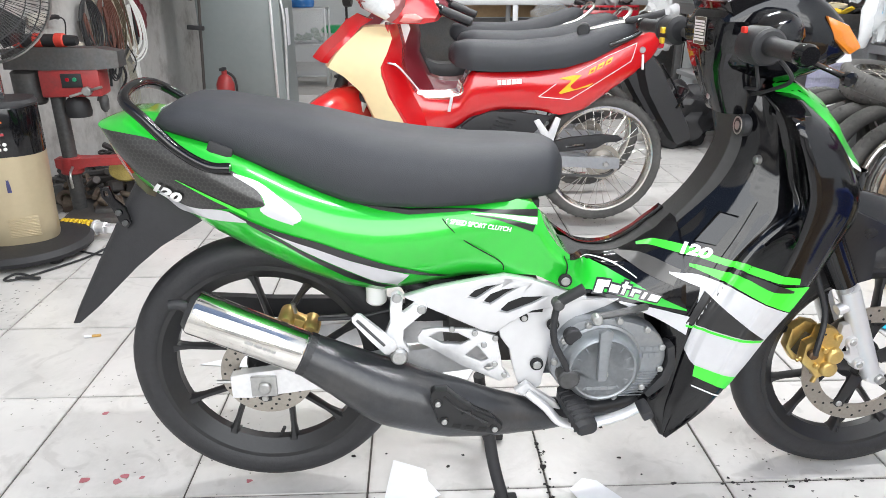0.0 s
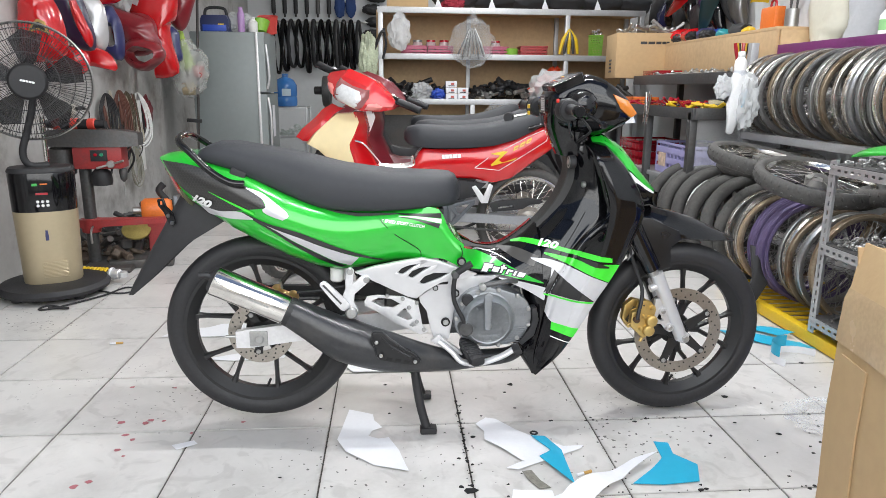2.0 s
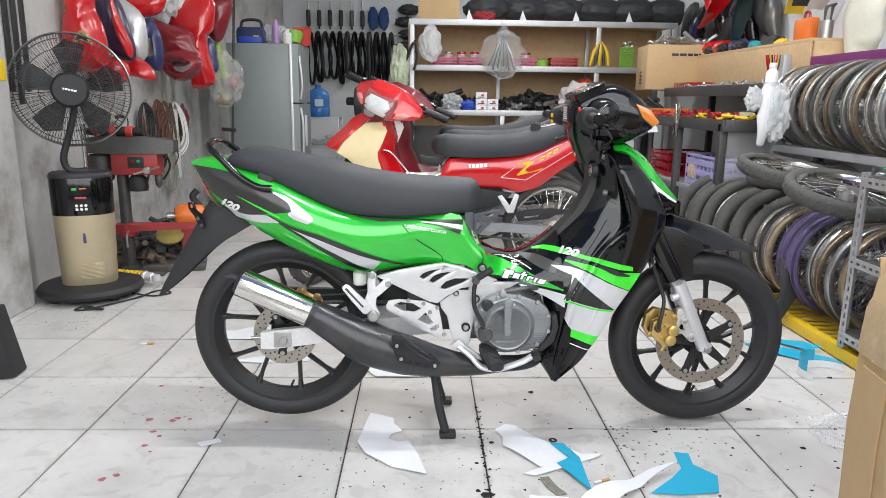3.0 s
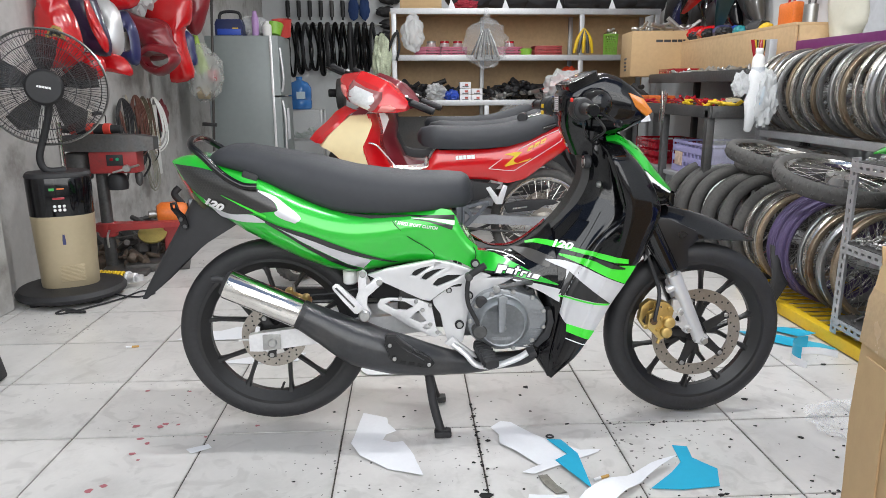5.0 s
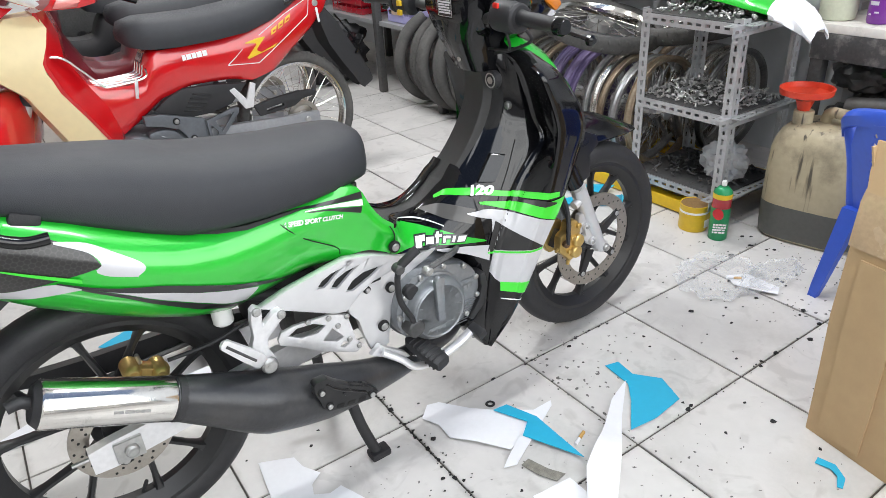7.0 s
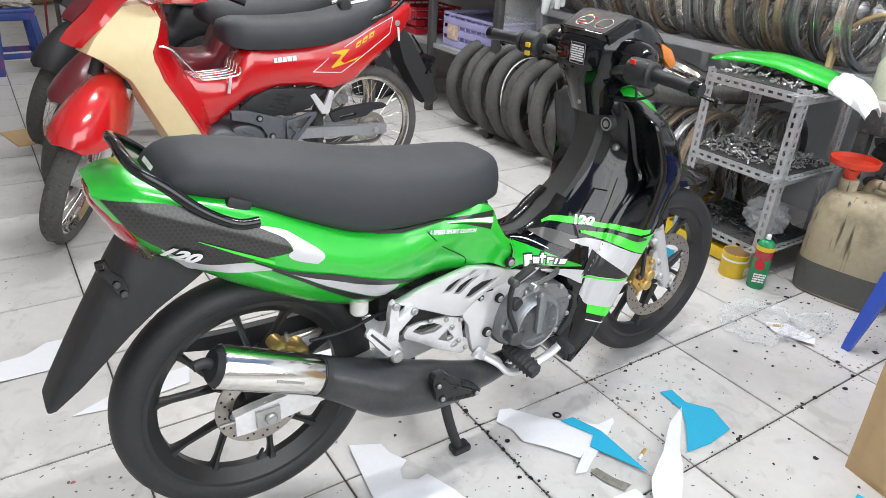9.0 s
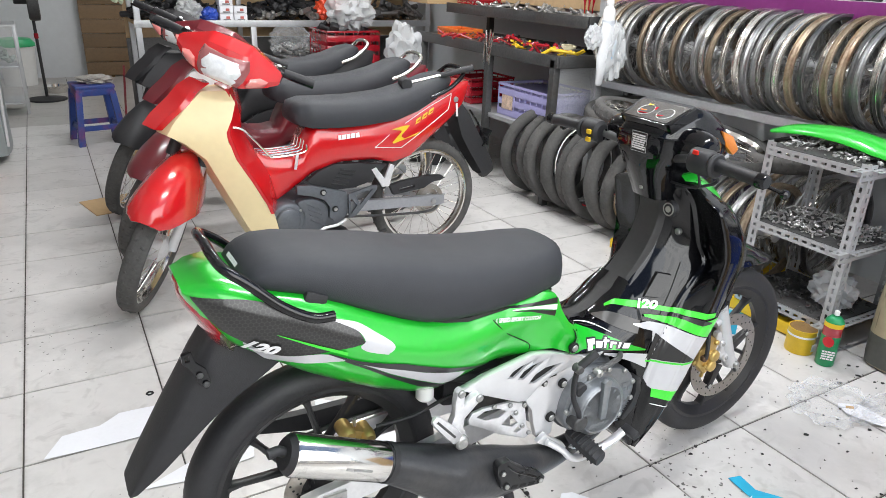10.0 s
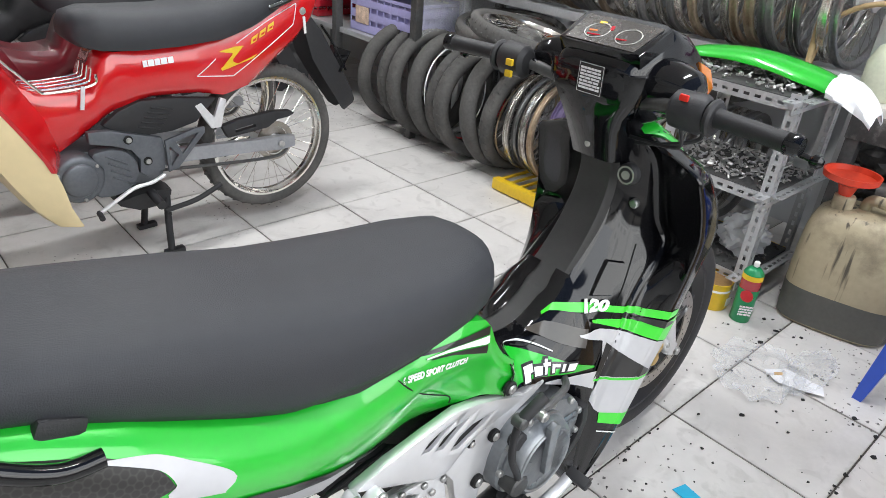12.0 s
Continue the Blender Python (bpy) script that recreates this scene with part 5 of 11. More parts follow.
part("instrument_bezel", skin([[Vector((0.643, 0, 1.011)) + Vector((0.905, 0, 0.42)) * (d + o) + Vector((0, y * 1, 0)) + Vector((-0.42, 0, 0.905)) * h for d, y in ((0, -w * 0.8), (0.004, -w), (0.085, -w * 1.08), (0.092, -w * 0.9), (0.092, w * 0.9), (0.085, w * 1.08), (0.004, w), (0, w * 0.8))] for h, w, o in ((-0.02, 0.078, 0), (0.004, 0.078, 0), (0.006, 0.074, 0))]), BLACK, head, sharp=50)
dial = part("instrument_panel", skin([[Vector((0.648, 0, 1.013)) + Vector((0.905, 0, 0.42)) * d + Vector((0, y, 0)) + Vector((-0.42, 0, 0.905)) * h for d, y in ((0, -0.066), (0.074, -0.072), (0.074, 0.072), (0, 0.066))] for h in (0.004, 0.0075)]), mat("instrument_face", (0.07, 0.065, 0.06), 0.12, 0, 0.5, 18, coat=1.0), head, "instrument panel with red dial marks")
for k, (dx, dy, w, h) in enumerate(((0.02, 0.02, 0.03, 0.003), (0.03, 0.032, 0.014, 0.003), (0.022, -0.03, 0.022, 0.003), (0.045, 0.005, 0.006, 0.012), (0.055, 0.03, 0.012, 0.006))):
    q = Vector((0.648, 0, 1.013)) + Vector((0.905, 0, 0.42)) * dx + Vector((0, dy, 0)) + Vector((-0.42, 0, 0.905)) * 0.008
    part("dial_mark", box(h, w, 0.001, q, rot=(0, -25, 20)), (LENSRED, ORANGE, LENSRED, LENSRED, YELLOW)[k], dial)
for dy in (0.025, -0.035):
    q = Vector((0.648, 0, 1.013)) + Vector((0.905, 0, 0.42)) * 0.032 + Vector((0, dy, 0)) + Vector((-0.42, 0, 0.905)) * 0.0078
    ringm = lathe([(0.022, 0), (0.0205, 0), (0.0205, 0.0008), (0.022, 0.0008)], 28, "z", closed=True)
    part("dial_ring", ringm, STEEL, dial, "", Matrix.Translation(q) @ pose(0, 0, 0, 0, -25, 0))
stick = part("warning_sticker", box(0.001, 0.050, 0.046), BLACKFILM, head, "black sticker with white lines of writing", Matrix.Translation((0.6315, -0.006, 0.966)) @ pose(0, 0, 0, 0, -2, 0))
bars(7, 0.042, 0.037, WHITEFILM, stick, Matrix.Translation((-0.0012, 0, 0)) @ pose(0, 0, 0, 0, 0, -90), "writing", 4)
part("sticker_rim", lathe([(0.0335, 0), (0.0327, 0), (0.0327, 0.0005), (0.0335, 0.0005)], 4, "x", (-0.0008, 0, 0), closed=True, start=math.pi / 4), WHITEFILM, stick)
bolt(bike, 0.667, 0.0, 0.848, 0.006, 0.004, "x")
part("turn_signal", plate([(0.806, 0.997), (0.850, 0.980), (0.880, 0.944), (0.862, 0.930), (0.828, 0.957)], -0.099, -0.07, 0.006), AMBER, head, "amber turn signal lens")
part("turn_signal", plate([(0.806, 0.997), (0.850, 0.980), (0.880, 0.944), (0.862, 0.930), (0.828, 0.957)], 0.07, 0.099, 0.006), AMBER, head)
part("headlight", skin([[(x, -0.075 * k, z - 0.03 * k), (x + 0.01, 0, z - 0.034 * k), (x, 0.075 * k, z - 0.03 * k), (x - 0.02, 0.08 * k, z + 0.02 * k), (x - 0.02, 0, z + 0.026 * k), (x - 0.02, -0.08 * k, z + 0.02 * k)] for x, z, k in ((0.855, 0.945, 1.0), (0.886, 0.945, 0.92))]), LENS, head)
# bars, grips, switches, levers
for s in (-1, 1):
    bar = part("handlebar", tube([(0.690, 0.05 * s, 0.93), (0.672, 0.12 * s, 0.948), (0.655, 0.22 * s, 0.957), (0.645, 0.33 * s, 0.955)], 0.011, 12), DARKSTEEL, bike)
    grip = part("grip", tube([(0.657, 0.20 * s, 0.957), (0.651, 0.27 * s, 0.956), (0.645, 0.326 * s, 0.955)], 0.014, 16, radii=[0.018, 0.014, 0.014, 0.014, 0.015]), MATTE, bike, "black rubber hand grip")
    part("grip_flange", cyl(0.028, 0.012, (0.655, 0.212 * s, 0.955), "y", 22, 0.004), MATTE, grip)
    part("bar_end", lathe([(0, -0.012), (0.013, -0.012), (0.016, -0.006), (0.016, 0.008), (0.010, 0.014), (0, 0.014)], 18, "y", (0.644, 0.334 * s, 0.955)), BLACK, grip)
    part("switch_housing", skin([[(0.655 + 0.026 * k * math.cos(a), y, 0.955 + 0.029 * k * math.sin(a)) for a in np.linspace(0, 2 * math.pi, 15)[:-1]] for y, k in ((0.145 * s, 0.7), (0.152 * s, 1.0), (0.196 * s, 1.05), (0.204 * s, 0.85))]), MATTE, bike)
    part("lever", tube([(0.695, 0.15 * s, 0.945), (0.715, 0.20 * s, 0.938), (0.712, 0.28 * s, 0.930), (0.702, 0.345 * s, 0.926)], 0.006, 10, flat=0.7, radii=[0.009, 0.007, 0.0055, 0.006]), BLACK, bike)
    part("lever_ball", cyl(0.010, 0.018, (0.701, 0.352 * s, 0.925), "y", 14, 0.006), BLACK, bike)
    part("lever_perch", box(0.05, 0.035, 0.03, (0.685, 0.15 * s, 0.948), 0.008), BLACK, bike)
    part("bar_cover", skin([[(0.715 + 0.045 * k * math.cos(a) - 0.02 * (1 - k), y * s, 0.966 + 0.042 * k * math.sin(a)) for a in np.linspace(0, 2 * math.pi, 15)[:-1]] for y, k in ((0.080, 1.05), (0.115, 1.0), (0.148, 0.80), (0.160, 0.5))]), BLACK, bike)
part("stop_switch", box(0.006, 0.014, 0.010, (0.632, -0.172, 0.978), 0.002), mat("signal_red", (0.7, 0.02, 0.01), 0.4), bike, "red engine stop switch")
for k in range(2):
    part("yellow_switch", box(0.007, 0.015, 0.012, (0.627, 0.165, 0.955 - 0.02 * k), 0.002), YELLOW, bike)
part("brake_cable", tube([(0.70, -0.16, 0.935), (0.725, -0.17, 0.90), (0.715, -0.12, 0.875), (0.72, -0.06, 0.86)], 0.0035, 8), MATTE, bike)
part("throttle_cable", tube([(0.665, -0.16, 0.93), (0.672, -0.165, 0.895), (0.69, -0.13, 0.88), (0.71, -0.05, 0.87)], 0.003, 8), MATTE, bike)

# front cowl: green with white flash, dark lower half
COWL_T = [(0.765, 0.876), (0.80, 0.888), (0.855, 0.856), (0.912, 0.792), (0.978, 0.720)]
rings = []
for f in np.linspace(0, 1, 20):
    i = f * 4
    x, zt = float(np.interp(i, range(5), [p[0] for p in COWL_T])), float(np.interp(i, range(5), [p[1] for p in COWL_T]))
    zb = float(np.interp(x, [0.76, 0.82, 0.88, 0.95, 0.98], [0.70, 0.690, 0.678, 0.680, 0.70]))
    w = float(np.interp(x, [0.76, 0.82, 0.88, 0.95, 0.98], [0.055, 0.092, 0.098, 0.066, 0.045]))
    right = [(x, 0, zt), (x, -0.45 * w, zt - 0.004), (x, -0.8 * w, zt - 0.02), (x, -w, zt - 0.05), (x, -1.06 * w, 0.5 * (zt + zb)), (x, -w, zb + 0.015), (x, -0.8 * w, zb), (x, 0, zb)]
    rings.append(right + [(p[0], -p[1], p[2]) for p in reversed(right[1:-1])])


def cowl_side(x, z):
    w = float(np.interp(x, [0.76, 0.82, 0.88, 0.95, 0.98], [0.055, 0.092, 0.098, 0.066, 0.045]))
    zt = float(np.interp(x, [p[0] for p in COWL_T], [p[1] for p in COWL_T]))
    return -w * float(np.interp(zt - z, [0, 0.004, 0.02, 0.05, 0.10], [0.2, 0.45, 0.8, 1.0, 1.06]))


cowl = part("front_cowl", skin(rings), BLACK, bike, "front cowl in green, white and black", sharp=60)
part("green_flash", film([(0.770, 0.8731), (0.803, 0.8845), (0.854, 0.8476), (0.914, 0.7899), (0.973, 0.7230)], [(0.770, 0.8405), (0.809, 0.8361), (0.854, 0.7970), (0.912, 0.7481), (0.971, 0.7143)], cowl_side, 28, 7, 0.0022), GREEN, cowl)
part("white_flash", film([(0.803, 0.8318), (0.843, 0.8035), (0.900, 0.7557), (0.967, 0.7143)], [(0.803, 0.8253), (0.831, 0.7861), (0.889, 0.7470), (0.962, 0.7111)], cowl_side, 20, 3, 0.0032), WHITEFILM, cowl)
part("head_bracket", tube([(0.70, 0, 0.90), (0.76, 0, 0.80)], 0.03, 14, smooth=0), MATTE, bike)
part("horn_cover", box(0.06, 0.10, 0.08, (0.83, 0, 0.66), 0.02), MATTE, bike)

# front fork, mudguard, wheel
FA = Vector((1.080, 0, 0.278))
for s in (-1, 1):
    y = 0.062 * s
    part("fork_cover", tube([(0.890, y, 0.640), (0.923, y, 0.575), (0.973, y, 0.485)], 0.027, 16, smooth=0, radii=[0.028, 0.028, 0.026]), BLACK, bike)
    part("fork_tube", tube([(0.963, y, 0.50), (1.073, y, 0.290)], 0.0165, 16, smooth=0), STEEL, bike)
    low = part("fork_leg", tube([(0.986, y, 0.470), (1.084, y, 0.262)], 0.021, 18, smooth=0, radii=[0.022, 0.019]), SILVER, bike, "silver lower fork leg")
    part("axle_clamp", box(0.036, 0.03, 0.034, (1.084, y, 0.268), 0.008, rot=(0, -64, 0)), SILVER, low)
    bolt(low, 1.088, y + 0.02 * s, 0.266, 0.011, 0.014)
mag_wheel(bike, Matrix.Translation(FA), 0.274, 0.072, -4, disc_r=0.138, disc_y=-0.040)
cal = part("front_caliper", plate([(0.915, 0.352), (0.934, 0.362), (0.940, 0.388), (0.958, 0.392), (0.975, 0.384), (0.992, 0.362), (0.986, 0.338), (0.990, 0.318), (0.976, 0.298), (0.970, 0.275), (0.952, 0.268), (0.940, 0.284), (0.912, 0.308)], -0.078, -0.052, 0.006), GOLD, bike, "gold front brake caliper", sharp=35)
part("inner_half", plate([(0.908, 0.362), (0.933, 0.382), (0.963, 0.375), (0.978, 0.335), (0.963, 0.29), (0.923, 0.285), (0.902, 0.318)], -0.030, -0.004, 0.006), GOLD, cal)
for px, pz in ((0.976, 0.326), (0.969, 0.296)):
    part("piston_housing", lathe([(0, -0.091), (0.013, -0.091), (0.017, -0.088), (0.019, -0.080), (0.019, -0.06)], 22, "y", (px, 0, pz)), GOLD, cal)
for px, pz, r in ((0.954, 0.340, 0.006), (0.943, 0.303, 0.006), (0.976, 0.370, 0.008)):
    bolt(cal, px, -0.082, pz, r, 0.010, "y", GOLD)
part("bleed_nipple", tube([(0.958, -0.070, 0.280), (0.948, -0.072, 0.258)], 0.005, 8, smooth=0), GOLD, cal)
part("pad_pin", tube([(0.916, -0.070, 0.318), (0.903, -0.072, 0.312)], 0.004, 8, smooth=0), GOLD, cal)
part("caliper_pad", box(0.03, 0.020, 0.05, (0.936, -0.042, 0.330), 0.003, rot=(0, 28, 0)), DARKSTEEL, cal)
part("hose_joint", cyl(0.010, 0.016, (0.927, -0.086, 0.333), "y", 12, 0.003), mat("old_bronze", (0.16, 0.10, 0.06), 0.45, 0.7, 0.2, 20), cal)
part("guide_boot", tube([(0.956, -0.068, 0.386), (0.948, -0.070, 0.372)], 0.009, 10, smooth=0), MATTE, cal)
part("caliper_carrier", plate([(0.988, 0.392), (1.006, 0.395), (1.018, 0.372), (1.026, 0.345), (1.048, 0.312), (1.052, 0.296), (1.040, 0.288), (1.022, 0.300), (1.010, 0.312), (0.990, 0.312), (0.983, 0.335), (0.986, 0.362)], -0.072, -0.055, 0.004, holes=[[(1.004, 0.345), (1.013, 0.338), (1.018, 0.322), (1.008, 0.322), (0.998, 0.332)]]), SILVER, bike, "cast caliper lugs of the fork leg")
for bx, bz in ((1.012, 0.354), (1.038, 0.301)):
    part("lug_boss", lathe([(0.006, -0.080), (0.011, -0.080), (0.013, -0.076), (0.014, -0.060)], 16, "y", (bx, 0, bz)), SILVER, bike)
    bolt(bike, bx, -0.080, bz, 0.007, 0.006, "y", STEEL)
part("fender_lug", tube([(1.003, -0.066, 0.437), (0.968, -0.068, 0.425)], 0.012, 10, smooth=0), SILVER, bike)
part("brake_hose", tube([(0.927, -0.092, 0.335), (0.932, -0.088, 0.362), (0.941, -0.078, 0.392), (0.943, -0.066, 0.430), (0.918, -0.055, 0.50), (0.878, -0.04, 0.62)], 0.006, 8), MATTE, bike)
fen = [(0.898, 0.640, 0.056), (0.926, 0.664, 0.060), (0.976, 0.668, 0.060), (1.046, 0.652, 0.058), (1.116, 0.628, 0.054), (1.186, 0.598, 0.046), (1.241, 0.571, 0.026)]
rings = []
for i, (x, z, w) in enumerate(fen):
    drop = (0.13, 0.115, 0.095, 0.075, 0.055, 0.030, 0.008)[i]
    r = [(x, w * s, z - drop * abs(s) ** 2.2) for s in (-1, -0.85, -0.6, -0.3, 0, 0.3, 0.6, 0.85, 1)]
    rings.append(r + [(p[0], p[1] * 0.93, p[2] - 0.005) for p in reversed(r)])
fender = part("front_mudguard", skin(rings), BLACK, bike, "glossy black front mudguard", sharp=60)
part("mudguard_side", plate([(0.902, 0.645), (0.956, 0.64), (1.046, 0.60), (1.056, 0.575), (1.026, 0.55), (1.031, 0.49), (0.981, 0.475), (0.936, 0.52), (0.906, 0.58)], -0.064, -0.054, 0.004), SATIN, fender)
part("mudguard_side", plate([(0.902, 0.645), (0.956, 0.64), (1.046, 0.60), (1.056, 0.575), (1.026, 0.55), (1.031, 0.49), (0.981, 0.475), (0.936, 0.52), (0.906, 0.58)], 0.054, 0.064, 0.004), BLACK, fender)
# ---- the motorcycles parked behind ----
RB_X = [-0.96, -0.924, -0.87, -0.807, -0.744, -0.672, -0.613, -0.6, -0.57, -0.45, -0.3, -0.2, -0.1, 0.0, 0.1, 0.18, 0.215]
RB_T = [0.86, 0.745, 0.665, 0.612, 0.588, 0.583, 0.592, 0.640, 0.690, 0.688, 0.690, 0.700, 0.725, 0.765, 0.810, 0.838, 0.835]
RB_B = [0.50, 0.43, 0.385, 0.375, 0.405, 0.445, 0.482, 0.492, 0.512, 0.540, 0.532, 0.508, 0.530, 0.600, 0.665, 0.725, 0.775]
RB_W = [0.045, 0.06, 0.075, 0.085, 0.092, 0.098, 0.100, 0.100, 0.102, 0.108, 0.112, 0.112, 0.108, 0.100, 0.088, 0.065, 0.045]


def rb_side(x, z):
    t, b, w = (float(np.interp(x, RB_X, v)) for v in (RB_T, RB_B, RB_W))
    f = min(max((z - b) / max(t - b, 0.01), 0), 1)
    return -w * float(np.interp(f, [0, 0.2, 0.55, 0.8, 1], [0.75, 0.92, 1.0, 0.96, 0.82]))


WIRE_TYRE = tyre_mesh(0.276, 0.075, 0.045, OLDRUBBER, 56, 40)
WIRE_RIM = rim_mesh(0.231, 0.05, CHROME, 56, 0.018)
WIRE_SPOKES = spokes_mesh(0.035, 0.222, 36, CHROME)


def wire_wheel(parent, at, tyre=WIRE_TYRE):
    hub = lathe([(0, -0.05), (0.02, -0.05), (0.055, -0.03), (0.055, 0.03), (0.02, 0.05), (0, 0.05)], 24, "y")
    w = part("wheel", hub, ALLOY, parent, "wire-spoked wheel with chrome rim", at)
    part("tyre", tyre, None, w)
    part("rim", WIRE_RIM, None, w)
    part("spokes", WIRE_SPOKES, None, w)
    return w


def fx(x):
    return x if x > -0.6 else -0.6 + (x + 0.6) * 0.90


def underbone(name, label, at, paint, front, steer, decal, front_label):
    m = thing(name, label, "motorcycle", at, "motorcycles parked behind")
    rings = []
    for x in np.linspace(-0.96, 0.215, 60):
        t, b = float(np.interp(x, RB_X, RB_T)), float(np.interp(x, RB_X, RB_B))
        right = [(x, rb_side(x, b + (t - b) * f), b + (t - b) * f) for f in (0, 0.1, 0.25, 0.45, 0.6, 0.8, 0.92, 1.0)]
        rings.append(right + [(p[0], -p[1], p[2]) for p in reversed(right)])
    body = part("body", skin(rings), paint, m, sharp=60)
    # seat
    sx = [-0.655, -0.64, -0.58, -0.48, -0.35, -0.2, -0.08, 0.02, 0.08, 0.11]
    st = [0.775, 0.800, 0.812, 0.806, 0.802, 0.812, 0.838, 0.872, 0.880, 0.865]
    sb = [0.735, 0.715, 0.700, 0.694, 0.694, 0.702, 0.732, 0.778, 0.812, 0.835]
    sw = [0.045, 0.075, 0.108, 0.125, 0.13, 0.125, 0.112, 0.10, 0.085, 0.06]
    rings = []
    for x in np.linspace(sx[0], sx[-1], 40):
        t, b, w = (float(np.interp(x, sx, v)) for v in (st, sb, sw))
        right = [(x, -w * u, b + (t - b) * v) for u, v in ((0, 1), (0.4, 0.99), (0.7, 0.94), (0.9, 0.8), (0.99, 0.5), (1, 0.2), (0.95, 0))]
        rings.append(right + [(x, 0, b - 0.002)] + [(p[0], -p[1], p[2]) for p in reversed(right[1:])])
    part("seat", skin(rings), VINYL, m, "black vinyl seat", sharp=70)
    part("grab_rail", tube([(-0.02, -0.10, 0.785), (0.07, -0.105, 0.815), (0.15, -0.095, 0.87), (0.165, -0.05, 0.895), (0.165, 0.05, 0.895), (0.15, 0.095, 0.87), (0.07, 0.105, 0.815), (-0.02, 0.1, 0.785)], 0.010, 10), BLACK if paint is RED else CHROME, m)
    part("tail_lamp", box(0.03, 0.09, 0.06, (0.215, 0, 0.79), 0.012), LENSRED, m)
    # leg shield front panel and wings
    fp = part("front_panel", skin([[(fx(x0), 0, z), (fx(x0) + 0.02, -w * 0.7, z), (fx(x1), -w, z), (fx(x1) + 0.012, -w, z), (fx(x1) + 0.012, w, z), (fx(x1), w, z), (fx(x0) + 0.02, w * 0.7, z)] for z, x0, x1, w in
                                   ((0.872, -1.06, -0.945, 0.085), (0.83, -1.12, -0.930, 0.115), (0.775, -1.185, -0.955, 0.135), (0.725, -1.225, -0.985, 0.142), (0.69, -1.16, -0.983, 0.145), (0.62, -1.08, -0.950, 0.150), (0.52, -1.03, -0.889, 0.155), (0.42, -0.98, -0.825, 0.155), (0.33, -0.935, -0.800, 0.15), (0.25, -0.89, -0.785, 0.14), (0.175, -0.83, -0.755, 0.125))]), front, m, front_label, sharp=35)
    part("leg_shield", skin([[(fx(x0), 0, z), (fx(x0), -w, z), (fx(x0) + 0.012, -w - 0.008, z), (fx(x1), -w * 0.55, z), (fx(x1) + 0.02, 0, z), (fx(x1), w * 0.55, z), (fx(x0) + 0.012, w + 0.008, z), (fx(x0), w, z)] for z, x0, x1, w in
                             ((0.88, -0.945, -0.90, 0.08), (0.80, -0.945, -0.88, 0.115), (0.72, -0.975, -0.89, 0.14), (0.62, -0.945, -0.84, 0.152), (0.52, -0.885, -0.78, 0.157), (0.42, -0.83, -0.76, 0.157), (0.38, -0.815, -0.76, 0.155))]), paint, m, sharp=40)
    part("nose_strip", skin([[(fx(x0) - 0.032, 0, z + 0.022), (fx(x0) + 0.004, -w, z + 0.004), (fx(x0) + 0.03, -w * 1.05, z), (fx(x0) + 0.03, w * 1.05, z), (fx(x0) + 0.004, w, z + 0.004)] for x0, z, w in ((-1.03, 0.90, 0.05), (-1.085, 0.872, 0.06), (-1.13, 0.83, 0.078), (-1.205, 0.775, 0.07), (-1.242, 0.735, 0.04))]), paint, m)
    if decal:
        badge = part("nose_badge", skin([[(-1.062, -0.052, 0.846), (-1.012, -0.062, 0.868), (-0.998, -0.035, 0.888), (-1.022, -0.020, 0.896)], [(-1.068, -0.054, 0.850), (-1.018, -0.064, 0.872), (-1.004, -0.037, 0.892), (-1.028, -0.022, 0.900)]]), NAVY, m, "dark blue badge with a yellow mark")
        part("badge_mark", box(0.020, 0.006, 0.006, (-1.034, -0.050, 0.873), 0.001, rot=(40, -25, 0)), YELLOW, badge)
        rack = part("foot_rack", tube([(-0.97, -0.12, 0.741), (-0.88, -0.125, 0.733), (-0.824, -0.12, 0.677), (-0.773, -0.115, 0.615), (-0.745, -0.112, 0.601), (-0.625, -0.11, 0.607), (-0.611, -0.11, 0.639)], 0.0045, 8), CHROME, m, "chrome wire foot rack")
        for k in range(4):
            y = -0.085 + 0.035 * k
            part("rack_wire", tube([(-0.79, y, 0.612), (-0.745, y, 0.604), (-0.635, y, 0.609), (-0.618, y, 0.628), (-0.612, y, 0.650)], 0.003, 6), CHROME, rack)
        part("rack_clamp", box(0.012, 0.006, 0.07, (-0.66, -0.118, 0.575), 0.002, rot=(0, 12, 0)), ALLOY, rack)
    # running gear
    uc = part("under_cover", plate([(-0.615, 0.475), (-0.56, 0.512), (-0.49, 0.535), (-0.38, 0.528), (-0.235, 0.505), (-0.315, 0.435), (-0.40, 0.418), (-0.50, 0.420), (-0.57, 0.440)], -0.098, -0.07, 0.006), MATTE, m, "black plastic under cover with louvres")
    for k in range(5):
        part("louvre", box(0.075, 0.006, 0.006, (-0.425 - 0.012 * k, -0.099, 0.500 - 0.014 * k), 0.002, rot=(0, 14, 0), seg=1), MATTE, uc)
    eng = part("engine", box(0.34, 0.17, 0.14, (-0.60, 0, 0.325), 0.035, rot=(0, 6, 0)), OLDENGINE, m, "grey cast engine case")
    part("magneto_cover", lathe([(0, -0.132), (0.046, -0.132), (0.052, -0.128), (0.054, -0.122), (0.066, -0.122), (0.074, -0.116), (0.079, -0.100), (0.080, -0.06)], 36, "y", (-0.712, 0, 0.325)), OLDENGINE, eng, "round grey magneto cover")
    for k in range(3):
        a = 2 * math.pi * k / 3 + 0.6
        part("case_bolt", cyl(0.006, 0.008, (-0.712 + 0.066 * math.cos(a), -0.124, 0.325 + 0.066 * math.sin(a)), "y", 10, 0.002), STEEL, eng)
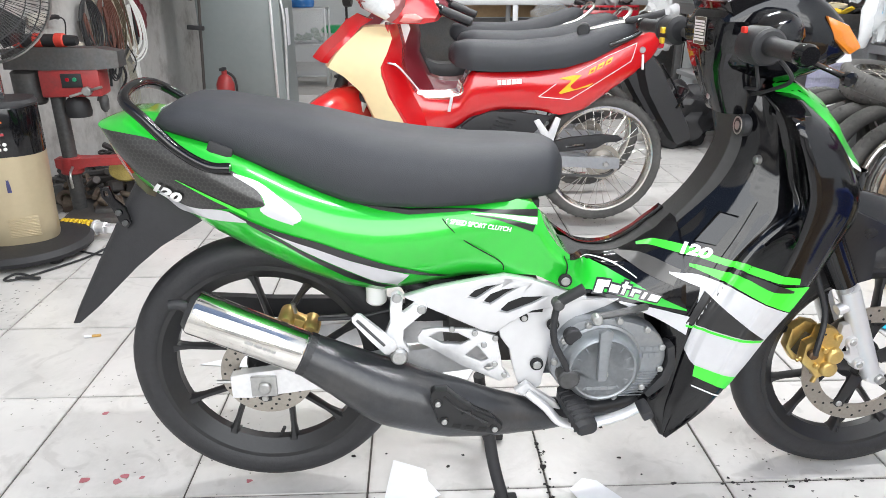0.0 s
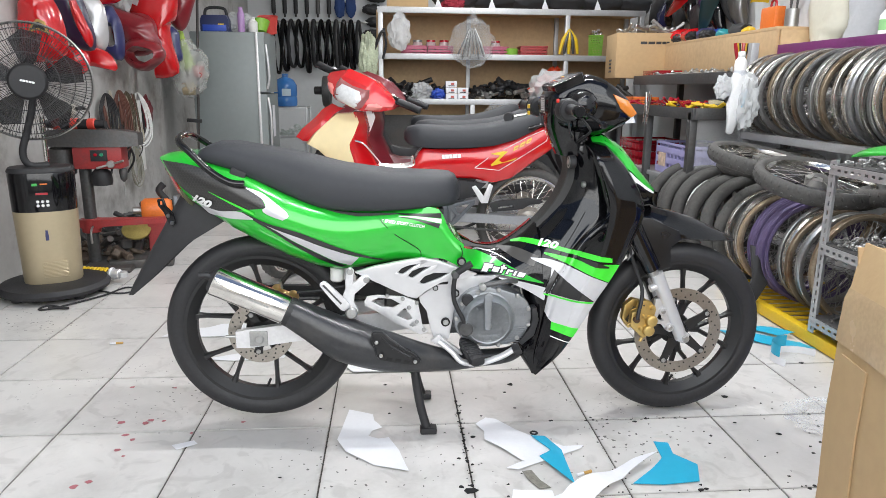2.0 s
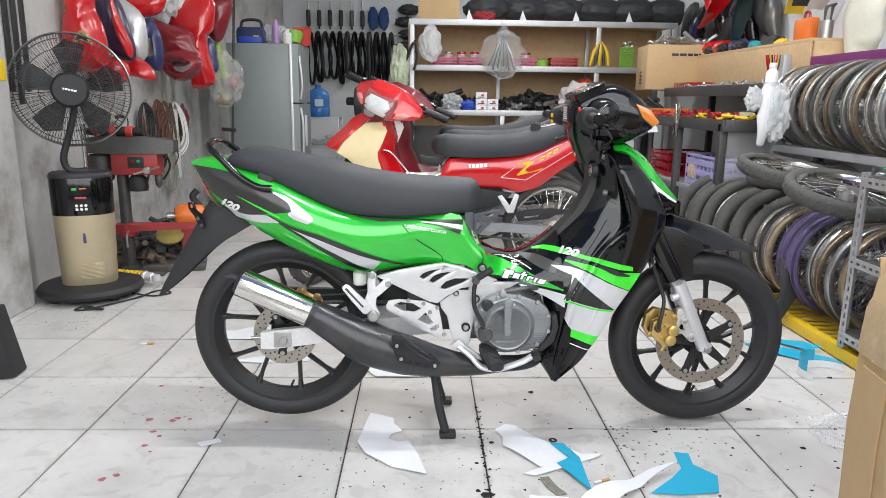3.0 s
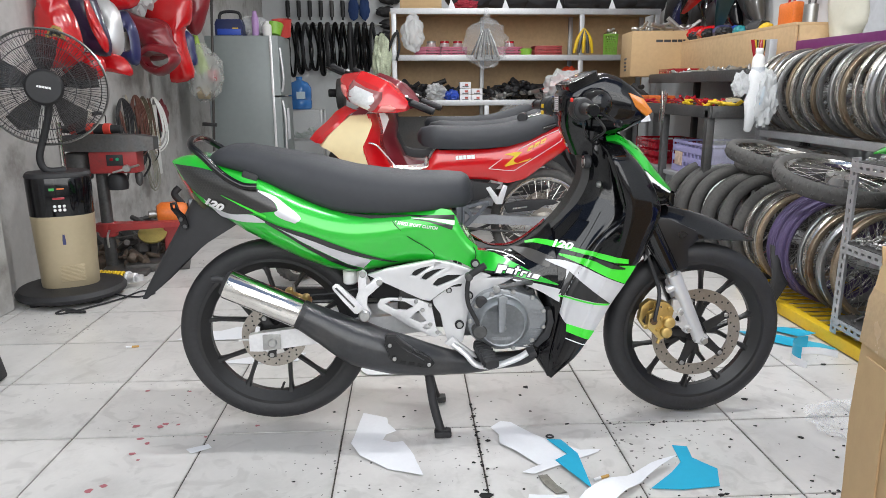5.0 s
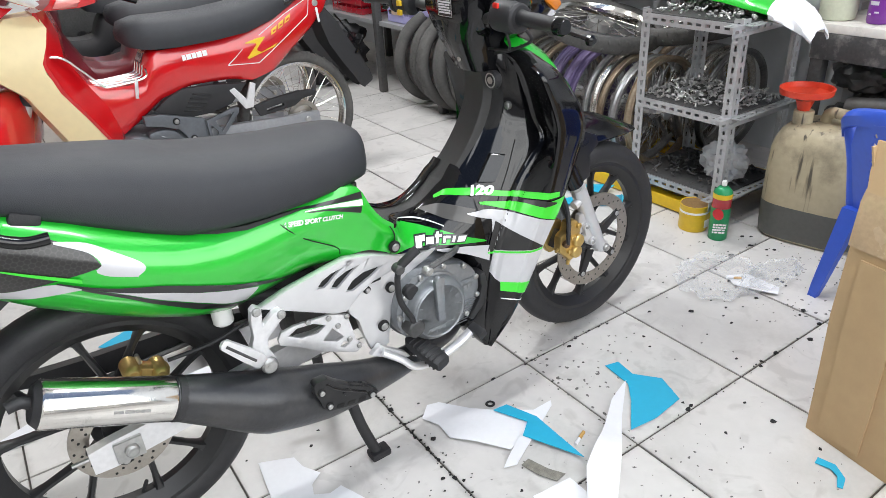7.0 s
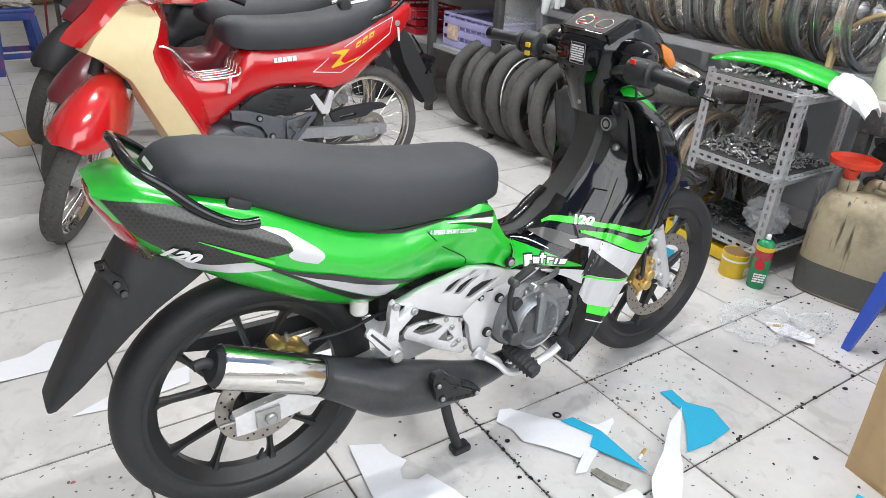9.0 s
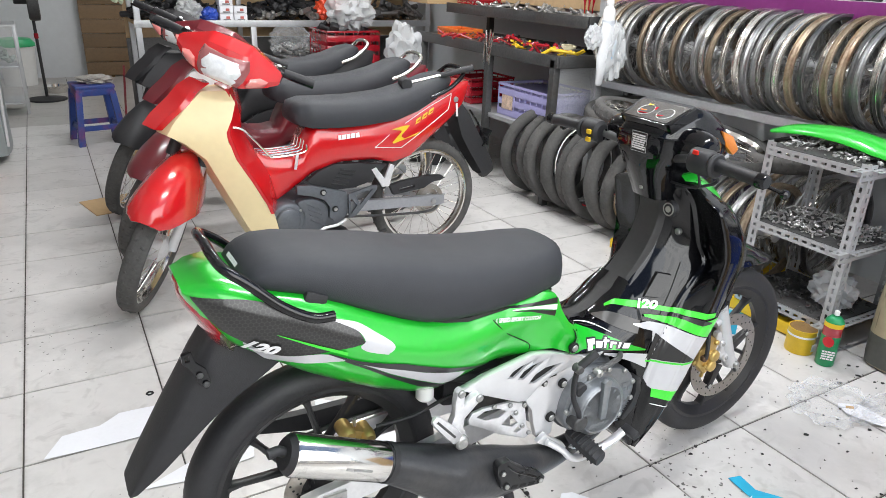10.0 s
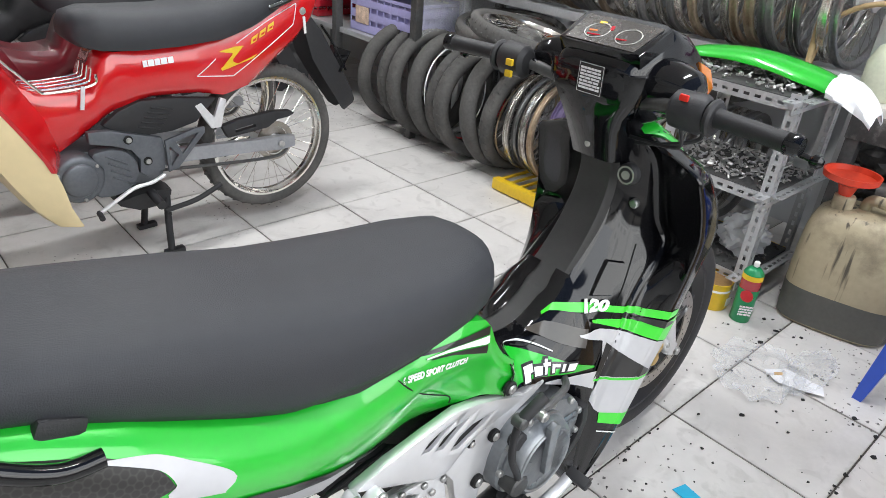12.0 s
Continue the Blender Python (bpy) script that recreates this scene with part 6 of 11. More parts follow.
    sprocket = part("sprocket_cover", plate([(-0.668, 0.392), (-0.62, 0.404), (-0.565, 0.388), (-0.534, 0.345), (-0.535, 0.300), (-0.565, 0.262), (-0.62, 0.246), (-0.672, 0.258), (-0.650, 0.300), (-0.640, 0.345)], -0.118, -0.07, 0.010, smooth=3), OLDENGINE, eng, "ribbed grey sprocket cover")
    for k in range(4):
        part("cover_rib", box(0.075, 0.004, 0.006, (-0.595 + 0.004 * k, -0.119, 0.365 - 0.024 * k), 0.0015, rot=(0, 32, 0), seg=1), OLDENGINE, sprocket)
    part("cylinder", box(0.14, 0.11, 0.10, (-0.79, 0, 0.43), 0.01, rot=(0, 20, 0)), DARKSTEEL, eng)
    for k in range(5):
        part("cooling_fin", box(0.15, 0.125, 0.004, (-0.80 - 0.004 * k, 0, 0.395 + 0.018 * k), 0.001, rot=(0, 20, 0), seg=1), DARKSTEEL, eng)
    plate_part = part("frame_plate", plate([(-0.665, 0.468), (-0.60, 0.462), (-0.50, 0.428), (-0.444, 0.410), (-0.436, 0.360), (-0.446, 0.302), (-0.50, 0.286), (-0.528, 0.306), (-0.522, 0.350), (-0.545, 0.388), (-0.60, 0.412), (-0.665, 0.430)], -0.116, -0.090, 0.004), OLDENGINE, m, "grey cast frame plate")
    for bx, bz in ((-0.551, 0.424), (-0.500, 0.342)):
        part("washer", cyl(0.014, 0.008, (bx, -0.118, bz), "y", 16, 0.002), DARK, plate_part)
        bolt(plate_part, bx, -0.123, bz, 0.009, 0.008, "y", STEEL, "frame_bolt")
    part("peg_triangle", plate([(-0.440, 0.402), (-0.330, 0.426), (-0.300, 0.424), (-0.302, 0.405), (-0.405, 0.300), (-0.440, 0.292)], -0.128, -0.116, 0.003, holes=[[(-0.405, 0.392), (-0.325, 0.409), (-0.385, 0.345)], [(-0.428, 0.380), (-0.400, 0.345), (-0.428, 0.312)]]), OLDENGINE, m, "grey passenger peg bracket")
    part("v_bracket", plate([(-0.315, 0.490), (-0.292, 0.498), (-0.250, 0.440), (-0.222, 0.505), (-0.200, 0.495), (-0.228, 0.402), (-0.262, 0.402)], -0.100, -0.086, 0.003), ALLOY, m)
    for sy in (-1, 1):
        part("swingarm", skin([[(x, 0.104 * sy, z - h), (x, 0.078 * sy, z - h), (x, 0.078 * sy, z + h), (x, 0.104 * sy, z + h)] for x, z, h in ((-0.44, 0.335, 0.026), (-0.36, 0.330, 0.024), (-0.1, 0.308, 0.022), (0.0, 0.299, 0.026), (0.06, 0.297, 0.020))]), mat("dull_alloy", (0.34, 0.35, 0.37), 0.4, 0.5, 0.12, 9, 0.1, 200) if "dull_alloy" not in bpy.data.materials else bpy.data.materials["dull_alloy"], m, "dull grey alloy swingarm")
    bolt(m, 0.0, -0.108, 0.297, 0.013, 0.012, "y", STEEL, "axle_nut")
    part("chain_guard", plate([(-0.22, 0.398), (-0.15, 0.412), (-0.02, 0.420), (0.055, 0.412), (0.075, 0.398), (0.05, 0.388), (0.0, 0.385), (-0.04, 0.362), (-0.20, 0.352)], -0.088, -0.062, 0.004, holes=[[(-0.17, 0.378), (-0.09, 0.386), (-0.09, 0.374), (-0.17, 0.366)]]), MATTE, m)
    part("hub_gear", lathe([(0.052, -0.058), (0.052, -0.050), (0.030, -0.046), (0.030, -0.062)], 24, "y", (0, 0, 0.296), closed=True), DISC, m)
    part("side_stand_cover", skin([[(x, -0.10, z), (x, -0.06, z + 0.01), (x, 0.02, z), (x, 0.0, z - h), (x, -0.09, z - h)] for x, z, h in ((-0.60, 0.215, 0.02), (-0.54, 0.225, 0.06), (-0.47, 0.225, 0.06), (-0.43, 0.215, 0.02))]), MATTE, m)
    part("chain", tube([(-0.52, -0.065, 0.29), (-0.2, -0.065, 0.25), (0.0, -0.065, 0.235), (0.05, -0.065, 0.26)], 0.006, 6), DARKSTEEL, m)
    part("sprocket", lathe([(0.075, -0.003), (0.075, 0.003), (0.055, 0.003), (0.055, -0.003)], 30, "y", (0, -0.06, 0.295), closed=True), DISC, m)
    part("gear_pedal", tube([(-0.455, -0.125, 0.288), (-0.50, -0.130, 0.272), (-0.56, -0.135, 0.268), (-0.615, -0.138, 0.245), (-0.68, -0.140, 0.212)], 0.0065, 8), ALLOY, m, "alloy gear pedal")
    part("pedal_rubber", tube([(-0.68, -0.135, 0.212), (-0.685, -0.175, 0.208)], 0.009, 10, smooth=0), MATTE, m)
    part("foot_peg", tube([(-0.50, -0.10, 0.225), (-0.505, -0.20, 0.215)], 0.015, 10, smooth=0), MATTE, m)
    for sy in (-1, 1):
        part("centre_stand", tube([(-0.44, 0.08 * sy, 0.22), (-0.455, 0.10 * sy, 0.1), (-0.465, 0.12 * sy, 0.0)], 0.012, 10), MATTE, m)
        part("stand_foot", box(0.07, 0.03, 0.018, (-0.455, 0.12 * sy, -0.004), 0.005), MATTE, m)
    part("stand_lever", tube([(-0.46, -0.11, 0.15), (-0.36, -0.135, 0.175), (-0.27, -0.145, 0.215)], 0.009, 10), MATTE, m)
    part("rear_mudguard", skin([[(x - d, -w, z - 0.02), (x, -w * 0.9, z), (x + 0.012, 0, z + 0.010), (x, w * 0.9, z), (x - d, w, z - 0.02), (x - d + 0.008, w * 0.9, z - 0.024), (x - 0.004, 0, z), (x - d + 0.008, -w * 0.9, z - 0.024)] for x, z, w, d in ((0.18, 0.735, 0.055, 0.03), (0.225, 0.68, 0.058, 0.07), (0.27, 0.60, 0.058, 0.09), (0.325, 0.51, 0.056, 0.09), (0.37, 0.43, 0.052, 0.08), (0.385, 0.39, 0.046, 0.07), (0.385, 0.375, 0.034, 0.05))]), MATTE, m, "long black rear mudguard", sharp=50)
    for sy in (-1, 1):
        part("plate_bracket", tube([(0.225, 0.05 * sy, 0.70), (0.28, 0.055 * sy, 0.62), (0.335, 0.05 * sy, 0.52)], 0.008, 8, flat=0.5), BLACK, m)
    part("plate_frame", box(0.006, 0.13, 0.09, (0.325, 0, 0.555), 0.002, rot=(0, 32, 0)), BLACK, m)
    if decal:
        part("lock", cyl(0.013, 0.012, (0.125, rb_side(0.125, 0.765) - 0.002, 0.762), "y", 16, 0.003), STEEL, m)
        part("key", box(0.010, 0.003, 0.06, (0.128, rb_side(0.12, 0.72) - 0.012, 0.715), 0.001, rot=(0, -4, 0)), WHITE, m, "white key tag hung from the seat lock")
    wire_wheel(m, pose(0, 0, 0.296))
    # steering group, turned about the raked head tube
    piv = Vector((-1.03, 0, 0.80))
    turn_low = Matrix.Translation((0.055, 0, 0)) @ Matrix.Translation(piv) @ Matrix.Rotation(radians(steer), 4, Vector((0.42, 0, 0.91))) @ Matrix.Translation(-piv)
    turn = Matrix.Translation((0.068, 0, 0.045)) @ turn_low
    sec = {0.0: [(-1.205, 0.900), (-1.215, 0.945), (-1.150, 1.040), (-1.07, 1.072), (-0.98, 1.045), (-0.95, 0.95), (-1.08, 0.885)],
           0.075: [(-1.195, 0.900), (-1.203, 0.945), (-1.138, 1.036), (-1.06, 1.066), (-0.98, 1.040), (-0.95, 0.948), (-1.07, 0.885)],
           0.10: [(-1.170, 0.905), (-1.176, 0.945), (-1.115, 1.018), (-1.05, 1.046), (-0.98, 1.026), (-0.955, 0.948), (-1.06, 0.888)],
           0.16: [(-1.105, 0.918), (-1.108, 0.948), (-1.065, 0.992), (-1.03, 1.008), (-0.985, 0.998), (-0.965, 0.948), (-1.03, 0.908)],
           0.20: [(-1.050, 0.938), (-1.050, 0.955), (-1.030, 0.976), (-1.012, 0.982), (-0.99, 0.978), (-0.98, 0.952), (-1.01, 0.935)]}
    sec = {k: [(x, 0.90 + (z - 0.90) * 0.86) for x, z in v] for k, v in sec.items()}
    sec = {k: [(-1.0 + (x + 1.0) * (0.64 if x < -1.0 else 1.0), z) for x, z in v] for k, v in sec.items()}
    keys = sorted(sec)
    rings = []
    for y in np.linspace(-0.20, 0.20, 41):
        ring = []
        for i in range(7):
            ring.append((float(np.interp(abs(y), keys, [sec[k][i][0] for k in keys])), y, float(np.interp(abs(y), keys, [sec[k][i][1] for k in keys]))))
        rings.append(ring)
    hb = skin(rings)
    bmesh.ops.bevel(hb, geom=[e for e in hb.edges if e.calc_face_angle(0) > 0.35], offset=0.006, segments=2, affect="EDGES")
    head = part("head_cover", hb, paint, m, "", turn, sharp=28)


    def face_x(y, z):
        k = [[float(np.interp(abs(y), keys, [sec[q][i][j] for q in keys])) for j in (0, 1)] for i in range(3)]
        return float(np.interp(z, [p[1] for p in k], [p[0] for p in k]))


    def face_patch(out, lift):
        n = len(out)
        cy, cz = sum(p[0] for p in out) / n, sum(p[1] for p in out) / n
        b = bmesh.new()
        loops = []
        for k, l in ((1.0, -0.004), (1.0, lift + 0.004), (0.85, lift + 0.012), (0.45, lift + 0.016)):
            loops.append([b.verts.new((face_x(cy + (y - cy) * k, cz + (z - cz) * k) - l, cy + (y - cy) * k, cz + (z - cz) * k)) for y, z in out])
        for r, s2 in zip(loops, loops[1:]):
            for j in range(n):
                b.faces.new((r[j], r[(j + 1) % n], s2[(j + 1) % n], s2[j]))
        b.faces.new(loops[-1])
        return b


    part("lens_surround", face_patch([(-0.070, 0.902), (0.070, 0.902), (0.088, 0.930), (0.096, 0.970), (0.085, 1.004), (-0.085, 1.004), (-0.096, 0.970), (-0.088, 0.930)], 0.001), mat("smoked_grey_lens", (0.30, 0.10, 0.10), 0.15, 0, 0.1, 9, coat=1.0) if "smoked_grey_lens" not in bpy.data.materials else bpy.data.materials["smoked_grey_lens"], head)
    part("headlight", face_patch([(-0.055, 0.904), (0.055, 0.904), (0.074, 0.925), (0.080, 0.960), (0.062, 0.995), (-0.062, 0.995), (-0.080, 0.960), (-0.074, 0.925)], 0.004), LENS, head, "clear ribbed headlight lens")
    for s in (-1, 1):
        part("turn_signal", face_patch([(s * 0.095, 0.915), (s * 0.118, 0.912), (s * 0.158, 0.924), (s * 0.165, 0.942), (s * 0.135, 0.952), (s * 0.105, 0.945)], 0.003), mat("pale_lens", (0.70, 0.22, 0.20), 0.15, 0, 0.1, 30, coat=1.0) if "pale_lens" not in bpy.data.materials else bpy.data.materials["pale_lens"], head)
        part("cover_screw", cyl(0.009, 0.006, (-1.008, 0.178 * s, 0.998), "z", 12, 0.002), SILVER, head)
        part("grip", tube([(-0.985, 0.195 * s, 0.965), (-0.965, 0.25 * s, 0.96), (-0.95, 0.315 * s, 0.955)], 0.017, 12), MATTE, head)
        part("handlebar", tube([(-1.0, 0.08 * s, 0.965), (-0.985, 0.20 * s, 0.965)], 0.02, 12, smooth=0), BLACK, head)
        part("lever", tube([(-1.0, 0.15 * s, 0.975), (-1.01, 0.22 * s, 0.965), (-0.985, 0.32 * s, 0.955)], 0.006, 8), BLACK, head)
        y = 0.06 * s
        part("fork_leg", tube([(-1.10, y, 0.62), (-1.165, y, 0.50), (-1.285, y, 0.275)], 0.019, 14, smooth=0), SILVER, m, "", turn_low)
        part("fork_shroud", tube([(-1.02, y, 0.80), (-1.12, y, 0.60)], 0.024, 12, smooth=0), MATTE, m, "", turn_low)
    rings = []
    for ang, rad, w, drop in ((18, 0.40, 0.060, 0.06), (32, 0.415, 0.085, 0.12), (48, 0.418, 0.105, 0.18), (64, 0.410, 0.115, 0.205), (78, 0.394, 0.120, 0.195), (92, 0.376, 0.118, 0.165), (104, 0.360, 0.112, 0.125), (115, 0.346, 0.100, 0.085), (123, 0.334, 0.082, 0.050), (128, 0.322, 0.052, 0.020)):
        cx, cz = math.cos(radians(ang)), math.sin(radians(ang))
        r = []
        for s in (-1, -0.92, -0.75, -0.5, -0.25, 0, 0.25, 0.5, 0.75, 0.92, 1):
            q = rad - drop * abs(s) ** 2.6
            r.append((-1.29 + q * cx, w * s, 0.272 + q * cz))
        rings.append(r + [(p[0] - 0.005 * cx, p[1] * 0.95, p[2] - 0.005 * cz) for p in reversed(r)])
    part("front_mudguard", skin(rings), paint, m, "", turn_low, sharp=60)
    wire_wheel(m, turn_low @ pose(-1.29, 0, 0.272))
    # stickers
    if decal:
        bars(1, 0.10, 0.022, WHITEFILM, body, Matrix.Translation((-0.42, rb_side(-0.42, 0.655) - 0.004, 0.652)) @ pose(0, 0, 0, -4, -2, 0), "name_mark", 3, 0.1)
        part("yellow_flash", film([(-0.215, 0.662), (-0.160, 0.672), (-0.125, 0.672), (-0.175, 0.628), (-0.155, 0.615), (-0.075, 0.640)], [(-0.215, 0.660), (-0.185, 0.655), (-0.165, 0.652), (-0.218, 0.605), (-0.215, 0.598), (-0.095, 0.626)], rb_side, 24, 3, 0.003, smooth=False), YELLOW, body)
        for k in range(3):
            x, z = -0.100 + 0.034 * k, 0.672 + 0.017 * k
            part("yellow_mark", film([(x + 0.008, z + 0.022), (x + 0.034, z + 0.034)], [(x, z), (x + 0.024, z + 0.010)], rb_side, 4, 3, 0.003, smooth=False), YELLOW, body)
            part("mark_gap", film([(x + 0.012, z + 0.016), (x + 0.026, z + 0.022)], [(x + 0.009, z + 0.008), (x + 0.023, z + 0.014)], rb_side, 4, 3, 0.0036, smooth=False), RED, body)
        for a, b in (((-0.30, 0.590), (-0.23, 0.640)), ((-0.30, 0.590), (-0.17, 0.575)), ((-0.17, 0.575), (0.08, 0.72)), ((-0.15, 0.680), (-0.02, 0.742)), ((-0.02, 0.742), (0.10, 0.79)), ((0.10, 0.79), (0.08, 0.72))):
            n = 8
            pts = [(a[0] + (b[0] - a[0]) * k / n, a[1] + (b[1] - a[1]) * k / n) for k in range(n + 1)]
            part("thin_line", tube([(x, rb_side(x, z) - 0.001, z) for x, z in pts], 0.0016, 5, smooth=0), WHITEFILM, body)
    return m


underbone("red_motorcycle", "glossy red underbone motorcycle with a cream front panel, on its stand", pose(0.93, 1.70, 0.022, 0, -1.0, 1.5), RED, CREAM, 63, True, "cream plastic front panel")
underbone("maroon_motorcycle", "maroon underbone motorcycle with a white front panel", pose(1.0, 2.25, 0.022, 0, -1.0, 1.5), MAROON, WHITE, 60, False, "white plastic front panel")
underbone("dark_motorcycle", "dark motorcycle with a black seat, half hidden behind others", pose(1.0, 2.95, 0.022, 0, -1.0, 1), MATTE, MATTE, 62, False, "dark plastic front panel")
# mallet lying on the red seat
ml = thing("mallet", "black rubber mallet with a steel shaft, lying on a seat", "mallet", pose(0.81, 1.675, 0.862, 0, 0, -16))
part("head", lathe([(0, -0.045), (0.022, -0.045), (0.026, -0.040), (0.026, 0.040), (0.022, 0.045), (0, 0.045)], 20, "y"), MATTE, ml, "black rubber head")
part("shaft", tube([(0.02, 0, 0), (0.17, 0, 0.035)], 0.009, 12, smooth=0), CHROME, ml)
part("grip", tube([(0.16, 0, 0.033), (0.20, 0, 0.042), (0.31, 0, 0.068)], 0.013, 12, radii=[0.011, 0.014, 0.013, 0.015]), MATTE, ml, "black rubber grip")
# ---- helpers for loose things ----
def crumple(r, seed, sx=1, sy=1, sz=1, amount=0.35, sub=4, scale=3.0):
    b = bmesh.new()
    bmesh.ops.create_icosphere(b, subdivisions=sub, radius=1)
    for v in b.verts:
        o = Vector((seed * 3.1, seed * 1.7, seed))
        d = noise.noise(v.co * scale + o) * amount + noise.noise(v.co * scale * 2.7 + o) * amount * 0.4
        v.co = Vector((v.co.x * sx, v.co.y * sy, v.co.z * sz)) * r * (1 + d)
    return b


def heap(n, sx, sy, h, size, seed, long=1.0, kinds=("box", "rod", "ring")):
    """A loose heap of small pieces."""
    rnd = random.Random(seed)
    b = bmesh.new()
    for i in range(n):
        x, y = rnd.uniform(-sx, sx), rnd.uniform(-sy, sy)
        z = h * rnd.random() * max(0, 1 - (x / sx) ** 2 * 0.5 - (y / sy) ** 2 * 0.5) + size * 0.4
        k, s = rnd.choice(kinds), size * rnd.uniform(0.5, 1.3)
        rot = (rnd.uniform(-40, 40), rnd.uniform(-40, 40), rnd.uniform(0, 360))
        if k == "box":
            box(s * rnd.uniform(0.6, 1.6) * long, s * rnd.uniform(0.4, 1), s * rnd.uniform(0.3, 0.8), (x, y, z), s * 0.12, b, rot, 1)
        else:
            c = cyl(s * 0.3, s * 1.8 * long, axis="x", seg=8, bevel=s * 0.05) if k == "rod" else lathe([(s * 0.6, -s * 0.12), (s * 0.6, s * 0.12), (s * 0.32, s * 0.12), (s * 0.32, -s * 0.12)], 10, "z", closed=True)
            bmesh.ops.transform(c, matrix=Matrix.Translation((x, y, z)) @ Euler([radians(a) for a in rot]).to_matrix().to_4x4(), verts=c.verts)
            join(b, c)
    return b


def stuff(name, bm, material, label, category, at=None):
    return solo(name, bm, material, label, category, at, kind="stuff")


def crate(name, label, at, sx, sy, sz, material, slots=6):
    t = thing(name, label, "crate", at)
    part("base", box(sx, sy, 0.008, (0, 0, 0.004), 0.002), material, t)
    for s in (-1, 1):
        part("rim", box(sx + 0.012, 0.012, 0.016, (0, s * sy / 2, sz), 0.003), material, t)
        part("rim", box(0.012, sy + 0.012, 0.016, (s * sx / 2, 0, sz), 0.003), material, t)
        for k in range(3):
            part("band", box(sx, 0.005, sz * 0.2, (0, s * sy / 2, sz * (0.12 + 0.33 * k)), 0.001), material, t)
            part("band", box(0.005, sy, sz * 0.2, (s * sx / 2, 0, sz * (0.12 + 0.33 * k)), 0.001), material, t)
        for k in range(slots + 1):
            part("upright", box(0.007, 0.006, sz, (-sx / 2 + sx * k / slots, s * sy / 2, sz / 2), 0.001), material, t)
            part("upright", box(0.006, 0.007, sz, (s * sx / 2, -sy / 2 + sy * k / slots, sz / 2), 0.001), material, t)
    return t


def turned(name, label, category, profile, material, at, seg=24, group=""):
    return solo(name, lathe(profile, seg), material, label, category, at, group)


# ---- rim rack on the right wall ----
RIMRUST = mat("rusty_chrome", (0.66, 0.64, 0.60), 0.22, 0.9, 0.3, 9, 0.1, 120, stain=(0.12, 0.06, 0.03), stain_amount=0.9, stain_scale=9, spread=0.35)
RIMBROWN = mat("brown_rusty_rim", (0.42, 0.34, 0.25), 0.4, 0.7, 0.3, 9, 0.2, 120, stain=(0.16, 0.07, 0.03), stain_amount=0.9, stain_scale=7, spread=0.3)
RIMDARK = mat("dull_grey_rim", (0.34, 0.34, 0.34), 0.3, 0.85, 0.3, 9, 0.1, 120, stain=(0.35, 0.34, 0.32), stain_amount=0.6, stain_scale=11, spread=0.4)
SPOKEM = mat("dull_spokes", (0.35, 0.35, 0.34), 0.4, 0.9, 0.2, 20)
rims = [rim_mesh(0.222, w, m, 48, 0.020) for m in (RIMRUST, RIMBROWN, RIMDARK) for w in (0.028, 0.037)]
rim_spokes = spokes_mesh(0.03, 0.205, 32, SPOKEM, 0.028, 0.0013)
rim_hub = mesh_of(lathe([(0, -0.045), (0.012, -0.045), (0.034, -0.03), (0.034, -0.024), (0.022, -0.02), (0.022, 0.02), (0.034, 0.024), (0.034, 0.03), (0.012, 0.045), (0, 0.045)], 18, "y"), "hub", ALLOY)


def bare_rim(at, kind, hub=True, group="rims hung on the rack", label="bare spoked motorcycle rim, dull chrome with rust"):
    t = thing("wheel_rim", label, "wheel rim", at, group)
    part("hoop", rims[kind], None, t)
    if hub:
        part("spokes", rim_spokes, None, t)
        part("hub", rim_hub, None, t)
    return t


rnd = random.Random(21)
y = 2.04
count = 0
while y > 0.24:
    k = rnd.choice((0, 0, 1, 2, 3, 4, 4, 5))
    bare_rim(pose(2.44 + rnd.uniform(-0.012, 0.012), y, 0.985 + rnd.uniform(-0.005, 0.012), rnd.uniform(-4, 4), rnd.uniform(0, 360), rnd.uniform(-7, 2)), k, count % 3 != 1)
    y -= rnd.uniform(0.042, 0.072)
    count += 1
rr = thing("rim_rack", "grey steel wall rack that carries a row of rims", "rack", pose(0, 0, 0))
part("front_rail", box(0.04, 2.05, 0.04, (2.32, 1.12, 0.745), 0.003), GALV, rr)
part("back_rail", box(0.04, 2.05, 0.04, (2.58, 1.12, 0.76), 0.003), GALV, rr)
part("top_rail", box(0.035, 2.05, 0.03, (2.60, 1.12, 1.165), 0.003), GALV, rr)
for py in (2.12, 0.14):
    part("post", box(0.045, 0.045, 1.28, (2.33, py, 0.64), 0.003), GALV, rr)
    part("post", box(0.045, 0.045, 1.28, (2.62, py, 0.64), 0.003), GALV, rr)
    part("arm", box(0.3, 0.035, 0.035, (2.47, py, 0.745), 0.003), GALV, rr)
ps = thing("wall_shelf", "purple painted board shelf on the wall above the rims", "shelf")
part("board", box(0.30, 3.0, 0.025, (2.63, 0.60, 1.255), 0.003), WHITE, ps)
part("front_board", box(0.02, 3.0, 0.075, (2.475, 0.60, 1.232), 0.003), PURPLE, ps, "purple front board")
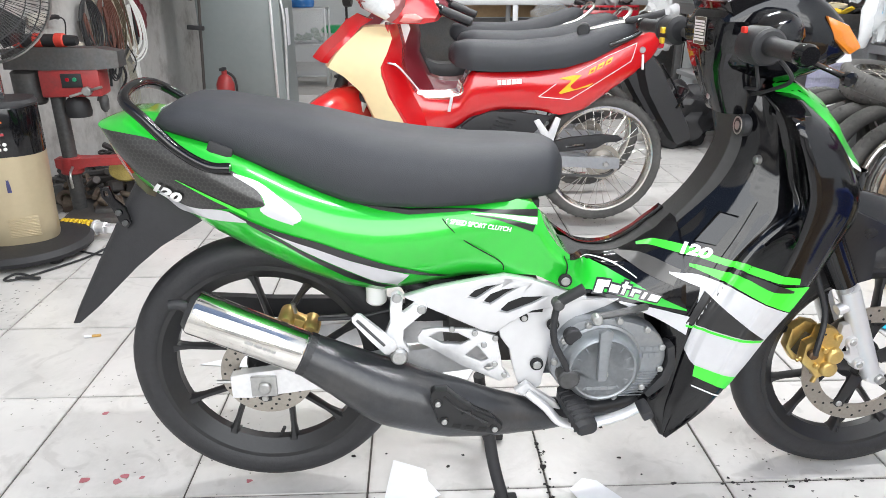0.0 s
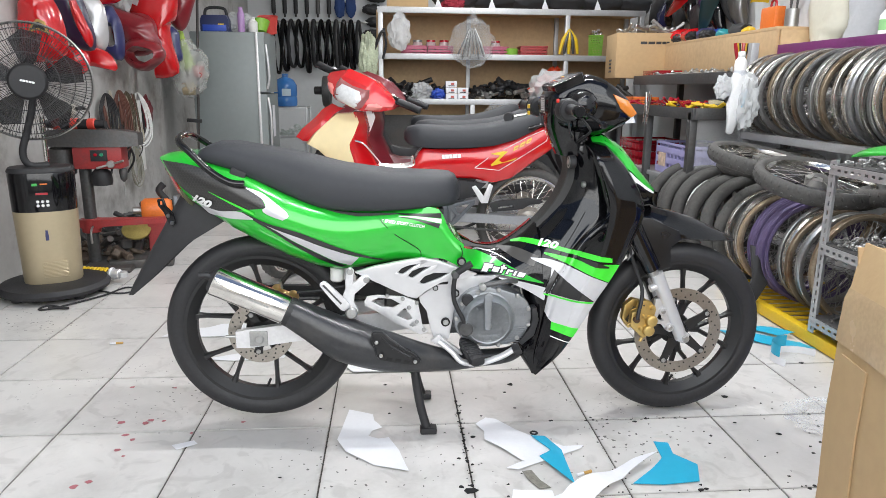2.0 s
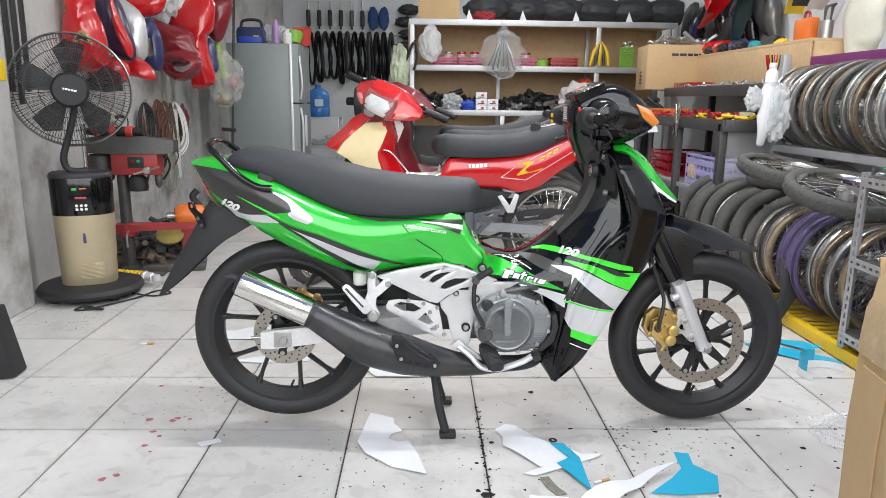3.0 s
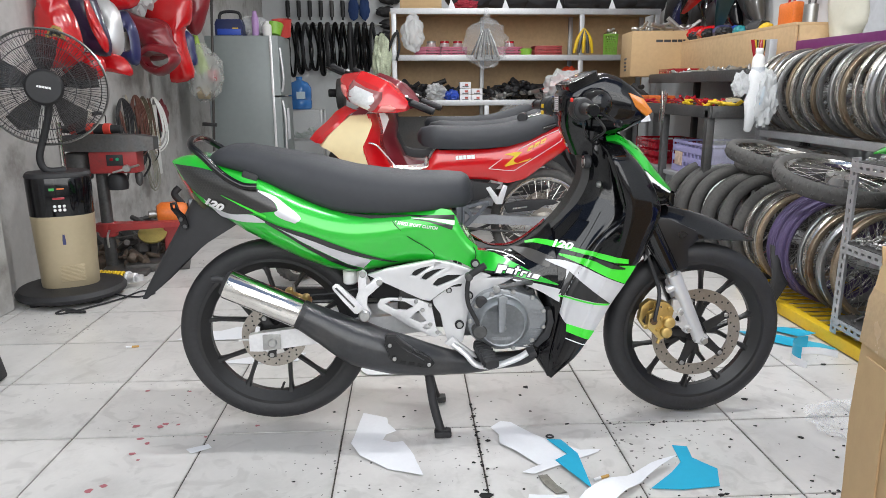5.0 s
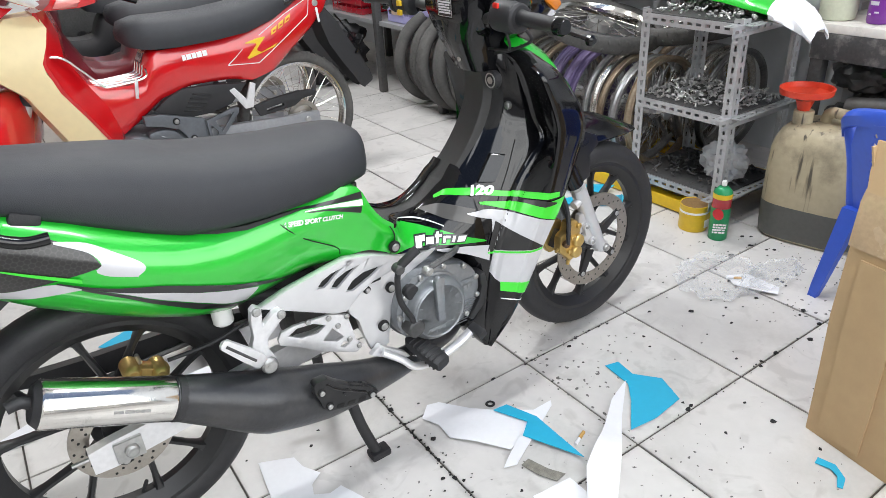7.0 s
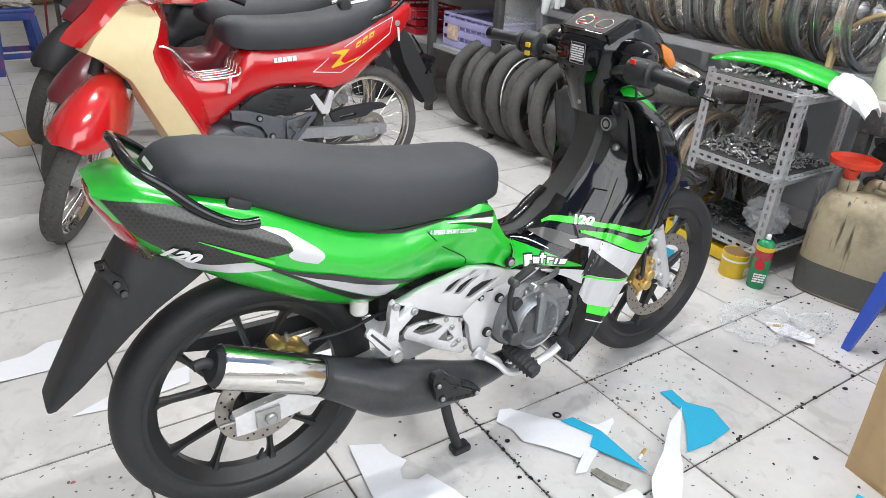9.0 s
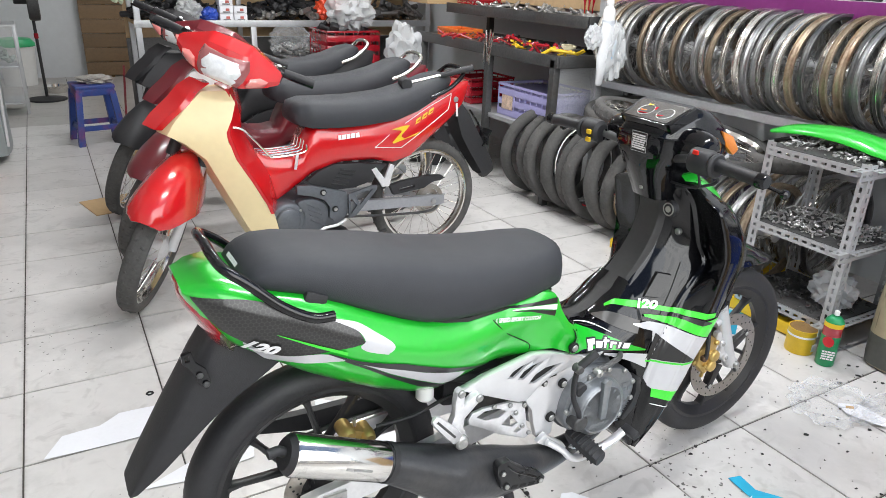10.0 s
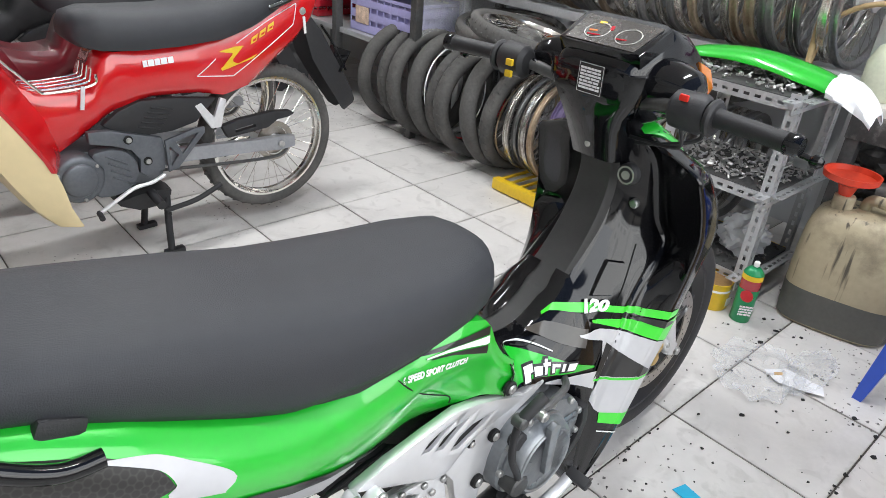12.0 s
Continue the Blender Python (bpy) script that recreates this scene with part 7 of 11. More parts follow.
# things on the wall shelf
Z = 1.268
oil = thing("oil_can", "small red oil can with a thin spout", "oil can", pose(2.60, 1.17, Z))
part("can", lathe([(0, 0), (0.03, 0), (0.032, 0.005), (0.032, 0.07), (0.012, 0.09), (0.008, 0.10), (0, 0.10)], 20), RED, oil)
part("spout", tube([(0, 0, 0.095), (-0.01, 0.02, 0.13), (-0.02, 0.06, 0.16)], 0.003, 8), STEEL, oil)
sp = thing("spray_bottle", "white spray bottle with a red trigger head", "bottle", pose(2.60, 1.38, Z))
part("bottle", lathe([(0, 0), (0.036, 0), (0.038, 0.006), (0.038, 0.10), (0.018, 0.13), (0.015, 0.15), (0, 0.15)], 20), WHITE, sp)
part("trigger", box(0.03, 0.07, 0.03, (0, -0.015, 0.168), 0.006), RED, sp)
part("label", lathe([(0.0385, 0.03), (0.0385, 0.08)], 20), mat("green_label", (0.25, 0.5, 0.22), 0.5), sp)
tor = thing("gas_torch", "black gas torch with brass valve and white coil hose", "torch", pose(2.60, 0.90, Z + 0.025, 0, 0, -8))
part("coil", lathe([(0.028, -0.02), (0.032, 0), (0.028, 0.02), (0.016, 0.02), (0.016, -0.02)], 24, "y", (0, 0.06, 0), closed=True), WHITE, tor)
part("barrel", tube([(0, 0.04, 0), (0, -0.22, -0.005)], 0.018, 14, smooth=0, radii=[0.012, 0.02, 0.018]), MATTE, tor)
part("valve", cyl(0.012, 0.04, (0, -0.08, 0.025), "z", 12, 0.003), GOLD, tor)
tray = thing("plastic_tray", "clear brown plastic tray with lid", "tray", pose(2.60, 0.42, Z))
part("tray_body", box(0.12, 0.26, 0.09, (0, 0, 0.045), 0.012), mat("brown_clear_plastic", (0.28, 0.20, 0.16), 0.3, 0, 0.2, 10), tray)
wj = turned("jar", "white plastic jar with a blue lid", "jar", [(0, 0), (0.06, 0), (0.066, 0.01), (0.066, 0.14), (0.058, 0.155), (0, 0.155)], WHITE, pose(2.64, 0.10, Z))
part("lid", lathe([(0, 0), (0.06, 0), (0.06, 0.02), (0.055, 0.024), (0, 0.024)], 24), BLUEP, wj, "", pose(0, 0, 0.155))
turned("spray_can", "black spray can with red cap and white lettering", "spray can", [(0, 0), (0.032, 0), (0.033, 0.01), (0.033, 0.17), (0.024, 0.19), (0.024, 0.22), (0, 0.22)], MATTE, pose(2.58, -0.10, Z))
turned("bottle", "dark oil bottle with ribs", "bottle", [(0, 0), (0.045, 0), (0.05, 0.01), (0.05, 0.13), (0.03, 0.17), (0.018, 0.18), (0.018, 0.2), (0, 0.2)], MATTE, pose(2.58, -0.20, Z))
turned("plastic_funnel", "blue translucent plastic funnel", "funnel", [(0.008, 0), (0.01, 0), (0.014, 0.05), (0.055, 0.13), (0.055, 0.15), (0.05, 0.15), (0.012, 0.055)], mat("pale_blue_plastic", (0.25, 0.45, 0.75), 0.3), pose(2.52, 0.24, Z, 0, 20, 0))
turned("red_bottle_cap", "red ribbed plastic oil pump cap on the rack post", "cap", [(0, 0), (0.02, 0)] + [(0.024 - 0.002 * (k % 2), 0.004 + 0.012 * k) for k in range(8)] + [(0.012, 0.11), (0.006, 0.13), (0, 0.13)], RED, pose(2.36, 0.14, 1.28))
solo("oil_hose", tube([(2.34, 0.14, 1.27), (2.30, 0.24, 1.26), (2.27, 0.32, 1.15), (2.28, 0.34, 0.95), (2.27, 0.33, 0.74)], 0.011, 10), mat("amber_hose", (0.42, 0.30, 0.16), 0.35, 0, 0.15, 9), "brown translucent hose hanging from the post", "hose")
solo("oil_hose", tube([(2.37, 0.14, 1.26), (2.40, 0.06, 1.25), (2.40, -0.02, 1.15), (2.36, 0.04, 1.02), (2.31, 0.10, 1.0)], 0.009, 10), mat("clear_hose", (0.5, 0.42, 0.28), 0.3, 0, 0.15, 9), "clear yellowed hose looped round the post", "hose")
solo("oil_hose", tube([(2.30, 0.34, 0.74), (2.28, 0.30, 0.92), (2.26, 0.16, 1.0), (2.26, 0.0, 0.97), (2.28, -0.06, 0.90)], 0.009, 10), bpy.data.materials["amber_hose"], "yellowed hose arching to a bottle", "hose")

# fairing pieces
def fairing(name, label, material, spine, widths, arc, at, depth=0.5, group="spare body panels", thick=0.004):
    """A curved shell of plastic: a spine, its half-widths, how strongly it is bowed."""
    p = curve([(a, b, c) for a, b, c in spine], 5)
    ww = [float(np.interp(i / (len(p) - 1), np.linspace(0, 1, len(widths)), widths)) for i in range(len(p))]
    rings = []
    for i, q in enumerate(p):
        d = (p[min(i + 1, len(p) - 1)] - p[max(i - 1, 0)]).normalized()
        side = d.cross(Vector((0, 0, 1)))
        side = side.normalized() if side.length > 0.05 else Vector((0, 1, 0))
        up = side.cross(d).normalized()
        row = []
        for j in range(11):
            a = (j / 10 - 0.5) * arc
            row.append(q + side * ww[i] * math.sin(a) / max(math.sin(arc / 2) if arc < math.pi else 1, 0.3) + up * ww[i] * depth * (math.cos(a) - 1))
        rings.append(row + [v - up * thick for v in reversed(row)])
    return solo(name, skin(rings), material, label, "body panel", at, group, sharp=45)


VIOLET = mat("dark_violet_plastic", (0.035, 0.02, 0.06), 0.3, coat=0.5)


def shell(name, label, material, outline, at, bulge=0.05, hole=None, group="spare body panels", marks=()):
    """A moulded panel: outline in (x, z), bowed towards -y, with turned-in rims."""
    line = [(v.x, v.z) for v in curve([(a, 0, c) for a, c in outline], 3, True)]
    n = len(line)
    cx, cz = sum(p[0] for p in line) / n, sum(p[1] for p in line) / n
    inner = None
    if hole:
        hl = resample(list(hole) + [hole[0]], 61)[:-1]
        inner = []
        for x, z in line:
            a = math.atan2(z - cz, x - cx)
            inner.append(min(hl, key=lambda q: abs((math.atan2(q[1] - cz, q[0] - cx) - a + math.pi) % (2 * math.pi) - math.pi)))
    b = bmesh.new()
    loops = []
    for f, y in ((1.0, 0.03), (1.0, 0.0), (0.90, -bulge * 0.45), (0.72, -bulge * 0.8), (0.45, -bulge), (0.2, -bulge * 1.05)):
        row = []
        for i, (x, z) in enumerate(line):
            tx, tz = inner[i] if inner else (cx, cz)
            row.append(b.verts.new((tx + (x - tx) * f, y + 0.012 * noise.noise(Vector((x * 9, z * 9, bulge * 50))), tz + (z - tz) * f)))
        loops.append(row)
    if inner:
        loops.append([b.verts.new((x, bulge * 0.2, z)) for x, z in inner])
    for r, q in zip(loops, loops[1:]):
        for i in range(n):
            b.faces.new((r[i], r[(i + 1) % n], q[(i + 1) % n], q[i]))
    if not inner:
        b.faces.new(loops[-1])
    return solo(name, b, material, label, "body panel", at, group, sharp=45)


RW = pose(2.70, 0, 0, 0, 0, -90)


def right_wall(label, material, points, bulge=0.05):
    """Outline in (y, z) on the wall over the rims."""
    return shell("body_panel", label, material, [(-y, z) for y, z in points], RW, bulge)


right_wall("aged cream white fairing panel hung on the wall", mat("aged_white_plastic", (0.56, 0.54, 0.45), 0.4, 0, 0.06, 4), [(2.15, 1.60), (1.84, 1.60), (1.80, 1.435), (1.81, 1.333), (1.902, 1.277), (1.942, 1.168), (2.034, 1.162), (2.092, 1.287)], 0.09)
right_wall("pale grey fairing tail hung on the wall", mat("pale_grey_plastic", (0.44, 0.45, 0.47), 0.35, 0, 0.08, 5), [(1.78, 1.62), (1.53, 1.62), (1.616, 1.306), (1.75, 1.249), (1.858, 1.226), (1.806, 1.316)], 0.05)
right_wall("dark red fairing piece hung on the wall", MAROON, [(1.45, 1.60), (1.23, 1.60), (1.319, 1.334), (1.389, 1.316)], 0.04)
right_wall("silver grey fairing panel hung on the wall", SILVER, [(1.16, 1.66), (0.78, 1.66), (0.886, 1.293), (0.953, 1.23), (1.014, 1.219), (1.08, 1.23)], 0.05)
right_wall("violet fairing strip hung on the wall", VIOLET, [(0.80, 1.66), (0.75, 1.66), (0.845, 1.294), (0.872, 1.300)], 0.02)
right_wall("black fairing piece with a yellow edge hung on the wall", BLACK, [(0.79, 1.60), (0.68, 1.60), (0.645, 1.36), (0.665, 1.345), (0.74, 1.42)], 0.05)
right_wall("yellow fairing edge hung on the wall", YELLOW, [(0.672, 1.56), (0.655, 1.56), (0.618, 1.345), (0.655, 1.325), (0.668, 1.36), (0.648, 1.38)], 0.02)
right_wall("black fairing piece with a yellow rim hung on the wall", BLACK, [(0.59, 1.60), (0.46, 1.60), (0.455, 1.43), (0.475, 1.395), (0.57, 1.36)], 0.05)
right_wall("yellow fairing rim hung on the wall", YELLOW, [(0.61, 1.56), (0.595, 1.56), (0.598, 1.345), (0.49, 1.375), (0.45, 1.42), (0.47, 1.385), (0.605, 1.325)], 0.02)
right_wall("matte black panel hung high on the wall", MATTE, [(0.22, 1.60), (0.04, 1.60), (0.083, 1.439), (0.149, 1.425)], 0.04)

# ---- work bench with tools ----
bench = thing("tool_bench", "dark steel workbench with three shelves of tools", "workbench")
for px, py in ((2.0, 2.12), (2.0, 2.82), (2.0, 3.75), (2.6, 2.12), (2.6, 3.75)):
    part("post", box(0.045, 0.045, 0.88 if px < 2.3 else 1.1, (px, py, 0.44 if px < 2.3 else 0.55), 0.003), DARKSTEEL, bench)
part("worktop", box(0.62, 1.75, 0.035, (2.30, 2.95, 0.875), 0.004), DARKSTEEL, bench)
part("worktop_edge", box(0.015, 1.75, 0.07, (1.985, 2.95, 0.868), 0.002), DARKSTEEL, bench)
part("end_edge", box(0.62, 0.015, 0.07, (2.30, 2.075, 0.868), 0.002), DARKSTEEL, bench)
part("upper_shelf", box(0.40, 1.65, 0.02, (2.42, 2.95, 1.085), 0.003), DARKSTEEL, bench)
part("upper_shelf_edge", box(0.015, 1.65, 0.07, (2.21, 2.95, 1.08), 0.002), DARKSTEEL, bench)
part("end_edge", box(0.40, 0.015, 0.07, (2.42, 2.12, 1.08), 0.002), DARKSTEEL, bench)
part("lower_shelf", box(0.60, 1.70, 0.03, (2.30, 2.95, 0.44), 0.004), GALV, bench)
part("shelf_glass", box(0.55, 0.008, 0.36, (2.30, 2.10, 0.66), 0.002), FILMCLEAR, bench).visible_shadow = False
ply = thing("plywood_shelf", "pale plywood board shelf along the wall", "shelf")
part("front_board", box(0.02, 2.3, 0.22, (2.46, 3.25, 1.245), 0.003), WOOD, ply)
part("shelf_board", box(0.34, 2.3, 0.02, (2.62, 3.25, 1.365), 0.003), WOOD, ply)
part("end_board", box(0.30, 0.02, 0.22, (2.62, 2.09, 1.245), 0.003), WOOD, ply)
stuff("small_tools", heap(130, 0.13, 0.72, 0.03, 0.028, 5, 1.8, ("box", "rod", "rod")), STEEL, "steel sockets, spanners and screwdrivers lying on the shelf", "tools", pose(2.40, 2.90, 1.095))
stuff("small_tools", heap(46, 0.12, 0.65, 0.03, 0.03, 6, 2.2, ("box", "rod", "rod")), LENSRED, "red-handled pliers and tools lying on the bench", "tools", pose(2.12, 2.85, 0.893))
stuff("small_tools", heap(60, 0.15, 0.75, 0.03, 0.03, 9, 1.8), DARKSTEEL, "dark hand tools lying on the bench", "tools", pose(2.2, 2.95, 0.893))
stuff("small_tools", heap(14, 0.10, 0.4, 0.03, 0.03, 7, 2.4, ("rod", "box")), YELLOW, "yellow-handled tools on the bench", "tools", pose(2.12, 2.45, 0.893))
crate("tool_tray", "orange mesh tray of tools on the bench", pose(2.14, 3.45, 0.893), 0.2, 0.3, 0.05, ORANGE, 5)
crate("tool_tray", "red plastic tray of tools on the upper shelf", pose(2.36, 3.55, 1.096), 0.2, 0.3, 0.05, LENSRED, 5)
solo("tape_roll", lathe([(0.045, -0.024), (0.045, 0.024), (0.03, 0.024), (0.03, -0.024)], 28, "z", closed=True), mat("clear_tape", (0.68, 0.62, 0.42), 0.3, 0, 0.08, 12), "roll of clear yellowish tape on the bench", "tape", pose(2.20, 2.26, 0.918, 8, 0, 0))
for k, (dy, dz, a) in enumerate(((0, 0, 3), (0.025, 0.01, -4), (0.055, 0.015, 2), (0.075, -0.005, 5))):
    solo("steel_tube", cyl(0.006, 0.20, (0, 0, 0), "z", 12, 0.001), CHROME, "thin bright steel tube hung on the bench", "tube", pose(1.965, 2.83 - dy, 0.88 + dz, a, a * 0.7, 0), "steel tubes")
crate("red_crate", "red plastic crate under the bench", pose(2.22, 3.30, 0.458), 0.36, 0.42, 0.17, LENSRED)
bk = crate("lilac_basket", "lilac plastic basket with a white side grid", pose(2.22, 2.47, 0.458), 0.36, 0.54, 0.20, LILAC, 9)
part("basket_lining", box(0.34, 0.50, 0.18, (0, 0, 0.095), 0.01), LILAC, bk)
part("basket_picture", box(0.004, 0.12, 0.09, (-0.185, 0.16, 0.09), 0.001), mat("printed_card", (0.6, 0.45, 0.35), 0.5, 0, 0.5, 40), bk)
crate("red_crate", "red plastic crate heaped with wrapped parts behind the bench", pose(1.62, 4.45, 0.62), 0.45, 0.4, 0.24, LENSRED)
solo("crate_stand", box(0.5, 0.45, 0.6, (0, 0, 0.3), 0.01), DARKSTEEL, "dark steel stand under a red crate", "stand", pose(1.62, 4.45, 0))
solo("plastic_bag", crumple(0.16, 4, 1.2, 1.2, 1.0), FILMMILK, "crumpled clear plastic bag on a crate", "plastic bag", pose(1.65, 4.4, 1.0))
stuff("wrapped_parts", heap(60, 0.2, 0.18, 0.14, 0.06, 33), MATTE, "heap of black wrapped motorcycle parts", "parts", pose(1.62, 4.45, 0.82))
solo("plastic_bag", crumple(0.14, 7, 1, 1, 1.4), FILMMILK, "milky plastic sack standing by the bench", "plastic bag", pose(1.885, 3.86, 0.75))
solo("dark_sack", crumple(0.22, 9, 1.2, 1, 1.0, 0.3), MATTE, "black sack under the bench", "sack", pose(1.9, 3.35, 0.2))
# carton with handwriting
ct = thing("cardboard_box", "brown cardboard carton with handwriting on its side", "box", pose(2.36, 3.98, 1.10, 0, 0, -6))
part("carton", box(0.58, 0.42, 0.36, (0, 0, 0.18), 0.006), CARD, ct)
bars(1, 0.24, 0.05, BLACKFILM, ct, Matrix.Translation((0.02, -0.212, 0.28)), "handwriting", 6, 0.6)
bars(4, 0.10, 0.12, BLACKFILM, ct, Matrix.Translation((-0.291, 0.0, 0.10)) @ pose(0, 0, 0, 0, 0, -90), "printing", 7, 0.45)
stuff("wire_coils", heap(30, 0.22, 0.15, 0.05, 0.05, 40, 2.0, ("rod", "ring")), STEEL, "bundle of bright wire on the carton", "wire", pose(2.36, 3.98, 1.46))
# things on the plywood shelf and the wall above
for k, (mt, lab, yy, s) in enumerate(((RED, "red plastic cover", 3.55, 0.09), (NAVY, "dark blue plastic cover", 3.30, 0.07), (mat("teal_plastic", (0.02, 0.25, 0.28), 0.4), "teal power tool battery", 3.05, 0.05), (RED, "red folded panel", 3.80, 0.10), (MATTE, "black moulded cover", 2.80, 0.07), (mat("violet_plastic", (0.14, 0.05, 0.3), 0.4), "violet plastic cover", 3.95, 0.07), (YELLOW, "yellow clamp", 2.68, 0.04))):
    solo("plastic_cover", crumple(s, 50 + k, 1.0, 1.5, 0.7, 0.35, 2, 1.6), mt, lab + " lying on the plywood shelf", "plastic part", pose(2.58, yy, 1.375 + s * 0.5))
og = thing("orange_case", "orange plastic tool case standing on the shelf", "case", pose(2.58, 2.40, 1.375))
part("case_body", box(0.07, 0.17, 0.14, (0, 0, 0.07), 0.012), ORANGE, og)
part("case_handle", tube([(0, -0.03, 0.14), (0, -0.02, 0.175), (0, 0.02, 0.175), (0, 0.03, 0.14)], 0.008, 8), LENSRED, og)
hk = thing("tool_pot", "steel pot of hook spanners", "pot", pose(2.60, 2.22, 1.375))
part("pot", lathe([(0, 0), (0.04, 0), (0.04, 0.11), (0.037, 0.11), (0.037, 0.01), (0, 0.01)], 20), STEEL, hk)
for k in range(5):
    part("spanner", tube([(0.01 * (k - 2), 0.012 * (k % 3 - 1), 0.03), (0.012 * (k - 2), 0.03 * (k % 3 - 1), 0.17), (0.02, 0.05 * (k % 3 - 1), 0.20)], 0.006, 8), DARKSTEEL, hk)
fairing("body_panel", "red tail panel with lilac and yellow stripes hung on the wall", RED, [(0, 0, 0), (0, -0.20, 0.14), (0, -0.45, 0.40)], [0.015, 0.07, 0.12], 2.0, pose(2.55, 4.05, 1.62, 0, 0, 12))
fairing("body_panel", "dark green body panel hung on the wall", mat("dark_green_plastic", (0.012, 0.04, 0.045), 0.3, coat=0.5), [(0, 0, 0), (0, -0.08, 0.2), (0, -0.26, 0.42)], [0.03, 0.07, 0.09], 2.0, pose(2.60, 3.45, 1.46))
fairing("body_panel", "yellow body panel hung on the wall", YELLOW, [(0, 0, 0), (0, -0.08, 0.14), (0, -0.2, 0.32)], [0.07, 0.08, 0.09], 2.0, pose(2.72, 2.85, 1.60))
fairing("body_panel", "black panel with white numerals hung on the wall", MATTE, [(0, 0, 0), (0, -0.08, 0.14), (0, -0.2, 0.32)], [0.05, 0.06, 0.06], 2.0, pose(2.63, 2.62, 1.62))
fairing("body_panel", "grey body panel hung on the wall", SILVER, [(0, 0, 0), (0, -0.1, 0.1), (0, -0.22, 0.3)], [0.05, 0.06, 0.05], 2.0, pose(2.64, 2.45, 1.58))
# crowded spare panels and bags over the bench, against the wall
rnd = random.Random(17)
DARKBLUE = mat("dark_blue_plastic", (0.01, 0.012, 0.05), 0.25, 0, 0.1, 6)
spares = ((4.70, 1.74, MATTE, "black"), (4.52, 1.62, DARKBLUE, "dark blue"), (4.34, 1.72, BLACK, "glossy black"), (4.14, 1.60, MATTE, "black"), (3.95, 1.68, BLACK, "glossy black"), (3.78, 1.56, MATTE, "black"), (3.60, 1.64, DARKBLUE, "dark blue"), (3.42, 1.56, BLACK, "glossy black"), (3.26, 1.66, MATTE, "black"), (3.10, 1.60, GREYFILM, "charcoal"), (4.24, 1.88, RED, "red"), (3.86, 1.86, MATTE, "black"), (3.50, 1.84, RED, "red"), (3.18, 1.82, BLACK, "glossy black"))
for y, z, m, c in spares:
    w, h, lean = rnd.uniform(0.06, 0.10), rnd.uniform(0.13, 0.20), rnd.uniform(-30, 30)
    out = [(-w, h * 0.7), (w * 0.3, h), (w, h * 0.4), (w * 0.7, -h * 0.3), (w * 0.2, -h), (-w * 0.6, -h * 0.6), (-w * 1.1, 0)]
    shell("fairing_panel", "%s plastic fairing panel hung on the wall" % c, m, out, pose(2.70, y, z, rnd.uniform(-10, 10), 0, -90) @ pose(0, 0, 0, 0, lean, 0), 0.045)
for y, x, r, m, c in ((3.98, 2.56, 0.055, RED, "red"), (3.86, 2.66, 0.06, DARKBLUE, "dark blue"), (3.72, 2.55, 0.05, MATTE, "black"), (3.60, 2.62, 0.055, RED, "red"), (3.46, 2.54, 0.05, MATTE, "black"), (3.32, 2.64, 0.055, BLUEP, "teal"), (3.22, 2.54, 0.045, MATTE, "black")):
    solo("plastic_casing", crumple(r, int(y * 100), 1.0, 1.4, 0.8, 0.3), m, "%s plastic casing on the plywood shelf" % c, "casing", pose(x, y, 1.375 + r * 0.72, 0, 0, y * 400), "casings on the shelf")
# bottle in a plastic bag on a hook
hb = thing("hung_bottle", "white bottle in a torn plastic bag hung at the bench corner", "bottle", pose(2.13, 1.86, 0.965))
part("bottle", lathe([(0, 0), (0.026, 0), (0.032, 0.02), (0.034, 0.18), (0.030, 0.205), (0.017, 0.222), (0.020, 0.226), (0.020, 0.248), (0.017, 0.252), (0, 0.252)], 24), WHITE, hb)
part("print", lathe([(0.0345, 0.09), (0.0345, 0.15)], 24), mat("pale_print", (0.55, 0.58, 0.62), 0.5, 0, 0.3, 60), hb)
part("bag", skin([[(w * math.cos(a) * (1 + 0.25 * math.sin(3 * a + z * 40)), 0.55 * w * math.sin(a), z) for a in np.linspace(0, 2 * math.pi, 17)[:-1]] for z, w in ((-0.20, 0.006), (-0.19, 0.020), (-0.12, 0.032), (-0.04, 0.042), (0.04, 0.046), (0.11, 0.044), (0.135, 0.038))]), mat("white_bag_film", (0.72, 0.73, 0.74), 0.35, 0, 0.08, 14, 0.3, 40), hb, "white torn plastic bag", pose(-0.012, -0.012, 0, 0, 6, 0), sharp=60)
part("clear_bag", crumple(0.075, 12, 0.75, 0.7, 1.9, 0.4), FILMMILK, hb, "clear crumpled plastic bag", pose(0.045, -0.03, -0.02))
part("clear_bag", crumple(0.05, 14, 1.0, 0.8, 1.2, 0.4), FILMMILK, hb, "", pose(-0.075, 0.02, 0.06))
part("blue_print", box(0.012, 0.002, 0.10, (0.012, -0.056, 0.0), 0.0005, rot=(0, 8, 0), seg=1), mat("blue_print", (0.10, 0.40, 0.62), 0.4), hb)
part("wire", tube([(-0.02, 0.02, 0.20), (0.03, 0.06, 0.24), (0.09, 0.14, 0.245), (0.13, 0.21, 0.235)], 0.002, 6), STEEL, hb)
tb = thing("tool_bunch", "bunch of red and yellow handled screwdrivers", "tools", pose(2.36, 2.30, 1.20))
for k in range(7):
    part("screwdriver", tube([(0.01 * (k - 3), 0.008 * (k % 3), -0.09), (0.012 * (k - 3), 0.012 * (k % 3), 0.0), (0.018 * (k - 3), 0.012 * (k % 3), 0.09)], 0.009, 8, radii=[0.003, 0.004, 0.012, 0.011]), (LENSRED, YELLOW, MATTE)[k % 3], tb)

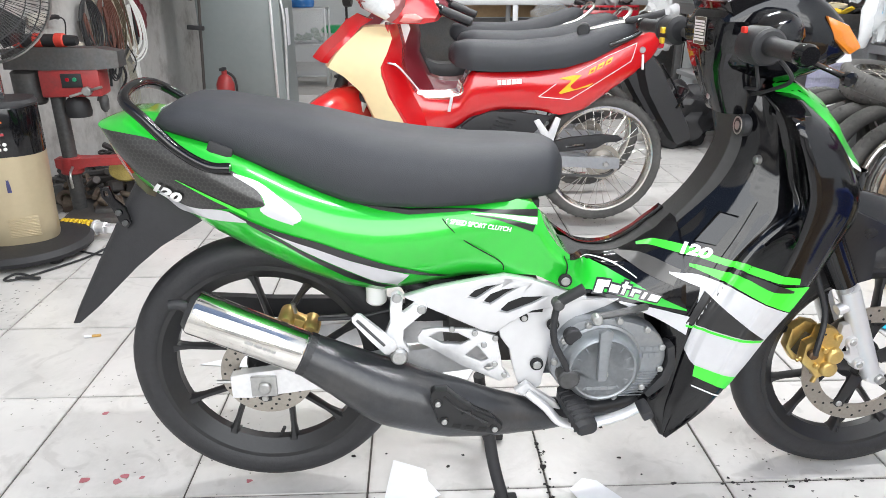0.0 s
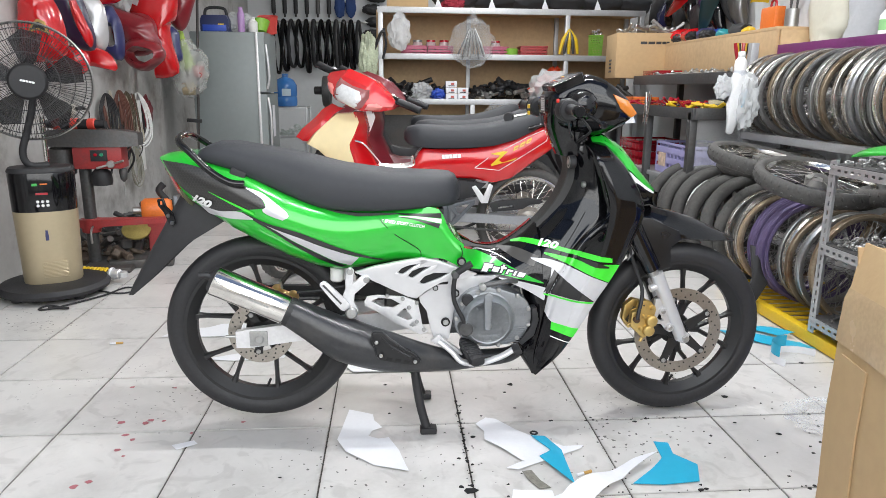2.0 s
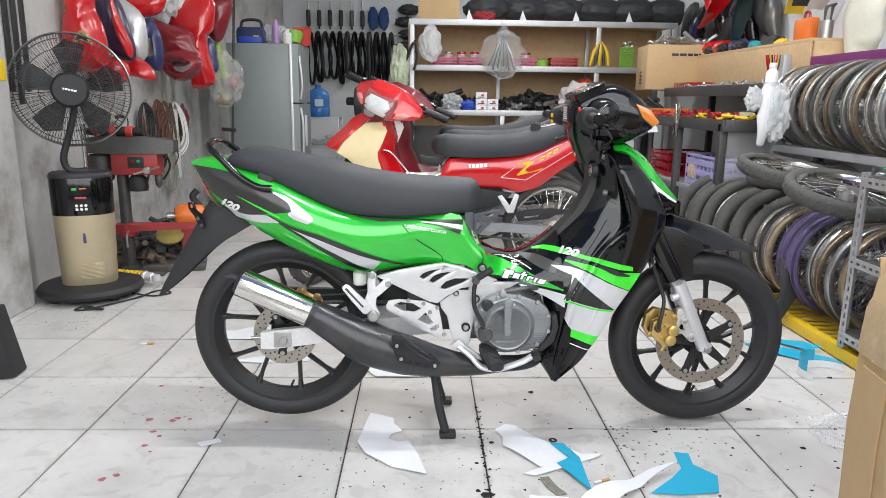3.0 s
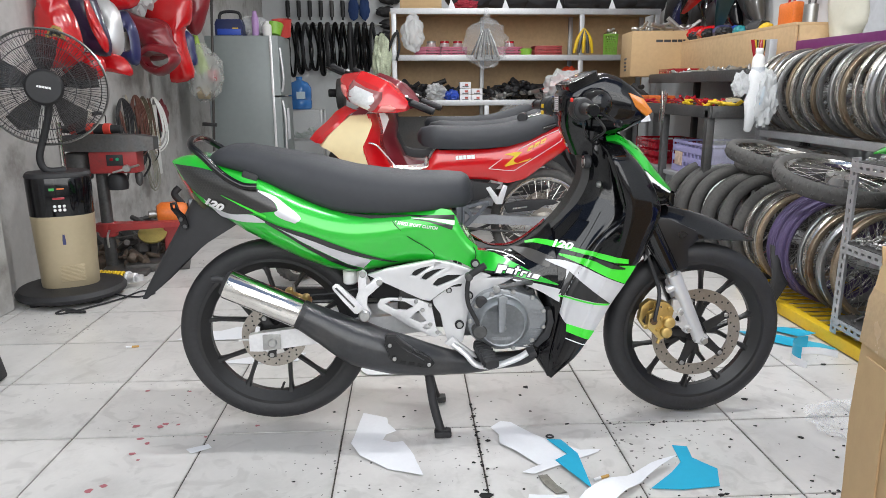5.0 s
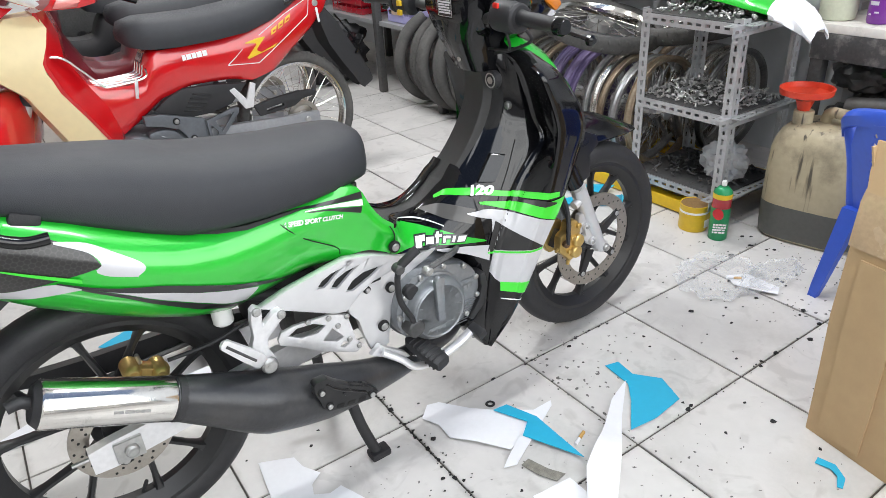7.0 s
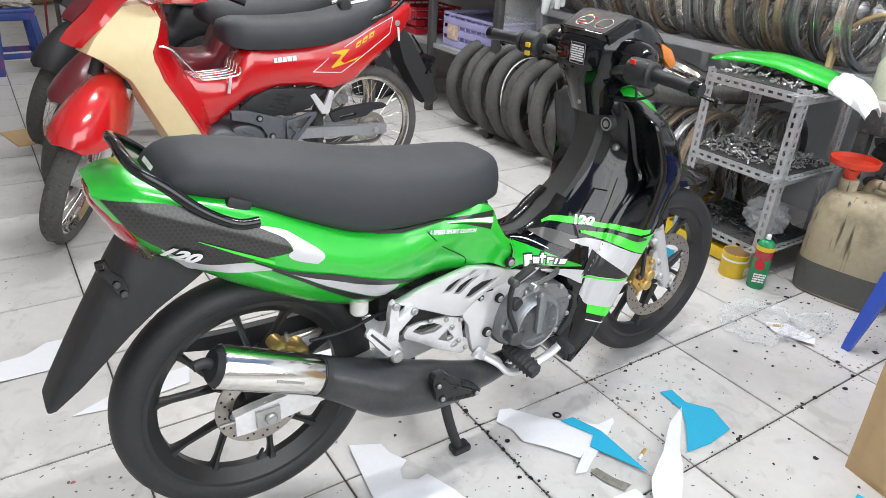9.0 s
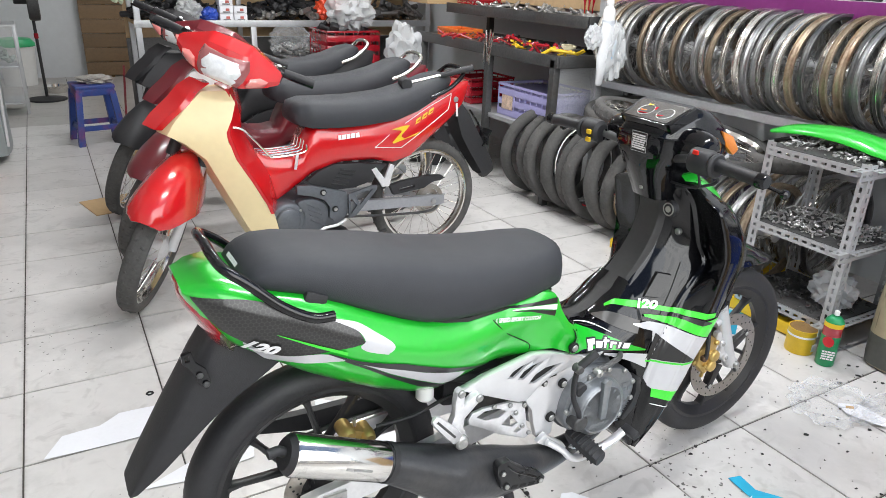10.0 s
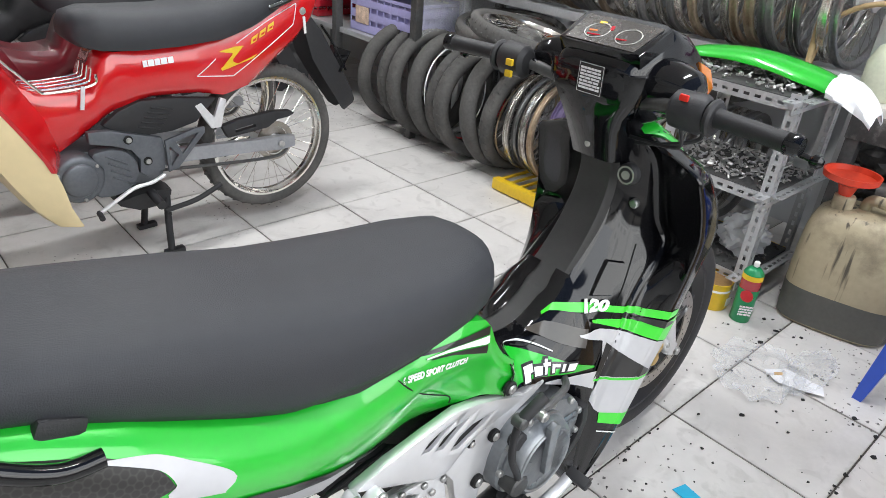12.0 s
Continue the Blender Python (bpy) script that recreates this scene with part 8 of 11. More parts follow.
# ---- tyres and rims on the floor under the rack ----
tyres = [tyre_mesh(0.285, 0.085, 0.06, OLDRUBBER, 56, 0), tyre_mesh(0.275, 0.075, 0.055, OLDRUBBER, 56, 40), tyre_mesh(0.28, 0.09, 0.06, OLDRUBBER, 56, 32)]
line_red, line_white = mat("red_tyre_line", (0.5, 0.02, 0.03), 0.5), WHITEFILM
for k in range(8):
    yy = 2.36 - 0.128 * k
    t = thing("tyre", "worn black motorcycle tyre standing in a row", "tyre", pose(2.14 + 0.02 * math.sin(k * 2.1), yy, 0.283, rnd.uniform(-8, -3), rnd.uniform(0, 360), rnd.uniform(-8, 4)), "tyres leaning in a row")
    part("rubber", tyres[k % 3], None, t)
    if k in (3, 4, 7):
        b = lathe([(0.226, -0.040), (0.221, -0.044), (0.217, -0.040), (0.221, -0.034)], 48, "y", closed=True)
        part("rim_line", b, line_white if k == 3 else line_red if k == 4 else RIMBROWN, t)
    if k == 7:
        part("rim", rims[3], None, t)
        part("spokes", rim_spokes, None, t)


def full_wheel(at, label, group="wheels piled under the rack"):
    t = thing("spare_wheel", label, "wheel", at, group)
    part("tyre", WIRE_TYRE, None, t)
    part("rim", WIRE_RIM, None, t)
    part("spokes", WIRE_SPOKES, None, t)
    part("hub", lathe([(0, -0.03), (0.012, -0.03), (0.016, -0.022), (0.055, -0.018), (0.058, 0.018), (0.03, 0.03), (0, 0.03)], 24, "y"), STEEL, t)
    return t


rims_floor = [rim_mesh(0.228, 0.05, mat("violet_painted_rim", (0.13, 0.10, 0.20), 0.45, 0.3, 0.2, 8), 48, 0.02)]
yy = 1.34
k = 0
while yy > 0.60:
    t = bare_rim(pose(2.10 + 0.015 * math.sin(k * 1.7), yy, 0.300, rnd.uniform(-6, 2), rnd.uniform(0, 360), rnd.uniform(-6, 6)), (0, 4, 1, 2, 5, 3, 0)[k % 7], k % 2 == 0 or yy < 0.75, "rims standing on the yellow base", "bare rim standing on the floor base, chrome and rust")
    if k in (4, 5, 6, 7):
        t.children[0].data = rims_floor[0]
        tagged(t, "violet painted bare rim standing among others")
    yy -= 0.058
    k += 1
full_wheel(pose(2.12, 1.02, 0.610, 103, 0, 10), "wheel with knobbly tyre lying flat on a pile of rims")
full_wheel(pose(2.10, 1.46, 0.655, 101, 4, 20), "wheel with worn tyre lying flat on the tyres")
full_wheel(pose(2.30, 1.75, 0.615, 88, -6, 60), "wheel with worn tyre lying flat on the tyre row")
full_wheel(pose(2.45, 0.75, 0.605, 80, 0, 40), "wheel lying flat on the pile behind others")
for k in range(6):
    bare_rim(pose(2.42, 0.50 - 0.055 * k + 0.3, 0.30, -3, 40 * k, -4 + k), (2, 4, 0, 5, 1, 4)[k], k % 2 == 0, "rims behind the slotted rack", "bare dull rim standing behind the slotted rack")
yb = thing("floor_frame", "yellow steel mesh base frame on the floor", "base frame", pose(0, 0, 0))
for px in (1.90, 2.38):
    part("side_bar", box(0.04, 1.15, 0.05, (px, 0.80, 0.032), 0.003), YELLOW, yb)
for k in range(20):
    part("cross_bar", box(0.48, 0.012, 0.012, (2.14, 0.25 + 0.058 * k, 0.050), 0.002), YELLOW, yb)
# black bracket leaning
solo("black_bracket", plate([(0, 0), (0.05, 0), (0.12, 0.14), (0.08, 0.28), (0.03, 0.30), (0.05, 0.15)], -0.02, 0.02, 0.004), MATTE, "black plastic bracket leaning on the rims", "bracket", pose(1.80, 1.0, 0.02, -10, 0, -20))

# ---- slotted angle rack ----
RK = thing("slotted_rack", "grey slotted-angle steel rack with three trays of bolts", "rack", pose(0, 0, 0))
rx0, rx1, ry0, ry1 = 1.875, 2.23, 0.17, 0.585


def slotted(length, parent, at):
    """A perforated angle bar along z."""
    key = ("slot", round(length, 3))
    if key not in TEXTS:
        b = bmesh.new()
        n = max(int(length / 0.035), 2)
        holes = [[(-0.005 + 0.018, z - 0.010), (0.005 + 0.018, z - 0.010), (0.005 + 0.018, z + 0.010), (-0.005 + 0.018, z + 0.010)] for z in np.linspace(0.022, length - 0.022, n)]
        join(b, plate([(0, 0), (0.036, 0), (0.036, length), (0, length)], 0, 0.0025, 0, holes=holes))
        c = plate([(0, 0), (0.036, 0), (0.036, length), (0, length)], 0, 0.0025, 0, holes=holes)
        bmesh.ops.transform(c, matrix=Matrix.Rotation(radians(90), 4, "Z"), verts=c.verts)
        join(b, c)
        TEXTS[key] = mesh_of(b, "angle_bar", GALV)
    return part("angle_bar", TEXTS[key], None, parent, "", at)


for px, py, rz in ((rx0, ry0, 0), (rx1, ry0, 90), (rx1, ry1, 180), (rx0, ry1, 270)):
    slotted(0.69, RK, pose(px, py, 0.062, 0, 0, rz))
for zt in (0.735, 0.425, 0.125):
    slotted(ry1 - ry0, RK, pose(rx0, ry0, zt, -90, 0, 0))
    slotted(ry1 - ry0, RK, pose(rx1, ry0, zt, -90, 0, 90))
    slotted(rx1 - rx0, RK, pose(rx0, ry0, zt, -90, 0, -90))
    slotted(rx1 - rx0, RK, pose(rx0, ry1, zt, -90, 0, -90))
    part("tray", box(rx1 - rx0 - 0.006, ry1 - ry0 - 0.006, 0.004, ((rx0 + rx1) / 2, (ry0 + ry1) / 2, zt + 0.002), 0.001), DARKSTEEL, RK)
cx, cy = (rx0 + rx1) / 2, (ry0 + ry1) / 2
stuff("bolts", heap(420, 0.16, 0.20, 0.03, 0.013, 61), STEEL, "loose bolts, nuts and washers covering the middle tray", "bolts", pose(cx, cy, 0.429))
stuff("bolts", heap(160, 0.16, 0.20, 0.02, 0.014, 62), DARKSTEEL, "loose dark bolts on the bottom tray", "bolts", pose(cx, cy, 0.129))
stuff("bolts", heap(220, 0.16, 0.20, 0.025, 0.014, 63), STEEL, "loose bolts and brackets on the top tray", "bolts", pose(cx, cy, 0.739))
solo("plastic_bag", crumple(0.075, 19, 1, 1.1, 1), FILMMILK, "crumpled grey plastic bag on the bottom tray", "plastic bag", pose(cx - 0.02, 0.27, 0.20))
gp = fairing("green_side_panel", "glossy green side panel lying on the slotted rack", GREEN, [(0, 0.34, 0.01), (0.02, 0.24, 0.05), (0.03, 0.05, 0.075), (0.02, -0.15, 0.06), (0.0, -0.28, 0.03)], [0.015, 0.055, 0.075, 0.075, 0.05], 2.6, pose(2.02, 0.36, 0.752, 0, 0, -4), 0.75, "green panels")
solo("paper_wrap", skin([[(0.075 * k * math.cos(a) + 0.006 * math.sin(5 * a + y * 60), y, 0.052 * k * math.sin(a) + d + 0.005 * math.cos(7 * a + y * 45)) for a in np.linspace(-0.2, math.pi + 0.2, 22)] + [(0.070 * k * math.cos(a) + 0.006 * math.sin(5 * a + y * 60), y, 0.048 * k * math.sin(a) + d - 0.002) for a in np.linspace(math.pi + 0.2, -0.2, 22)] for y, k, d in ((0.06, 1.0, 0.01), (0.03, 1.06, 0.008), (0.0, 1.0, 0.002), (-0.03, 0.92, -0.012), (-0.06, 0.80, -0.032), (-0.085, 0.66, -0.056))]), PAPER, "crumpled white paper wrapped round the panel's end", "paper", pose(2.02, 0.08, 0.745), sharp=30)

# ---- jerry can, tins ----
jc = thing("jerry_can", "dirty cream plastic jerry can with oily streaks", "jerry can", pose(2.085, -0.075, 0, 0, 0, 12))
JM = mat("dirty_cream_plastic", (0.42, 0.36, 0.24), 0.5, 0, 0.12, 4, 0.1, 60, stain=(0.06, 0.05, 0.04), stain_amount=0.85, stain_scale=5)
jn, jl = JM.node_tree.nodes, JM.node_tree.links
jco, jmap, jno, jr, jmix = jn.new("ShaderNodeTexCoord"), jn.new("ShaderNodeMapping"), jn.new("ShaderNodeTexNoise"), jn.new("ShaderNodeMapRange"), jn.new("ShaderNodeMix")
jmap.inputs["Scale"].default_value = (30, 30, 2.6)
jno.inputs["Scale"].default_value, jno.inputs["Detail"].default_value = 1.0, 3
jr.inputs["From Min"].default_value, jr.inputs["From Max"].default_value, jr.inputs["To Max"].default_value = 0.60, 0.66, 0.85
jmix.data_type = "RGBA"
jmix.inputs["B"].default_value = (0.025, 0.022, 0.018, 1)
jb = jn["Principled BSDF"].inputs["Base Color"]
jl.new(jco.outputs["Object"], jmap.inputs["Vector"]), jl.new(jmap.outputs[0], jno.inputs["Vector"]), jl.new(jno.outputs["Fac"], jr.inputs["Value"])
jl.new(jr.outputs[0], jmix.inputs["Factor"]), jl.new(jb.links[0].from_socket, jmix.inputs["A"])
jl.new(jmix.outputs["Result"], jb)
rings = []
for z, k in ((0, 0.9), (0.012, 0.98), (0.04, 1.0), (0.12, 1.02), (0.25, 1.02), (0.32, 1.0), (0.355, 0.96), (0.385, 0.88), (0.405, 0.76), (0.415, 0.60)):
    rings.append([(0.12 * k * math.copysign(abs(math.cos(a)) ** 0.56, math.cos(a)), 0.17 * k * math.copysign(abs(math.sin(a)) ** 0.56, math.sin(a)), z) for a in np.linspace(0, 2 * math.pi, 49)[:-1]])
part("can_body", skin(rings), JM, jc, sharp=60)
part("handle", tube([(-0.02, -0.13, 0.385), (-0.03, -0.115, 0.44), (-0.02, -0.02, 0.455), (0, 0.02, 0.445), (0.01, 0.03, 0.40)], 0.018, 12), JM, jc)
part("neck", cyl(0.032, 0.06, (-0.03, 0.09, 0.425), "z", 20, 0.004), JM, jc)
part("oil_level", skin([[(p[0] * 1.004, p[1] * 1.004, p[2]) for p in [(0.12 * k * math.copysign(abs(math.cos(a)) ** 0.56, math.cos(a)), 0.17 * k * math.copysign(abs(math.sin(a)) ** 0.56, math.sin(a)), z) for a in np.linspace(0, 2 * math.pi, 49)[:-1]]] for z, k in ((0.013, 0.982), (0.04, 1.0), (0.12, 1.02), (0.135, 1.02))], caps=False), mat("dark_oil_seen_through", (0.10, 0.10, 0.09), 0.45, 0, 0.15, 6), jc, "dark old oil seen through the wall")
turned("red_funnel", "red plastic funnel in the jerry can's neck", "funnel", [(0.012, 0), (0.016, 0), (0.03, 0.045), (0.082, 0.065), (0.085, 0.085), (0.079, 0.085), (0.076, 0.068), (0.026, 0.05), (0.012, 0.005)], mat("red_plastic", (0.62, 0.05, 0.02), 0.4), pose(2.035, 0.010, 0.445), 32)
yt = thing("yellow_tin", "open yellow paint tin with brown residue", "tin", pose(1.83, 0.235, 0.0))
part("tin", lathe([(0, 0), (0.05, 0), (0.052, 0.004), (0.052, 0.096), (0.054, 0.10), (0.050, 0.10), (0.049, 0.08), (0.0, 0.078)], 32), YELLOW, yt)
part("tin_residue", lathe([(0.0, 0.079), (0.049, 0.081), (0.0495, 0.098)], 32), mat("brown_residue", (0.22, 0.13, 0.05), 0.5, 0, 0.3, 20), yt)
part("bar_code", box(0.030, 0.003, 0.03, (0.01, -0.052, 0.03), 0.0005), WHITE, yt)
part("rim_band", lathe([(0.0525, 0.07), (0.0528, 0.074), (0.0525, 0.078)], 32), WHITE, yt)
sc2 = thing("spray_can", "green and red spray can with white cap", "spray can", pose(1.825, 0.125, 0.0))
part("can", lathe([(0, 0), (0.031, 0), (0.033, 0.004), (0.033, 0.178), (0.030, 0.185), (0.020, 0.197), (0.016, 0.20), (0, 0.20)], 28), mat("green_can", (0.01, 0.25, 0.09), 0.3, 0.1), sc2)
part("red_band", lathe([(0.0334, 0.125), (0.0334, 0.160)], 28), LENSRED, sc2)
part("yellow_band", lathe([(0.0334, 0.160), (0.0334, 0.178)], 28), YELLOW, sc2)
part("round_mark", cyl(0.021, 0.004, (-0.031, -0.012, 0.105), "x", 20), mat("red_mark", (0.55, 0.01, 0.02), 0.4), sc2)
part("nozzle", cyl(0.009, 0.02, (0, 0, 0.212), "z", 14, 0.003), WHITE, sc2)
bars(4, 0.045, 0.04, WHITEFILM, sc2, pose(-0.027, -0.021, 0.05, 0, 0, -50), "small_print", 11)
turned("white_bottle", "white plastic bottle beside the jerry can", "bottle", [(0, 0), (0.045, 0), (0.05, 0.01), (0.05, 0.12), (0.03, 0.16), (0.02, 0.17), (0.02, 0.19), (0, 0.19)], mat("milky_plastic", (0.66, 0.68, 0.66), 0.4), pose(2.13, -0.325, 0.0))

# ---- work table with bottles ----
wt = thing("work_table", "paint-stained work table with a white top", "table")
part("table_top", box(0.60, 1.05, 0.03, (2.52, -0.40, 0.685), 0.004), mat("stained_white_top", (0.62, 0.60, 0.55), 0.5, 0, 0.1, 5, 0.1, 60, stain=(0.10, 0.08, 0.06), stain_amount=0.9, stain_scale=6), wt)
part("apron", box(0.03, 1.05, 0.09, (2.235, -0.40, 0.625), 0.003), mat("spattered_black_apron", (0.05, 0.05, 0.05), 0.5, 0, 0.3, 9, stain=(0.45, 0.43, 0.40), stain_amount=0.45, stain_scale=14), wt)
for px, py in ((2.25, 0.10), (2.25, -0.9), (2.75, 0.10), (2.75, -0.9)):
    part("leg", box(0.045, 0.045, 0.67, (px, py, 0.335), 0.003), DARKSTEEL, wt)
part("low_shelf", box(0.52, 1.0, 0.02, (2.50, -0.40, 0.22), 0.003), DARKSTEEL, wt)
stuff("stored_parts", heap(190, 0.24, 0.48, 0.30, 0.075, 71), DARKSTEEL, "dark machine parts stored under the table", "parts", pose(2.52, -0.4, 0.24))
solo("shock_absorber", tube([(2.27, -0.02, 0.42), (2.30, -0.30, 0.46)], 0.035, 16, smooth=0), DARKSTEEL, "chromed shock absorber lying under the table", "shock absorber")
solo("green_bag", crumple(0.10, 53, 1.2, 1.7, 0.8), mat("dark_green_sheet", (0.03, 0.09, 0.03), 0.4, 0, 0.2, 9), "dark green plastic bag among stored parts", "plastic bag", pose(2.44, -0.24, 0.56))
for k, (bx, by) in enumerate(((2.44, 0.02), (2.58, -0.10), (2.55, -0.42))):
    solo("engine_part", crumple(0.085, 60 + k, 1.0, 1.3, 0.8, 0.25), (DARKSTEEL, RIMDARK, DARKSTEEL)[k], "greasy engine part stored under the table", "engine part", pose(bx, by, 0.50), "parts under the table")
solo("plastic_bag", crumple(0.13, 31, 1.3, 1.6, 0.8), FILMMILK, "bluish plastic bag under the table", "plastic bag", pose(2.30, -0.45, 0.36))
Zt = 0.702
BOT = [(0, 0), (0.042, 0), (0.046, 0.01), (0.046, 0.12), (0.030, 0.16), (0.014, 0.175), (0.014, 0.20), (0, 0.20)]
turned("bottle", "translucent white bottle half full of liquid", "bottle", [(0, 0), (0.055, 0), (0.06, 0.01), (0.06, 0.12), (0.04, 0.17), (0.018, 0.185), (0.02, 0.22), (0, 0.22)], mat("milky_green_plastic", (0.52, 0.54, 0.42), 0.4, 0, 0.1, 8), pose(2.32, 0.105, Zt))
turned("bottle_valve", "yellow plastic valve on the rack post", "valve", [(0, -0.02), (0.035, -0.02), (0.035, 0.02), (0, 0.02)], YELLOW, pose(2.29, 0.09, 0.99, 0, 90, 0))
def trigger_bottle(at, body, label, label_colour, slim=1.0):
    t = thing("spray_bottle", label, "bottle", at)
    part("bottle", lathe([(0, 0), (0.038 * slim, 0), (0.041 * slim, 0.006), (0.041 * slim, 0.150), (0.036 * slim, 0.158), (0.016, 0.166), (0, 0.166)], 24), body, t)
    part("label", lathe([(0.0413 * slim, 0.025), (0.0413 * slim, 0.135)], 24), label_colour, t)
    part("collar", cyl(0.016, 0.026, (0, 0, 0.172), "z", 16, 0.003), LENSRED, t)
    part("spray_head", skin([[(x, -w, z0), (x, w, z0), (x, w * 0.8, z1), (x, -w * 0.8, z1)] for x, w, z0, z1 in ((-0.062, 0.007, 0.199, 0.210), (-0.030, 0.012, 0.190, 0.224), (0.010, 0.013, 0.184, 0.230), (0.038, 0.012, 0.190, 0.222), (0.056, 0.006, 0.196, 0.206))]), WHITE, t, "white spray head")
    part("nozzle", cyl(0.008, 0.014, (-0.068, 0, 0.205), "x", 12, 0.002), LENSRED, t)
    part("trigger", tube([(-0.035, 0, 0.192), (-0.045, 0, 0.175), (-0.058, 0, 0.158)], 0.005, 8), LENSRED, t, "red trigger")
    return t


def mark(parent, r, z, turn, w, h, material, name="printed_mark"):
    """A small plain bar printed round a bottle."""
    part(name, skin([[(q * math.cos(a), q * math.sin(a), v) for q, v in ((r - 0.001, z), (r, z), (r, z + h), (r - 0.001, z + h))] for a in np.linspace(radians(turn) - w / r / 2, radians(turn) + w / r / 2, 6)]), material, parent)


VIO = mat("violet_can", (0.15, 0.018, 0.24), 0.3, coat=0.4)
vb = trigger_bottle(pose(2.312, -0.035, Zt, 0, 0, 60), VIO, "violet spray bottle with a white trigger head", VIO, 0.86)
part("rim", lathe([(0.034, 0.158), (0.037, 0.158), (0.037, 0.163), (0.034, 0.165)], 24, closed=True), STEEL, vb)
for z, w, h, a in ((0.095, 0.02, 0.010, 140), (0.060, 0.03, 0.012, 110), (0.085, 0.012, 0.006, 105), (0.035, 0.014, 0.005, 130), (0.028, 0.010, 0.005, 95)):
    mark(vb, 0.0362, z, a, w, h, SILVERFILM)
ob = turned("oil_bottle", "grey oil bottle with an orange label", "bottle", [(0, 0), (0.040, 0), (0.044, 0.01), (0.044, 0.15), (0.034, 0.185), (0.016, 0.20), (0.016, 0.225), (0, 0.225)], mat("grey_bottle", (0.42, 0.44, 0.46), 0.4), pose(2.47, -0.050, Zt))
ob = bpy.data.objects["oil_bottle"]
part("label", lathe([(0.0445, 0.03), (0.0445, 0.135)], 24), mat("orange_label", (0.75, 0.20, 0.10), 0.4), ob)
for z, w, h in ((0.11, 0.016, 0.016), (0.07, 0.03, 0.008), (0.055, 0.02, 0.006)):
    mark(ob, 0.0449, z, 150, w, h, WHITEFILM)
st = thing("solvent_bottle", "large solvent bottle with a yellow and red label", "bottle", pose(2.56, 0.035, Zt))
part("bottle", lathe([(0, 0), (0.05, 0), (0.054, 0.01), (0.054, 0.31), (0.050, 0.32), (0, 0.32)], 28), mat("blue_smoke_plastic", (0.04, 0.13, 0.42), 0.35), st)
part("label", lathe([(0.0545, 0.235), (0.0545, 0.312)], 28), mat("yellow_label", (0.85, 0.62, 0.04), 0.4, 0, 0.15, 14), st)
part("orange_label", lathe([(0.0545, 0.165), (0.0545, 0.236)], 28), mat("orange_red_label", (0.80, 0.22, 0.06), 0.4, 0, 0.2, 14), st)
part("red_band", lathe([(0.0545, 0.10), (0.0545, 0.112)], 28), LENSRED, st)
for z, w, h, m in ((0.283, 0.05, 0.014, LENSRED), (0.252, 0.030, 0.006, BLACKFILM), (0.240, 0.045, 0.006, BLACKFILM), (0.205, 0.034, 0.012, WHITEFILM)):
    mark(st, 0.0549, z, 155, w, h, m)
part("cap", lathe([(0, 0.32), (0.030, 0.32), (0.032, 0.325), (0.032, 0.375), (0.028, 0.385), (0, 0.385)], 24), mat("clear_cap", (0.60, 0.60, 0.60), 0.2, 0, 0.1, 20), st)
trigger_bottle(pose(2.60, -0.115, Zt, 0, 0, 60), mat("blue_spray", (0.03, 0.12, 0.50), 0.3, coat=0.4), "blue spray bottle with a white trigger head", BLUEP)
solo("plastic_bag", crumple(0.055, 77, 1.0, 1.2, 0.7), FILMMILK, "blue and clear crumpled plastic bag on a can", "plastic bag", pose(2.44, -0.145, Zt + 0.205))


def paint_can(at, col, label, bands):
    t = thing("spray_can", label, "spray can", at)
    part("can", lathe([(0, 0), (0.031, 0), (0.033, 0.004), (0.033, 0.165), (0.030, 0.172), (0.020, 0.182), (0, 0.182)], 24), col, t)
    part("cap", lathe([(0, 0.178), (0.021, 0.178), (0.021, 0.200), (0.018, 0.204), (0, 0.204)], 20), STEEL, t)
    for k, c in enumerate(bands):
        b2 = [[(q * math.cos(a), q * math.sin(a), 0.062 + 0.013 * k + 0.022 * abs(a - radians(160)) + d) for q, d in ((0.0325, 0), (0.0334, 0), (0.0334, 0.012), (0.0325, 0.012))] for a in np.linspace(radians(115), radians(205), 11)]
        part("chevron", skin(b2), c, t)
    return t


wc = paint_can(pose(2.394, -0.210, Zt), WHITE, "white spray can with coloured chevrons", (VIO, LENSRED, ORANGE, YELLOW))
mark(wc, 0.0335, 0.135, 160, 0.034, 0.016, BLACKFILM)
mark(wc, 0.0335, 0.032, 150, 0.020, 0.012, BLACKFILM)
sv = paint_can(pose(2.425, -0.132, Zt), SILVERFILM, "silver spray can with violet drips", (VIO,))
for a, z, h in ((130, 0.08, 0.085), (150, 0.03, 0.135), (165, 0.10, 0.065), (178, 0.06, 0.105)):
    mark(sv, 0.0335, z, a, 0.008, h, GREYFILM, "paint_drip")
gc = paint_can(pose(2.372, -0.288, Zt), mat("green_spray", (0.03, 0.3, 0.08), 0.35), "green spray can on the work table", (ORANGE,))
paint_can(pose(2.47, -0.245, Zt), BLUEP, "blue spray can on the work table", (WHITE,))
paint_can(pose(2.40, -0.395, Zt), WHITE, "white spray can on the work table", (LENSRED,))
for k in range(9):
    solo("grid_wire", tube([(2.765, 0.05 - 0.0, 0.75 + 0.055 * k), (2.765, -0.95, 0.75 + 0.055 * k)], 0.0022, 6, smooth=0), WHITE, "white wire of a wall grid over the table", "grid wire", group="wall grid wires")
for k in range(18):
    solo("grid_wire", tube([(2.762, 0.05 - 0.055 * k, 0.73), (2.762, 0.05 - 0.055 * k, 1.2)], 0.0022, 6, smooth=0), WHITE, "white wire of a wall grid over the table", "grid wire", group="wall grid wires")
